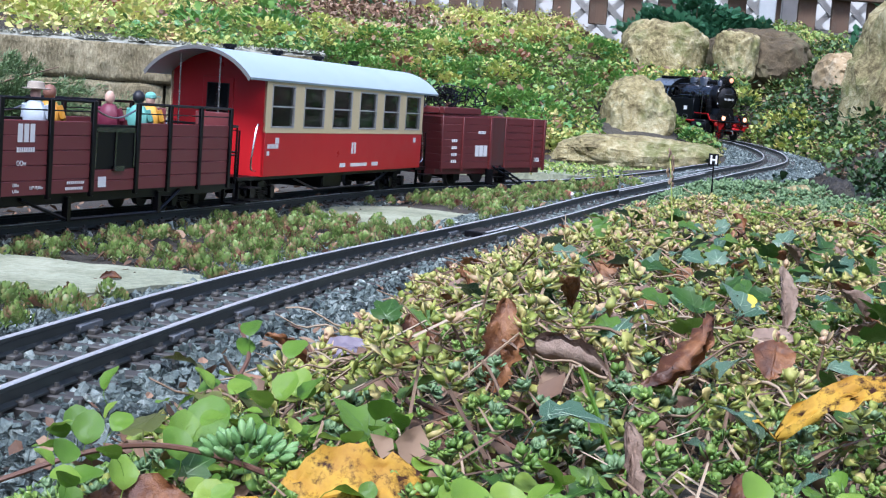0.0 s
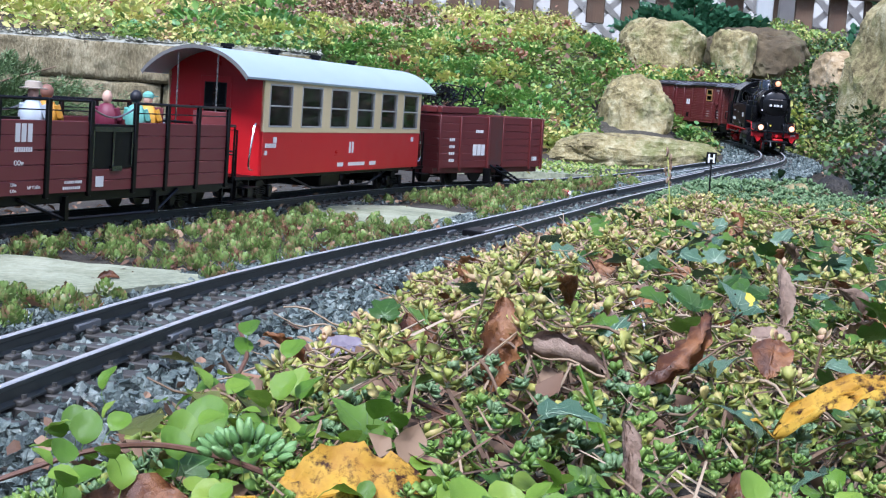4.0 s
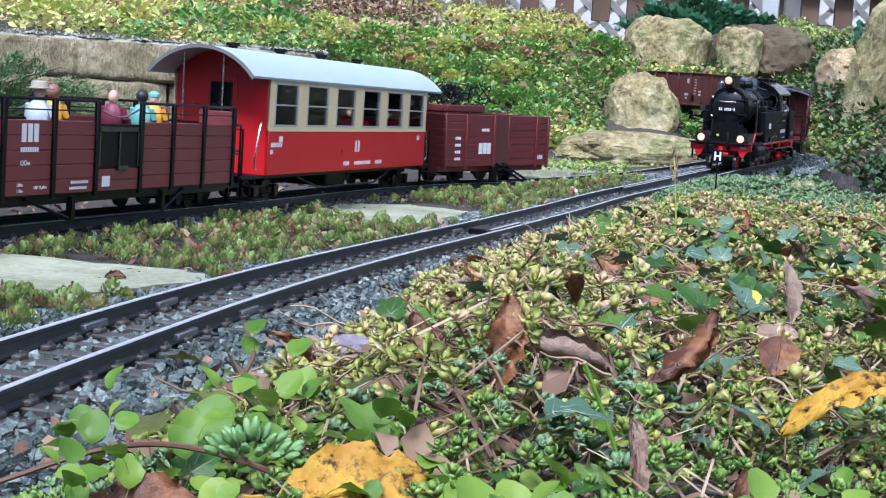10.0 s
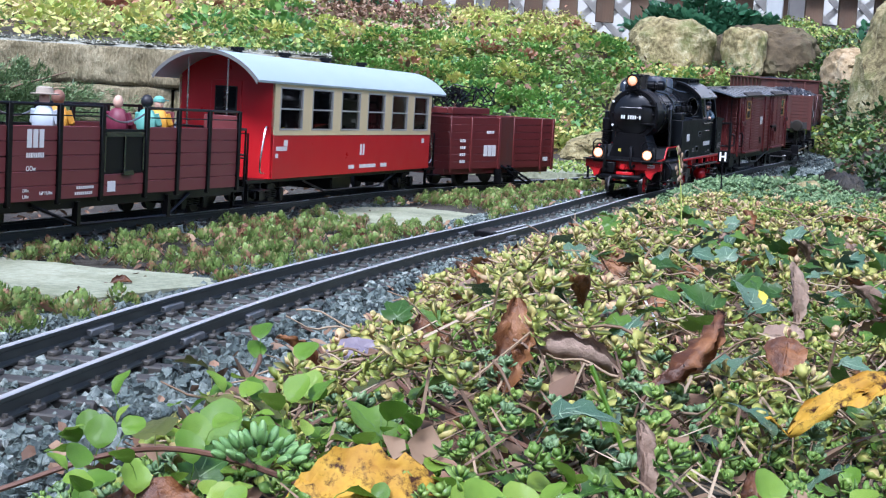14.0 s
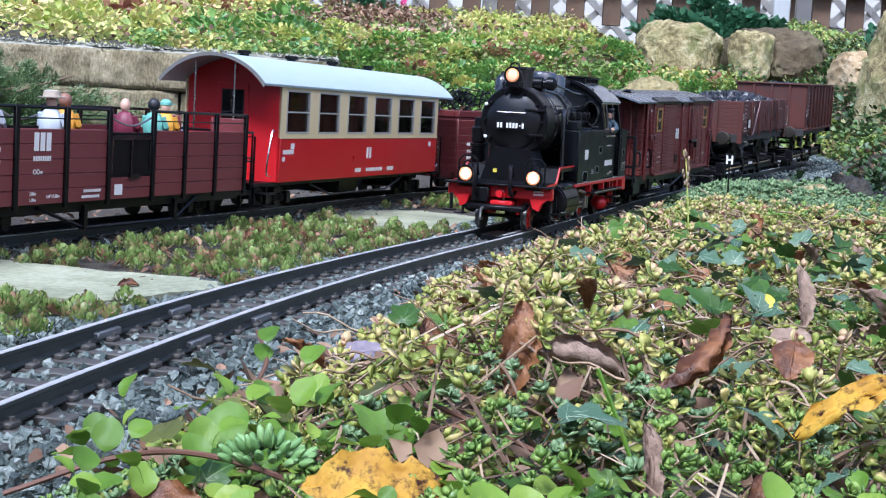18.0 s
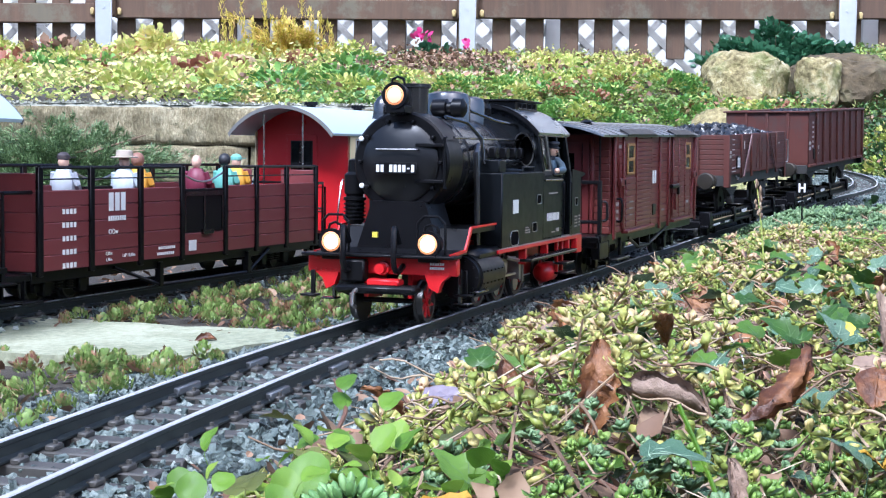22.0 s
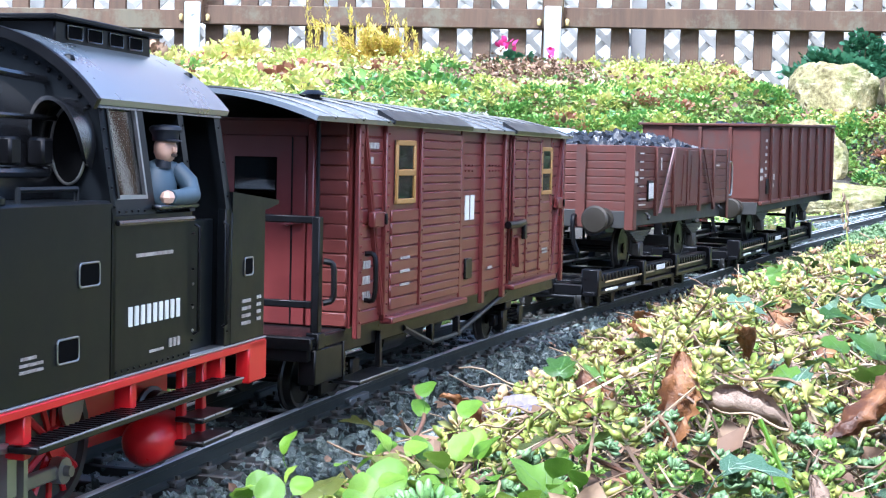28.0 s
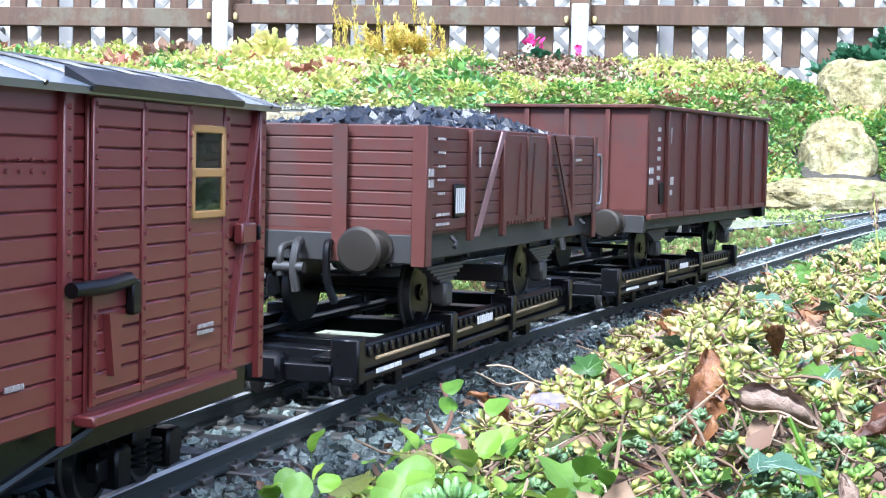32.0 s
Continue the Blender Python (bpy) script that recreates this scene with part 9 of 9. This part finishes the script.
dead_leaf("dead_leaf", "dark withered leaf on the concrete", (-0.212, 0.905, -0.006), 0.014, 0.009, 2.6, 10, 15, DEAD, 30, 0.5, 47)
dead_leaf("dead_leaf", "pale grey flat leaf under stems", (0.056, 0.60, 0.022), 0.030, 0.022, 0.9, 24, 50, DEAD_GREY, 10, 0.3, 53)
dead_leaf("dead_leaf", "brown upright leaf under the shrub", (0.058, 0.40, 0.006), 0.024, 0.009, 2.2, 76, 110, DEAD_GREY, 10, 0.3, 54)
dead_leaf("dead_leaf", "brown withered leaf on the soil", (-0.088, 0.358, 0.004), 0.030, 0.018, 2.4, 14, 6, DEAD, 24, 0.3, 61)
dead_leaf("dead_leaf", "brown crumpled leaf by the ivy", (0.085, 0.385, 0.006), 0.016, 0.012, 2.2, 60, 80, DEAD, 10, 0.3, 55)
dead_leaf("yellow_leaf", "small bright yellow leaf", (0.150, 0.72, 0.026), 0.011, 0.010, 0.6, 40, 60, paint("yellow_leaf_skin", (0.62, 0.50, 0.05)), 10, 0.2, 59)
x, y, d, g = shoulder_places(150, 81, 0.50, 1.75, 0.085)
for i in range(len(x)):
    dead_leaf("dead_leaf", "dry brown fallen leaf among sedum", (x[i], y[i], g[i] + 0.95 * float(mat_height(x[i:i + 1], y[i:i + 1], d[i:i + 1])[0])), rv.uniform(0.014, 0.030), rv.uniform(0.010, 0.022), rv.uniform(0.6, 4.2), rv.uniform(-10, 55), rv.uniform(0, 360),
              DEAD if rv.random() < 0.6 else DEAD_GREY, rv.uniform(-30, 30), 0.3, 100 + i)
# pale twigs and grass stalks
for pts, r_, mat, lab in ((((0.094, 0.66, 0.012), (0.096, 0.67, 0.020), (0.092, 0.68, 0.028), (0.090, 0.69, 0.033)), 0.0005, WHITE, "thin pale forked twig"),
                          (((0.175, 1.12, 0.010), (0.172, 1.12, 0.050), (0.168, 1.12, 0.085), (0.165, 1.12, 0.096)), 0.0006, BRIGHT, "thin grass stalk with seed head"),
                          (((0.058, 0.43, 0.004), (0.052, 0.435, 0.020), (0.044, 0.44, 0.038)), 0.0007, ROUND_LEAF, "single bright grass blade")):
    tagged(part("stalk", made((sweep, spline3(pts), r_, 5)), mat, None), lab, "stalk")
bm = bmesh.new()
for i in range(16):
    ball(bm, (0.168 + rv.uniform(-0.003, 0.003), 1.12 + rv.uniform(-0.002, 0.002), 0.070 + i * 0.0017), 0.0014, (0.8, 0.8, 1.6), 6)
stuff(part("seed_head", bm, SEDUM_STEM, None), "pale dry grass seed head", "grass")


# ---- bank, shrubs and far planting ----
def cloud(name, n, place, size, mat, label, seed, category="groundcover", V=LEAF_V, F=LEAF_F, up=0.9):
    r = np.random.RandomState(seed)
    P = place(r, n)
    n = len(P)
    R = turns(r.uniform(-up, up, n), r.uniform(-up, up, n), r.uniform(0, 6.28, n))
    return stuff(scatter(name, P, R, r.uniform(*size, n), V, F, mat, 0.2, True, seed), label, category)


def on_bank(x0, x1, y0, y1, thick, test=None):
    def place(r, n):
        x, y = r.uniform(x0, x1, n), r.uniform(y0, y1, n)
        dm, _, _ = nearest_line(x, y, _mp, _mz)
        k = (dm > 0.105) | ((y > 4.0) & (dm > 0.06))
        if test:
            k &= test(x, y)
        x, y = x[k], y[k]
        return np.stack([x, y, ground_z(x, y) + r.uniform(0, 1, len(x)) * thick * (1 + 0.7 * waves(x, y, 7, 12)) + 0.024 * waves(x, y, 38, 13) + 0.014 * waves(x, y, 90, 14)], 1)
    return place


front = lambda x, y: (y > np.where(x < -0.28, 3.2, 3.28)) & ~((x > 0.345) & (x < 0.56) & (y < 3.58)) 
cloud("bank_groundcover", 92000, on_bank(-0.75, 0.95, 3.2, 5.0, 0.03, front), (0.006, 0.015), BANK, "green creeping groundcover on the bank", 101)
cloud("bank_groundcover", 26000, on_bank(-1.2, 1.6, 4.6, 6.9, 0.035), (0.009, 0.022), BANK, "green groundcover below the fence", 102)
cloud("yellow_groundcover", 15000, on_bank(-0.3, 0.9, 3.8, 6.9, 0.05, lambda x, y: waves(x, y, 4, 3) > 0.0), (0.006, 0.016), BANK_YELLOW, "yellowing groundcover on the bank", 103)
cloud("leaf_litter", 9000, on_bank(-1.6, 0.9, 3.2, 6.6, 0.05, lambda x, y: waves(x, y, 6, 6) > 0.25), (0.007, 0.020), LITTER, "brown and reddish fallen leaves on the bank", 104, "leaf litter")
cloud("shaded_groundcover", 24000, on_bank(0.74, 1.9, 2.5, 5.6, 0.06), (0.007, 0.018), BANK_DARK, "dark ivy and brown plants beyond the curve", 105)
cloud("leaf_litter", 8000, on_bank(0.74, 1.9, 2.5, 5.6, 0.05), (0.007, 0.018), LITTER, "dry leaves among the rocks", 106, "leaf litter")
# these leaves carry the hollow's shade in their colour
cloud("dark_groundcover", 22000, on_bank(0.52, 1.3, 1.85, 3.0, 0.05), (0.008, 0.018), HOLLOW_SHADE, "leaves in the hollow with its shade in their colour", 107)
cloud("bright_border", 20000, on_bank(-3.6, -0.75, 3.21, 6.7, 0.07, lambda x, y: waves(x, y, 3.2, 15) > -0.75), (0.010, 0.022), BRIGHT, "bright yellow-green border plants", 108, "border plants")
cloud("border_leaves", 7000, on_bank(-3.6, -0.28, 3.2, 6.0, 0.06, lambda x, y: waves(x, y, 4.6, 25) > 0.15), (0.010, 0.028), BANK, "green leafy border plants", 109, "border plants")
_tail = main.p[(main.p[:, 1] > 3.98)]
_tz = main.z[(main.p[:, 1] > 3.98)]
cloud("tall_groundcover", 9000, lambda r, n: (lambda i: np.stack([_tail[i, 0] - 0.4 * r.uniform(0.06, 0.16, n) * (_tail[i, 0] > 0.3), _tail[i, 1] - r.uniform(0.065, 0.17, n), _tz[i] + r.uniform(-0.02, 0.035, n)], 1))(r.randint(0, len(_tail), n)), (0.006, 0.014), BANK, "taller green plants in front of the far line", 113)
cloud("leaf_mulch", 7000, on_bank(-0.62, -0.12, 4.9, 6.3, 0.05), (0.010, 0.022), LITTER, "pinkish-brown leaf mulch on the bank", 114, "leaf litter")
cloud("creeping_leaves", 13000, on_bank(-0.75, 0.7, 3.22, 5.2, 0.035, lambda x, y: front(x, y) & (waves(x, y, 7, 33) > 0.05)), (0.009, 0.020), LEAFY, "fresh green creeping leaves on the bank", 115)
cloud("leaf_litter", 1500, on_bank(-0.9, 0.7, 3.25, 6.0, 0.06, front), (0.012, 0.022), LITTER, "larger russet fallen leaves on the bank", 116, "leaf litter")
cloud("frosty_moss", 6000, lambda r, n: np.stack([r.uniform(-2.2, -0.28, n), 3.052 + 0.14 * r.uniform(0, 1, n) ** 1.6, 0.213 + r.uniform(0, 0.006, n)], 1), (0.003, 0.008), MOSS_LIT_TOP, "frosty pale moss on the wall top", 112, "moss")


def clumps(name, n, per, box, radius, leaf, mat, label, seed, test=None, V=LEAF_V, F=LEAF_F):
    """Low cushions of small leaves on the bank, each a dome of its own size."""
    r = np.random.RandomState(seed)
    x, y = r.uniform(box[0], box[1], n), r.uniform(box[2], box[3], n)
    k = nearest_line(x, y, _mp, _mz)[0] > 0.13
    if test:
        k &= test(x, y)
    x, y = x[k], y[k]
    n = len(x)
    rad = r.uniform(*radius, n)
    z = ground_z(x, y)
    u = r.normal(size=(n, per, 3))
    u /= np.linalg.norm(u, axis=2, keepdims=True)
    u[:, :, 2] = np.abs(u[:, :, 2])
    P = np.stack([x, y, z + 0.012], 1)[:, None] + u * (rad[:, None] * r.uniform(0.75, 1.08, (n, per)))[:, :, None] * np.array([1, 1, 0.8])
    u, P = u.reshape(-1, 3), P.reshape(-1, 3)
    R = turns(r.uniform(-0.7, 0.7, len(P)), -np.arcsin(np.clip(u[:, 2], -1, 1)) * 0.6 + r.uniform(-0.5, 0.5, len(P)), np.arctan2(u[:, 1], u[:, 0]))
    return stuff(scatter(name, P, R, r.uniform(*leaf, len(P)), V, F, mat, 0.2, True, seed), label, "groundcover")


MULCH = leaf_mat("pinkish_mulch", [(0.27, 0.18, 0.12), (0.46, 0.34, 0.24), (0.62, 0.50, 0.36)], 0.8, 0.1, 0.7)
open_bank = lambda x, y: front(x, y) & ~((x > -0.68) & (x < -0.05) & (y > 4.75) & (y < 6.3))
MOSSY = leaf_mat("cushion_leaf", [(0.05, 0.12, 0.025), (0.10, 0.24, 0.045), (0.20, 0.37, 0.07), (0.36, 0.48, 0.12)], 0.45, 0.25, 0.5, grain=14, large=3, spread=1.3)
LIME = leaf_mat("lime_leaf", [(0.22, 0.34, 0.05), (0.42, 0.50, 0.09), (0.62, 0.58, 0.16), (0.66, 0.50, 0.20)], 0.45, 0.35, 0.5, grain=14, large=3, spread=1.3)
RUST = leaf_mat("rust_leaf", [(0.12, 0.045, 0.025), (0.30, 0.11, 0.06), (0.46, 0.22, 0.13), (0.50, 0.34, 0.20)], 0.55, 0.2, 0.6)
clumps("green_cushions", 230, 150, (-0.35, 0.75, 3.3, 4.9), (0.022, 0.060), (0.006, 0.013), MOSSY, "bright green cushion plants on the bank", 201, lambda x, y: open_bank(x, y) & (waves(x, y, 5, 71) > -0.35))
clumps("lime_cushions", 240, 120, (-0.5, 0.95, 3.6, 6.6), (0.025, 0.065), (0.008, 0.016), LIME, "lime and yellow cushion plants on the bank", 202, lambda x, y: open_bank(x, y) & (waves(x, y, 4, 3) > -0.4))
clumps("pale_cushions", 170, 120, (-0.80, 0.15, 3.9, 5.7), (0.025, 0.060), (0.008, 0.016), BRIGHT, "pale yellow-green cushion plants on the bank", 208, open_bank)
clumps("rust_plants", 60, 70, (-0.6, 0.85, 3.4, 6.0), (0.018, 0.045), (0.008, 0.018), RUST, "rust-red withering plants on the bank", 203, open_bank)
cloud("leaf_mulch", 9000, on_bank(-0.68, -0.05, 4.75, 6.3, 0.03), (0.010, 0.024), MULCH, "pinkish-tan mulch on the bank", 214, "leaf litter")
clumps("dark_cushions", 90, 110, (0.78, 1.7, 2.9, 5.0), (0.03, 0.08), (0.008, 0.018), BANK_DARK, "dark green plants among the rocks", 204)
clumps("lime_cushions", 150, 170, (-3.4, -0.7, 3.4, 6.6), (0.05, 0.12), (0.012, 0.024), LIME, "lime and yellow border plants", 205, lambda x, y: waves(x, y, 3, 44) > -0.1)
clumps("green_cushions", 110, 150, (-3.4, -0.5, 3.4, 6.4), (0.05, 0.11), (0.012, 0.026), MOSSY, "fresh green border plants", 206, lambda x, y: waves(x, y, 3, 45) > 0.0)
clumps("rust_plants", 26, 60, (-3.2, -0.6, 4.2, 6.5), (0.04, 0.09), (0.018, 0.04), RUST, "rust-red border plants", 207)


def bush(name, label, c, size, n, leaf, mat, seed, V=LEAF_V, F=LEAF_F, shell=0.55, category="shrub", sprays=0, reach=0.02):
    """A shrub: short woody stems and an uneven crown of many leaves."""
    e = thing(name, label, category)
    r = np.random.RandomState(seed)
    u = r.normal(size=(n, 3))
    u /= np.linalg.norm(u, axis=1, keepdims=True)
    u[:, 2] = np.abs(u[:, 2]) * 1.0 - 0.12
    lump = 0.72 + 0.28 * np.sin(u[:, 0] * 5 + seed) * np.cos(u[:, 1] * 6 + seed * 2) + 0.18 * np.sin(u[:, 2] * 9 + u[:, 0] * 7)
    rad = (shell + (1 - shell) * r.uniform(0, 1, n)) * lump
    P = np.array(c) + u * np.array(size) * rad[:, None]
    if sprays:
        k = r.randint(0, sprays, n)
        w = r.uniform(0, 1, n)
        P = P[:sprays][k] + u[:sprays][k] * np.array([1, 1, 0.5]) * (w * reach * 3)[:, None] + r.normal(size=(n, 3)) * (reach * 0.45 * (1 - 0.6 * w))[:, None]
        u = u[:sprays][k]
    R = turns(r.uniform(-0.9, 0.9, n), r.uniform(-1.2, 0.4, n), np.arctan2(u[:, 1], u[:, 0]) + r.uniform(-0.8, 0.8, n))
    ob = scatter("crown", P, R, r.uniform(*leaf, n), V, F, mat, 0.2, True, seed)
    ob.parent = e
    ob["kind"] = "stuff"
    bm = bmesh.new()
    rb = random.Random(seed)
    for _ in range(7):
        a = rb.uniform(0, 6.28)
        q = Vector((c[0] + size[0] * 0.6 * math.cos(a), c[1] + size[1] * 0.6 * math.sin(a), c[2] + size[2] * rb.uniform(0.2, 0.7)))
        sweep(bm, spline3([(c[0], c[1], c[2] - 0.04), (c[0] + 0.3 * (q.x - c[0]), c[1] + 0.3 * (q.y - c[1]), c[2] + 0.05), tuple(q)], 3), [0.004, 0.004, 0.0035, 0.003, 0.0025, 0.002, 0.001], 5)
    part("stem", bm, SEDUM_STEM, e)
    return e


bush("conifer_shrub", "low feathery blue-green conifer before the wall", (-0.96, 2.86, 0.045), (0.32, 0.12, 0.165), 64000, (0.006, 0.013), CONIFER, 3, BLADE_V, BLADE_F, 0.25, "shrub", 700, 0.017)
bush("dark_shrub", "dark evergreen shrub behind the boulders", (0.86, 5.42, 0.44), (0.32, 0.15, 0.17), 6000, (0.018, 0.036), SHRUB, 5)
bush("dark_shrub", "dark evergreen bush at the fence corner", (1.62, 5.2, 0.40), (0.22, 0.2, 0.32), 2400, (0.025, 0.05), SHRUB, 6)
bush("round_bush", "small bright green rounded bush", (-1.28, 5.0, 0.36), (0.10, 0.10, 0.11), 1300, (0.015, 0.03), BANK, 7, BLADE_V, BLADE_F, 0.4)
bush("heather", "golden heather with upright tips", (-1.02, 6.05, 0.46), (0.28, 0.14, 0.27), 19000, (0.012, 0.03), HEATHER, 8, BLADE_V, BLADE_F, 0.2, "heather", 160, 0.03)
bush("yellow_shrub", "light yellow-green shrub by the fence", (-1.62, 6.1, 0.46), (0.22, 0.14, 0.20), 1500, (0.025, 0.05), BRIGHT, 9)
bush("reddish_plant", "reddish autumn leaves in the border", (-1.95, 5.9, 0.46), (0.18, 0.12, 0.12), 800, (0.03, 0.055), LITTER, 10, category="plant")
bush("leafy_plant", "broad-leaved green plant on the bank", (-0.55, 4.3, 0.28), (0.36, 0.14, 0.075), 1500, (0.022, 0.045), LEAFY, 11, category="plant")
cyc = bush("pink_flowers", "pink cyclamen flowers over dark leaves", (-0.45, 6.3, 0.50), (0.16, 0.10, 0.09), 500, (0.03, 0.05), SHRUB, 12, category="flowers")
ob = scatter("petals", np.array([(-0.52, 6.24, 0.615), (-0.49, 6.24, 0.63), (-0.46, 6.25, 0.60), (-0.50, 6.22, 0.60), (-0.30, 6.26, 0.59), (-0.29, 6.25, 0.575)] * 3) + rng.uniform(-0.015, 0.015, (18, 3)), turns(rng.uniform(-1, 1, 18), rng.uniform(-1.5, 0, 18), rng.uniform(0, 6.28, 18)), rng.uniform(0.02, 0.04, 18), LEAF_V, LEAF_F, PINK, 0.2, True)
ob.parent = cyc
tips = thing("heather_tips", "tall golden flower spikes of the heather", "flowers")
for i, (x, z) in enumerate(((-1.30, 0.76), (-1.26, 0.66), (-1.22, 0.82), (-1.17, 0.66), (-1.12, 0.74), (-1.08, 0.67), (-1.04, 0.70), (-1.00, 0.66), (-0.97, 0.80), (-0.93, 0.70), (-0.89, 0.68), (-0.85, 0.64))):
    t = rng.uniform(0, 1, 150)
    P = np.stack([x + 0.02 * (1 - t), 6.05 - 0.04 * t, 0.46 + (z - 0.46) * t], 1) + rng.normal(size=(150, 3)) * 0.006
    ob = scatter("spike", P, turns(rng.uniform(-0.5, 0.5, 150), rng.uniform(-1.6, -0.6, 150), rng.uniform(0, 6.28, 150)), rng.uniform(0.012, 0.028, 150), BLADE_V, BLADE_F, HEATHER, 0.2)
    ob.parent = tips

cloud("bank_groundcover", 4200, lambda r, n: np.stack([r.uniform(0.1, 0.345, n), r.uniform(3.28, 3.5, n), r.uniform(0.02, 0.09, n)], 1), (0.007, 0.016), BANK, "green creeping plants behind the slab", 110)
cloud("moss_edge", 2600, lambda r, n: np.stack([r.uniform(-0.02, 0.5, n), r.uniform(2.5, 3.12, n), r.uniform(0.021, 0.027, n)], 1), (0.004, 0.009), BANK, "low moss on the concrete bench", 111, "moss")

# ---- small things ----
sign = thing("stop_sign", "small black trackside sign with a white letter", "sign")
part("post", made((cyl, (0.3145, 1.75, 0.0), (0.3135, 1.75, 0.074), 0.0009, None, 8)), BLACK, sign)
part("board", made((bx, 0.3070, 0.3190, 1.749, 1.7505, 0.0725, 0.0870, 0.0004)), BLACK, sign)
part("letter", made((bx, 0.3090, 0.3110, 1.7484, 1.7490, 0.0745, 0.0850), (bx, 0.3150, 0.3170, 1.7484, 1.7490, 0.0745, 0.0850), (bx, 0.3110, 0.3150, 1.7484, 1.7490, 0.0787, 0.0808)), WHITE, sign, "white capital H")
bob = thing("round_marker", "red and white round marker on the ballast", "marker")
bm = bmesh.new()
ball(bm, (0.168, 2.05, 0.006), 0.0115, (1, 1, 1), 16)
for f in bm.faces:
    f.material_index = 1 if f.calc_center_median().x > 0.1715 else 0
part("ball", bm, [paint("marker_red", (0.42, 0.015, 0.03), 0.3), paint("marker_white", (0.75, 0.72, 0.70), 0.3)], bob)


# ---- the moving train and the parked one ----
loco, loco_spin, loco_rods = engine()
luggage, van_spin = van()
carrier_a, spin_a = transporter(0.35, "low black transporter wagon under the coal wagon")
carrier_b, spin_b = transporter(0.36, "low black transporter wagon under the tall wagon")
coal_car, tall_car = coal_wagon(), high_wagon()
# thing, distance of its middle behind the lamps, half its pivot base
TRAIN = [(loco, 0.19, 0.09), (luggage, 0.608, 0.14), (carrier_a, 1.084, 0.10), (coal_car, 1.114, 0.085), (carrier_b, 1.554, 0.10), (tall_car, 1.592, 0.108)]
s_near = siding.nearest(-0.238, 1.497)
red_coach = coach("red_coach", "red and cream model coach with pale arched roof", 0.503, 6)
red_coach.matrix_basis = siding.seat(s_near + 0.06, s_near + 0.44)
sight_car = open_car()
sight_car.matrix_basis = siding.seat(s_near - 0.303 - 0.16, s_near - 0.303 + 0.16)

# dolls sitting in the open car
for x, y, col, cap, gear, lab in ((0.057, -0.020, (0.42, 0.44, 0.47), (0.05, 0.04, 0.04), "cap", "seated doll in grey shirt and dark cap"), (0.030, 0.018, (0.52, 0.58, 0.62), (0.42, 0.36, 0.28), "hat", "seated doll in pale shirt and straw hat"),
                                  (-0.003, 0.010, (0.62, 0.30, 0.03), (0.25, 0.12, 0.08), "hair", "small seated doll in orange"), (-0.087, 0.016, (0.16, 0.022, 0.045), None, None, "bald seated doll in maroon shirt"),
                                  (-0.149, 0.010, (0.16, 0.42, 0.34), (0.015, 0.015, 0.018), "hair", "dark-haired seated doll in green"), (-0.178, 0.006, (0.66, 0.34, 0.03), (0.20, 0.50, 0.42), "cap", "seated doll in orange shirt and green cap")):
    ob = figure("seated_doll", lab, 0, 0, 0, paint("doll_cloth", col), paint("doll_cap", cap) if cap else None, gear, 0.038)
    ob.matrix_basis = sight_car.matrix_basis @ pose(x + 0.030, y, 0.070, 0, 0, 180)

wire_wagon = parked_gondola()
wire_wagon.matrix_basis = siding.seat(s_near + 0.705 - 0.06, s_near + 0.705 + 0.06)
second_coach = coach("red_coach", "red and cream model coach behind the open car", 0.503, 6)
second_coach.matrix_basis = siding.seat(s_near - 0.60 - 0.44, s_near - 0.60 - 0.06)


def motions():
    """The train rolls forward along the main line; wheels and rods turn with it."""
    steps = [i * 0.25 for i in range(129)]
    fine = [i * 0.1 for i in range(321)]
    start = lamp_at(0.0)
    for ob, back, half in TRAIN:
        walk(ob, [(t, main.seat(lamp_at(t) + back - half, lamp_at(t) + back + half)) for t in steps])
    for wheels in (loco_spin, van_spin, spin_a, spin_b):
        for ob, r, x in wheels:
            z = ob.matrix_basis.translation.z
            walk(ob, [(t, pose(x, 0, z, 0, math.degrees((start - lamp_at(t)) / r), 0)) for t in fine])
    for ob in loco_rods:
        rows = []
        for t in fine:
            a = (start - lamp_at(t)) / 0.0215
            rows.append((t, pose(-0.002 + 0.009 * math.cos(a), 0, 0.0215 - 0.009 * math.sin(a))))
        walk(ob, rows)


motions()
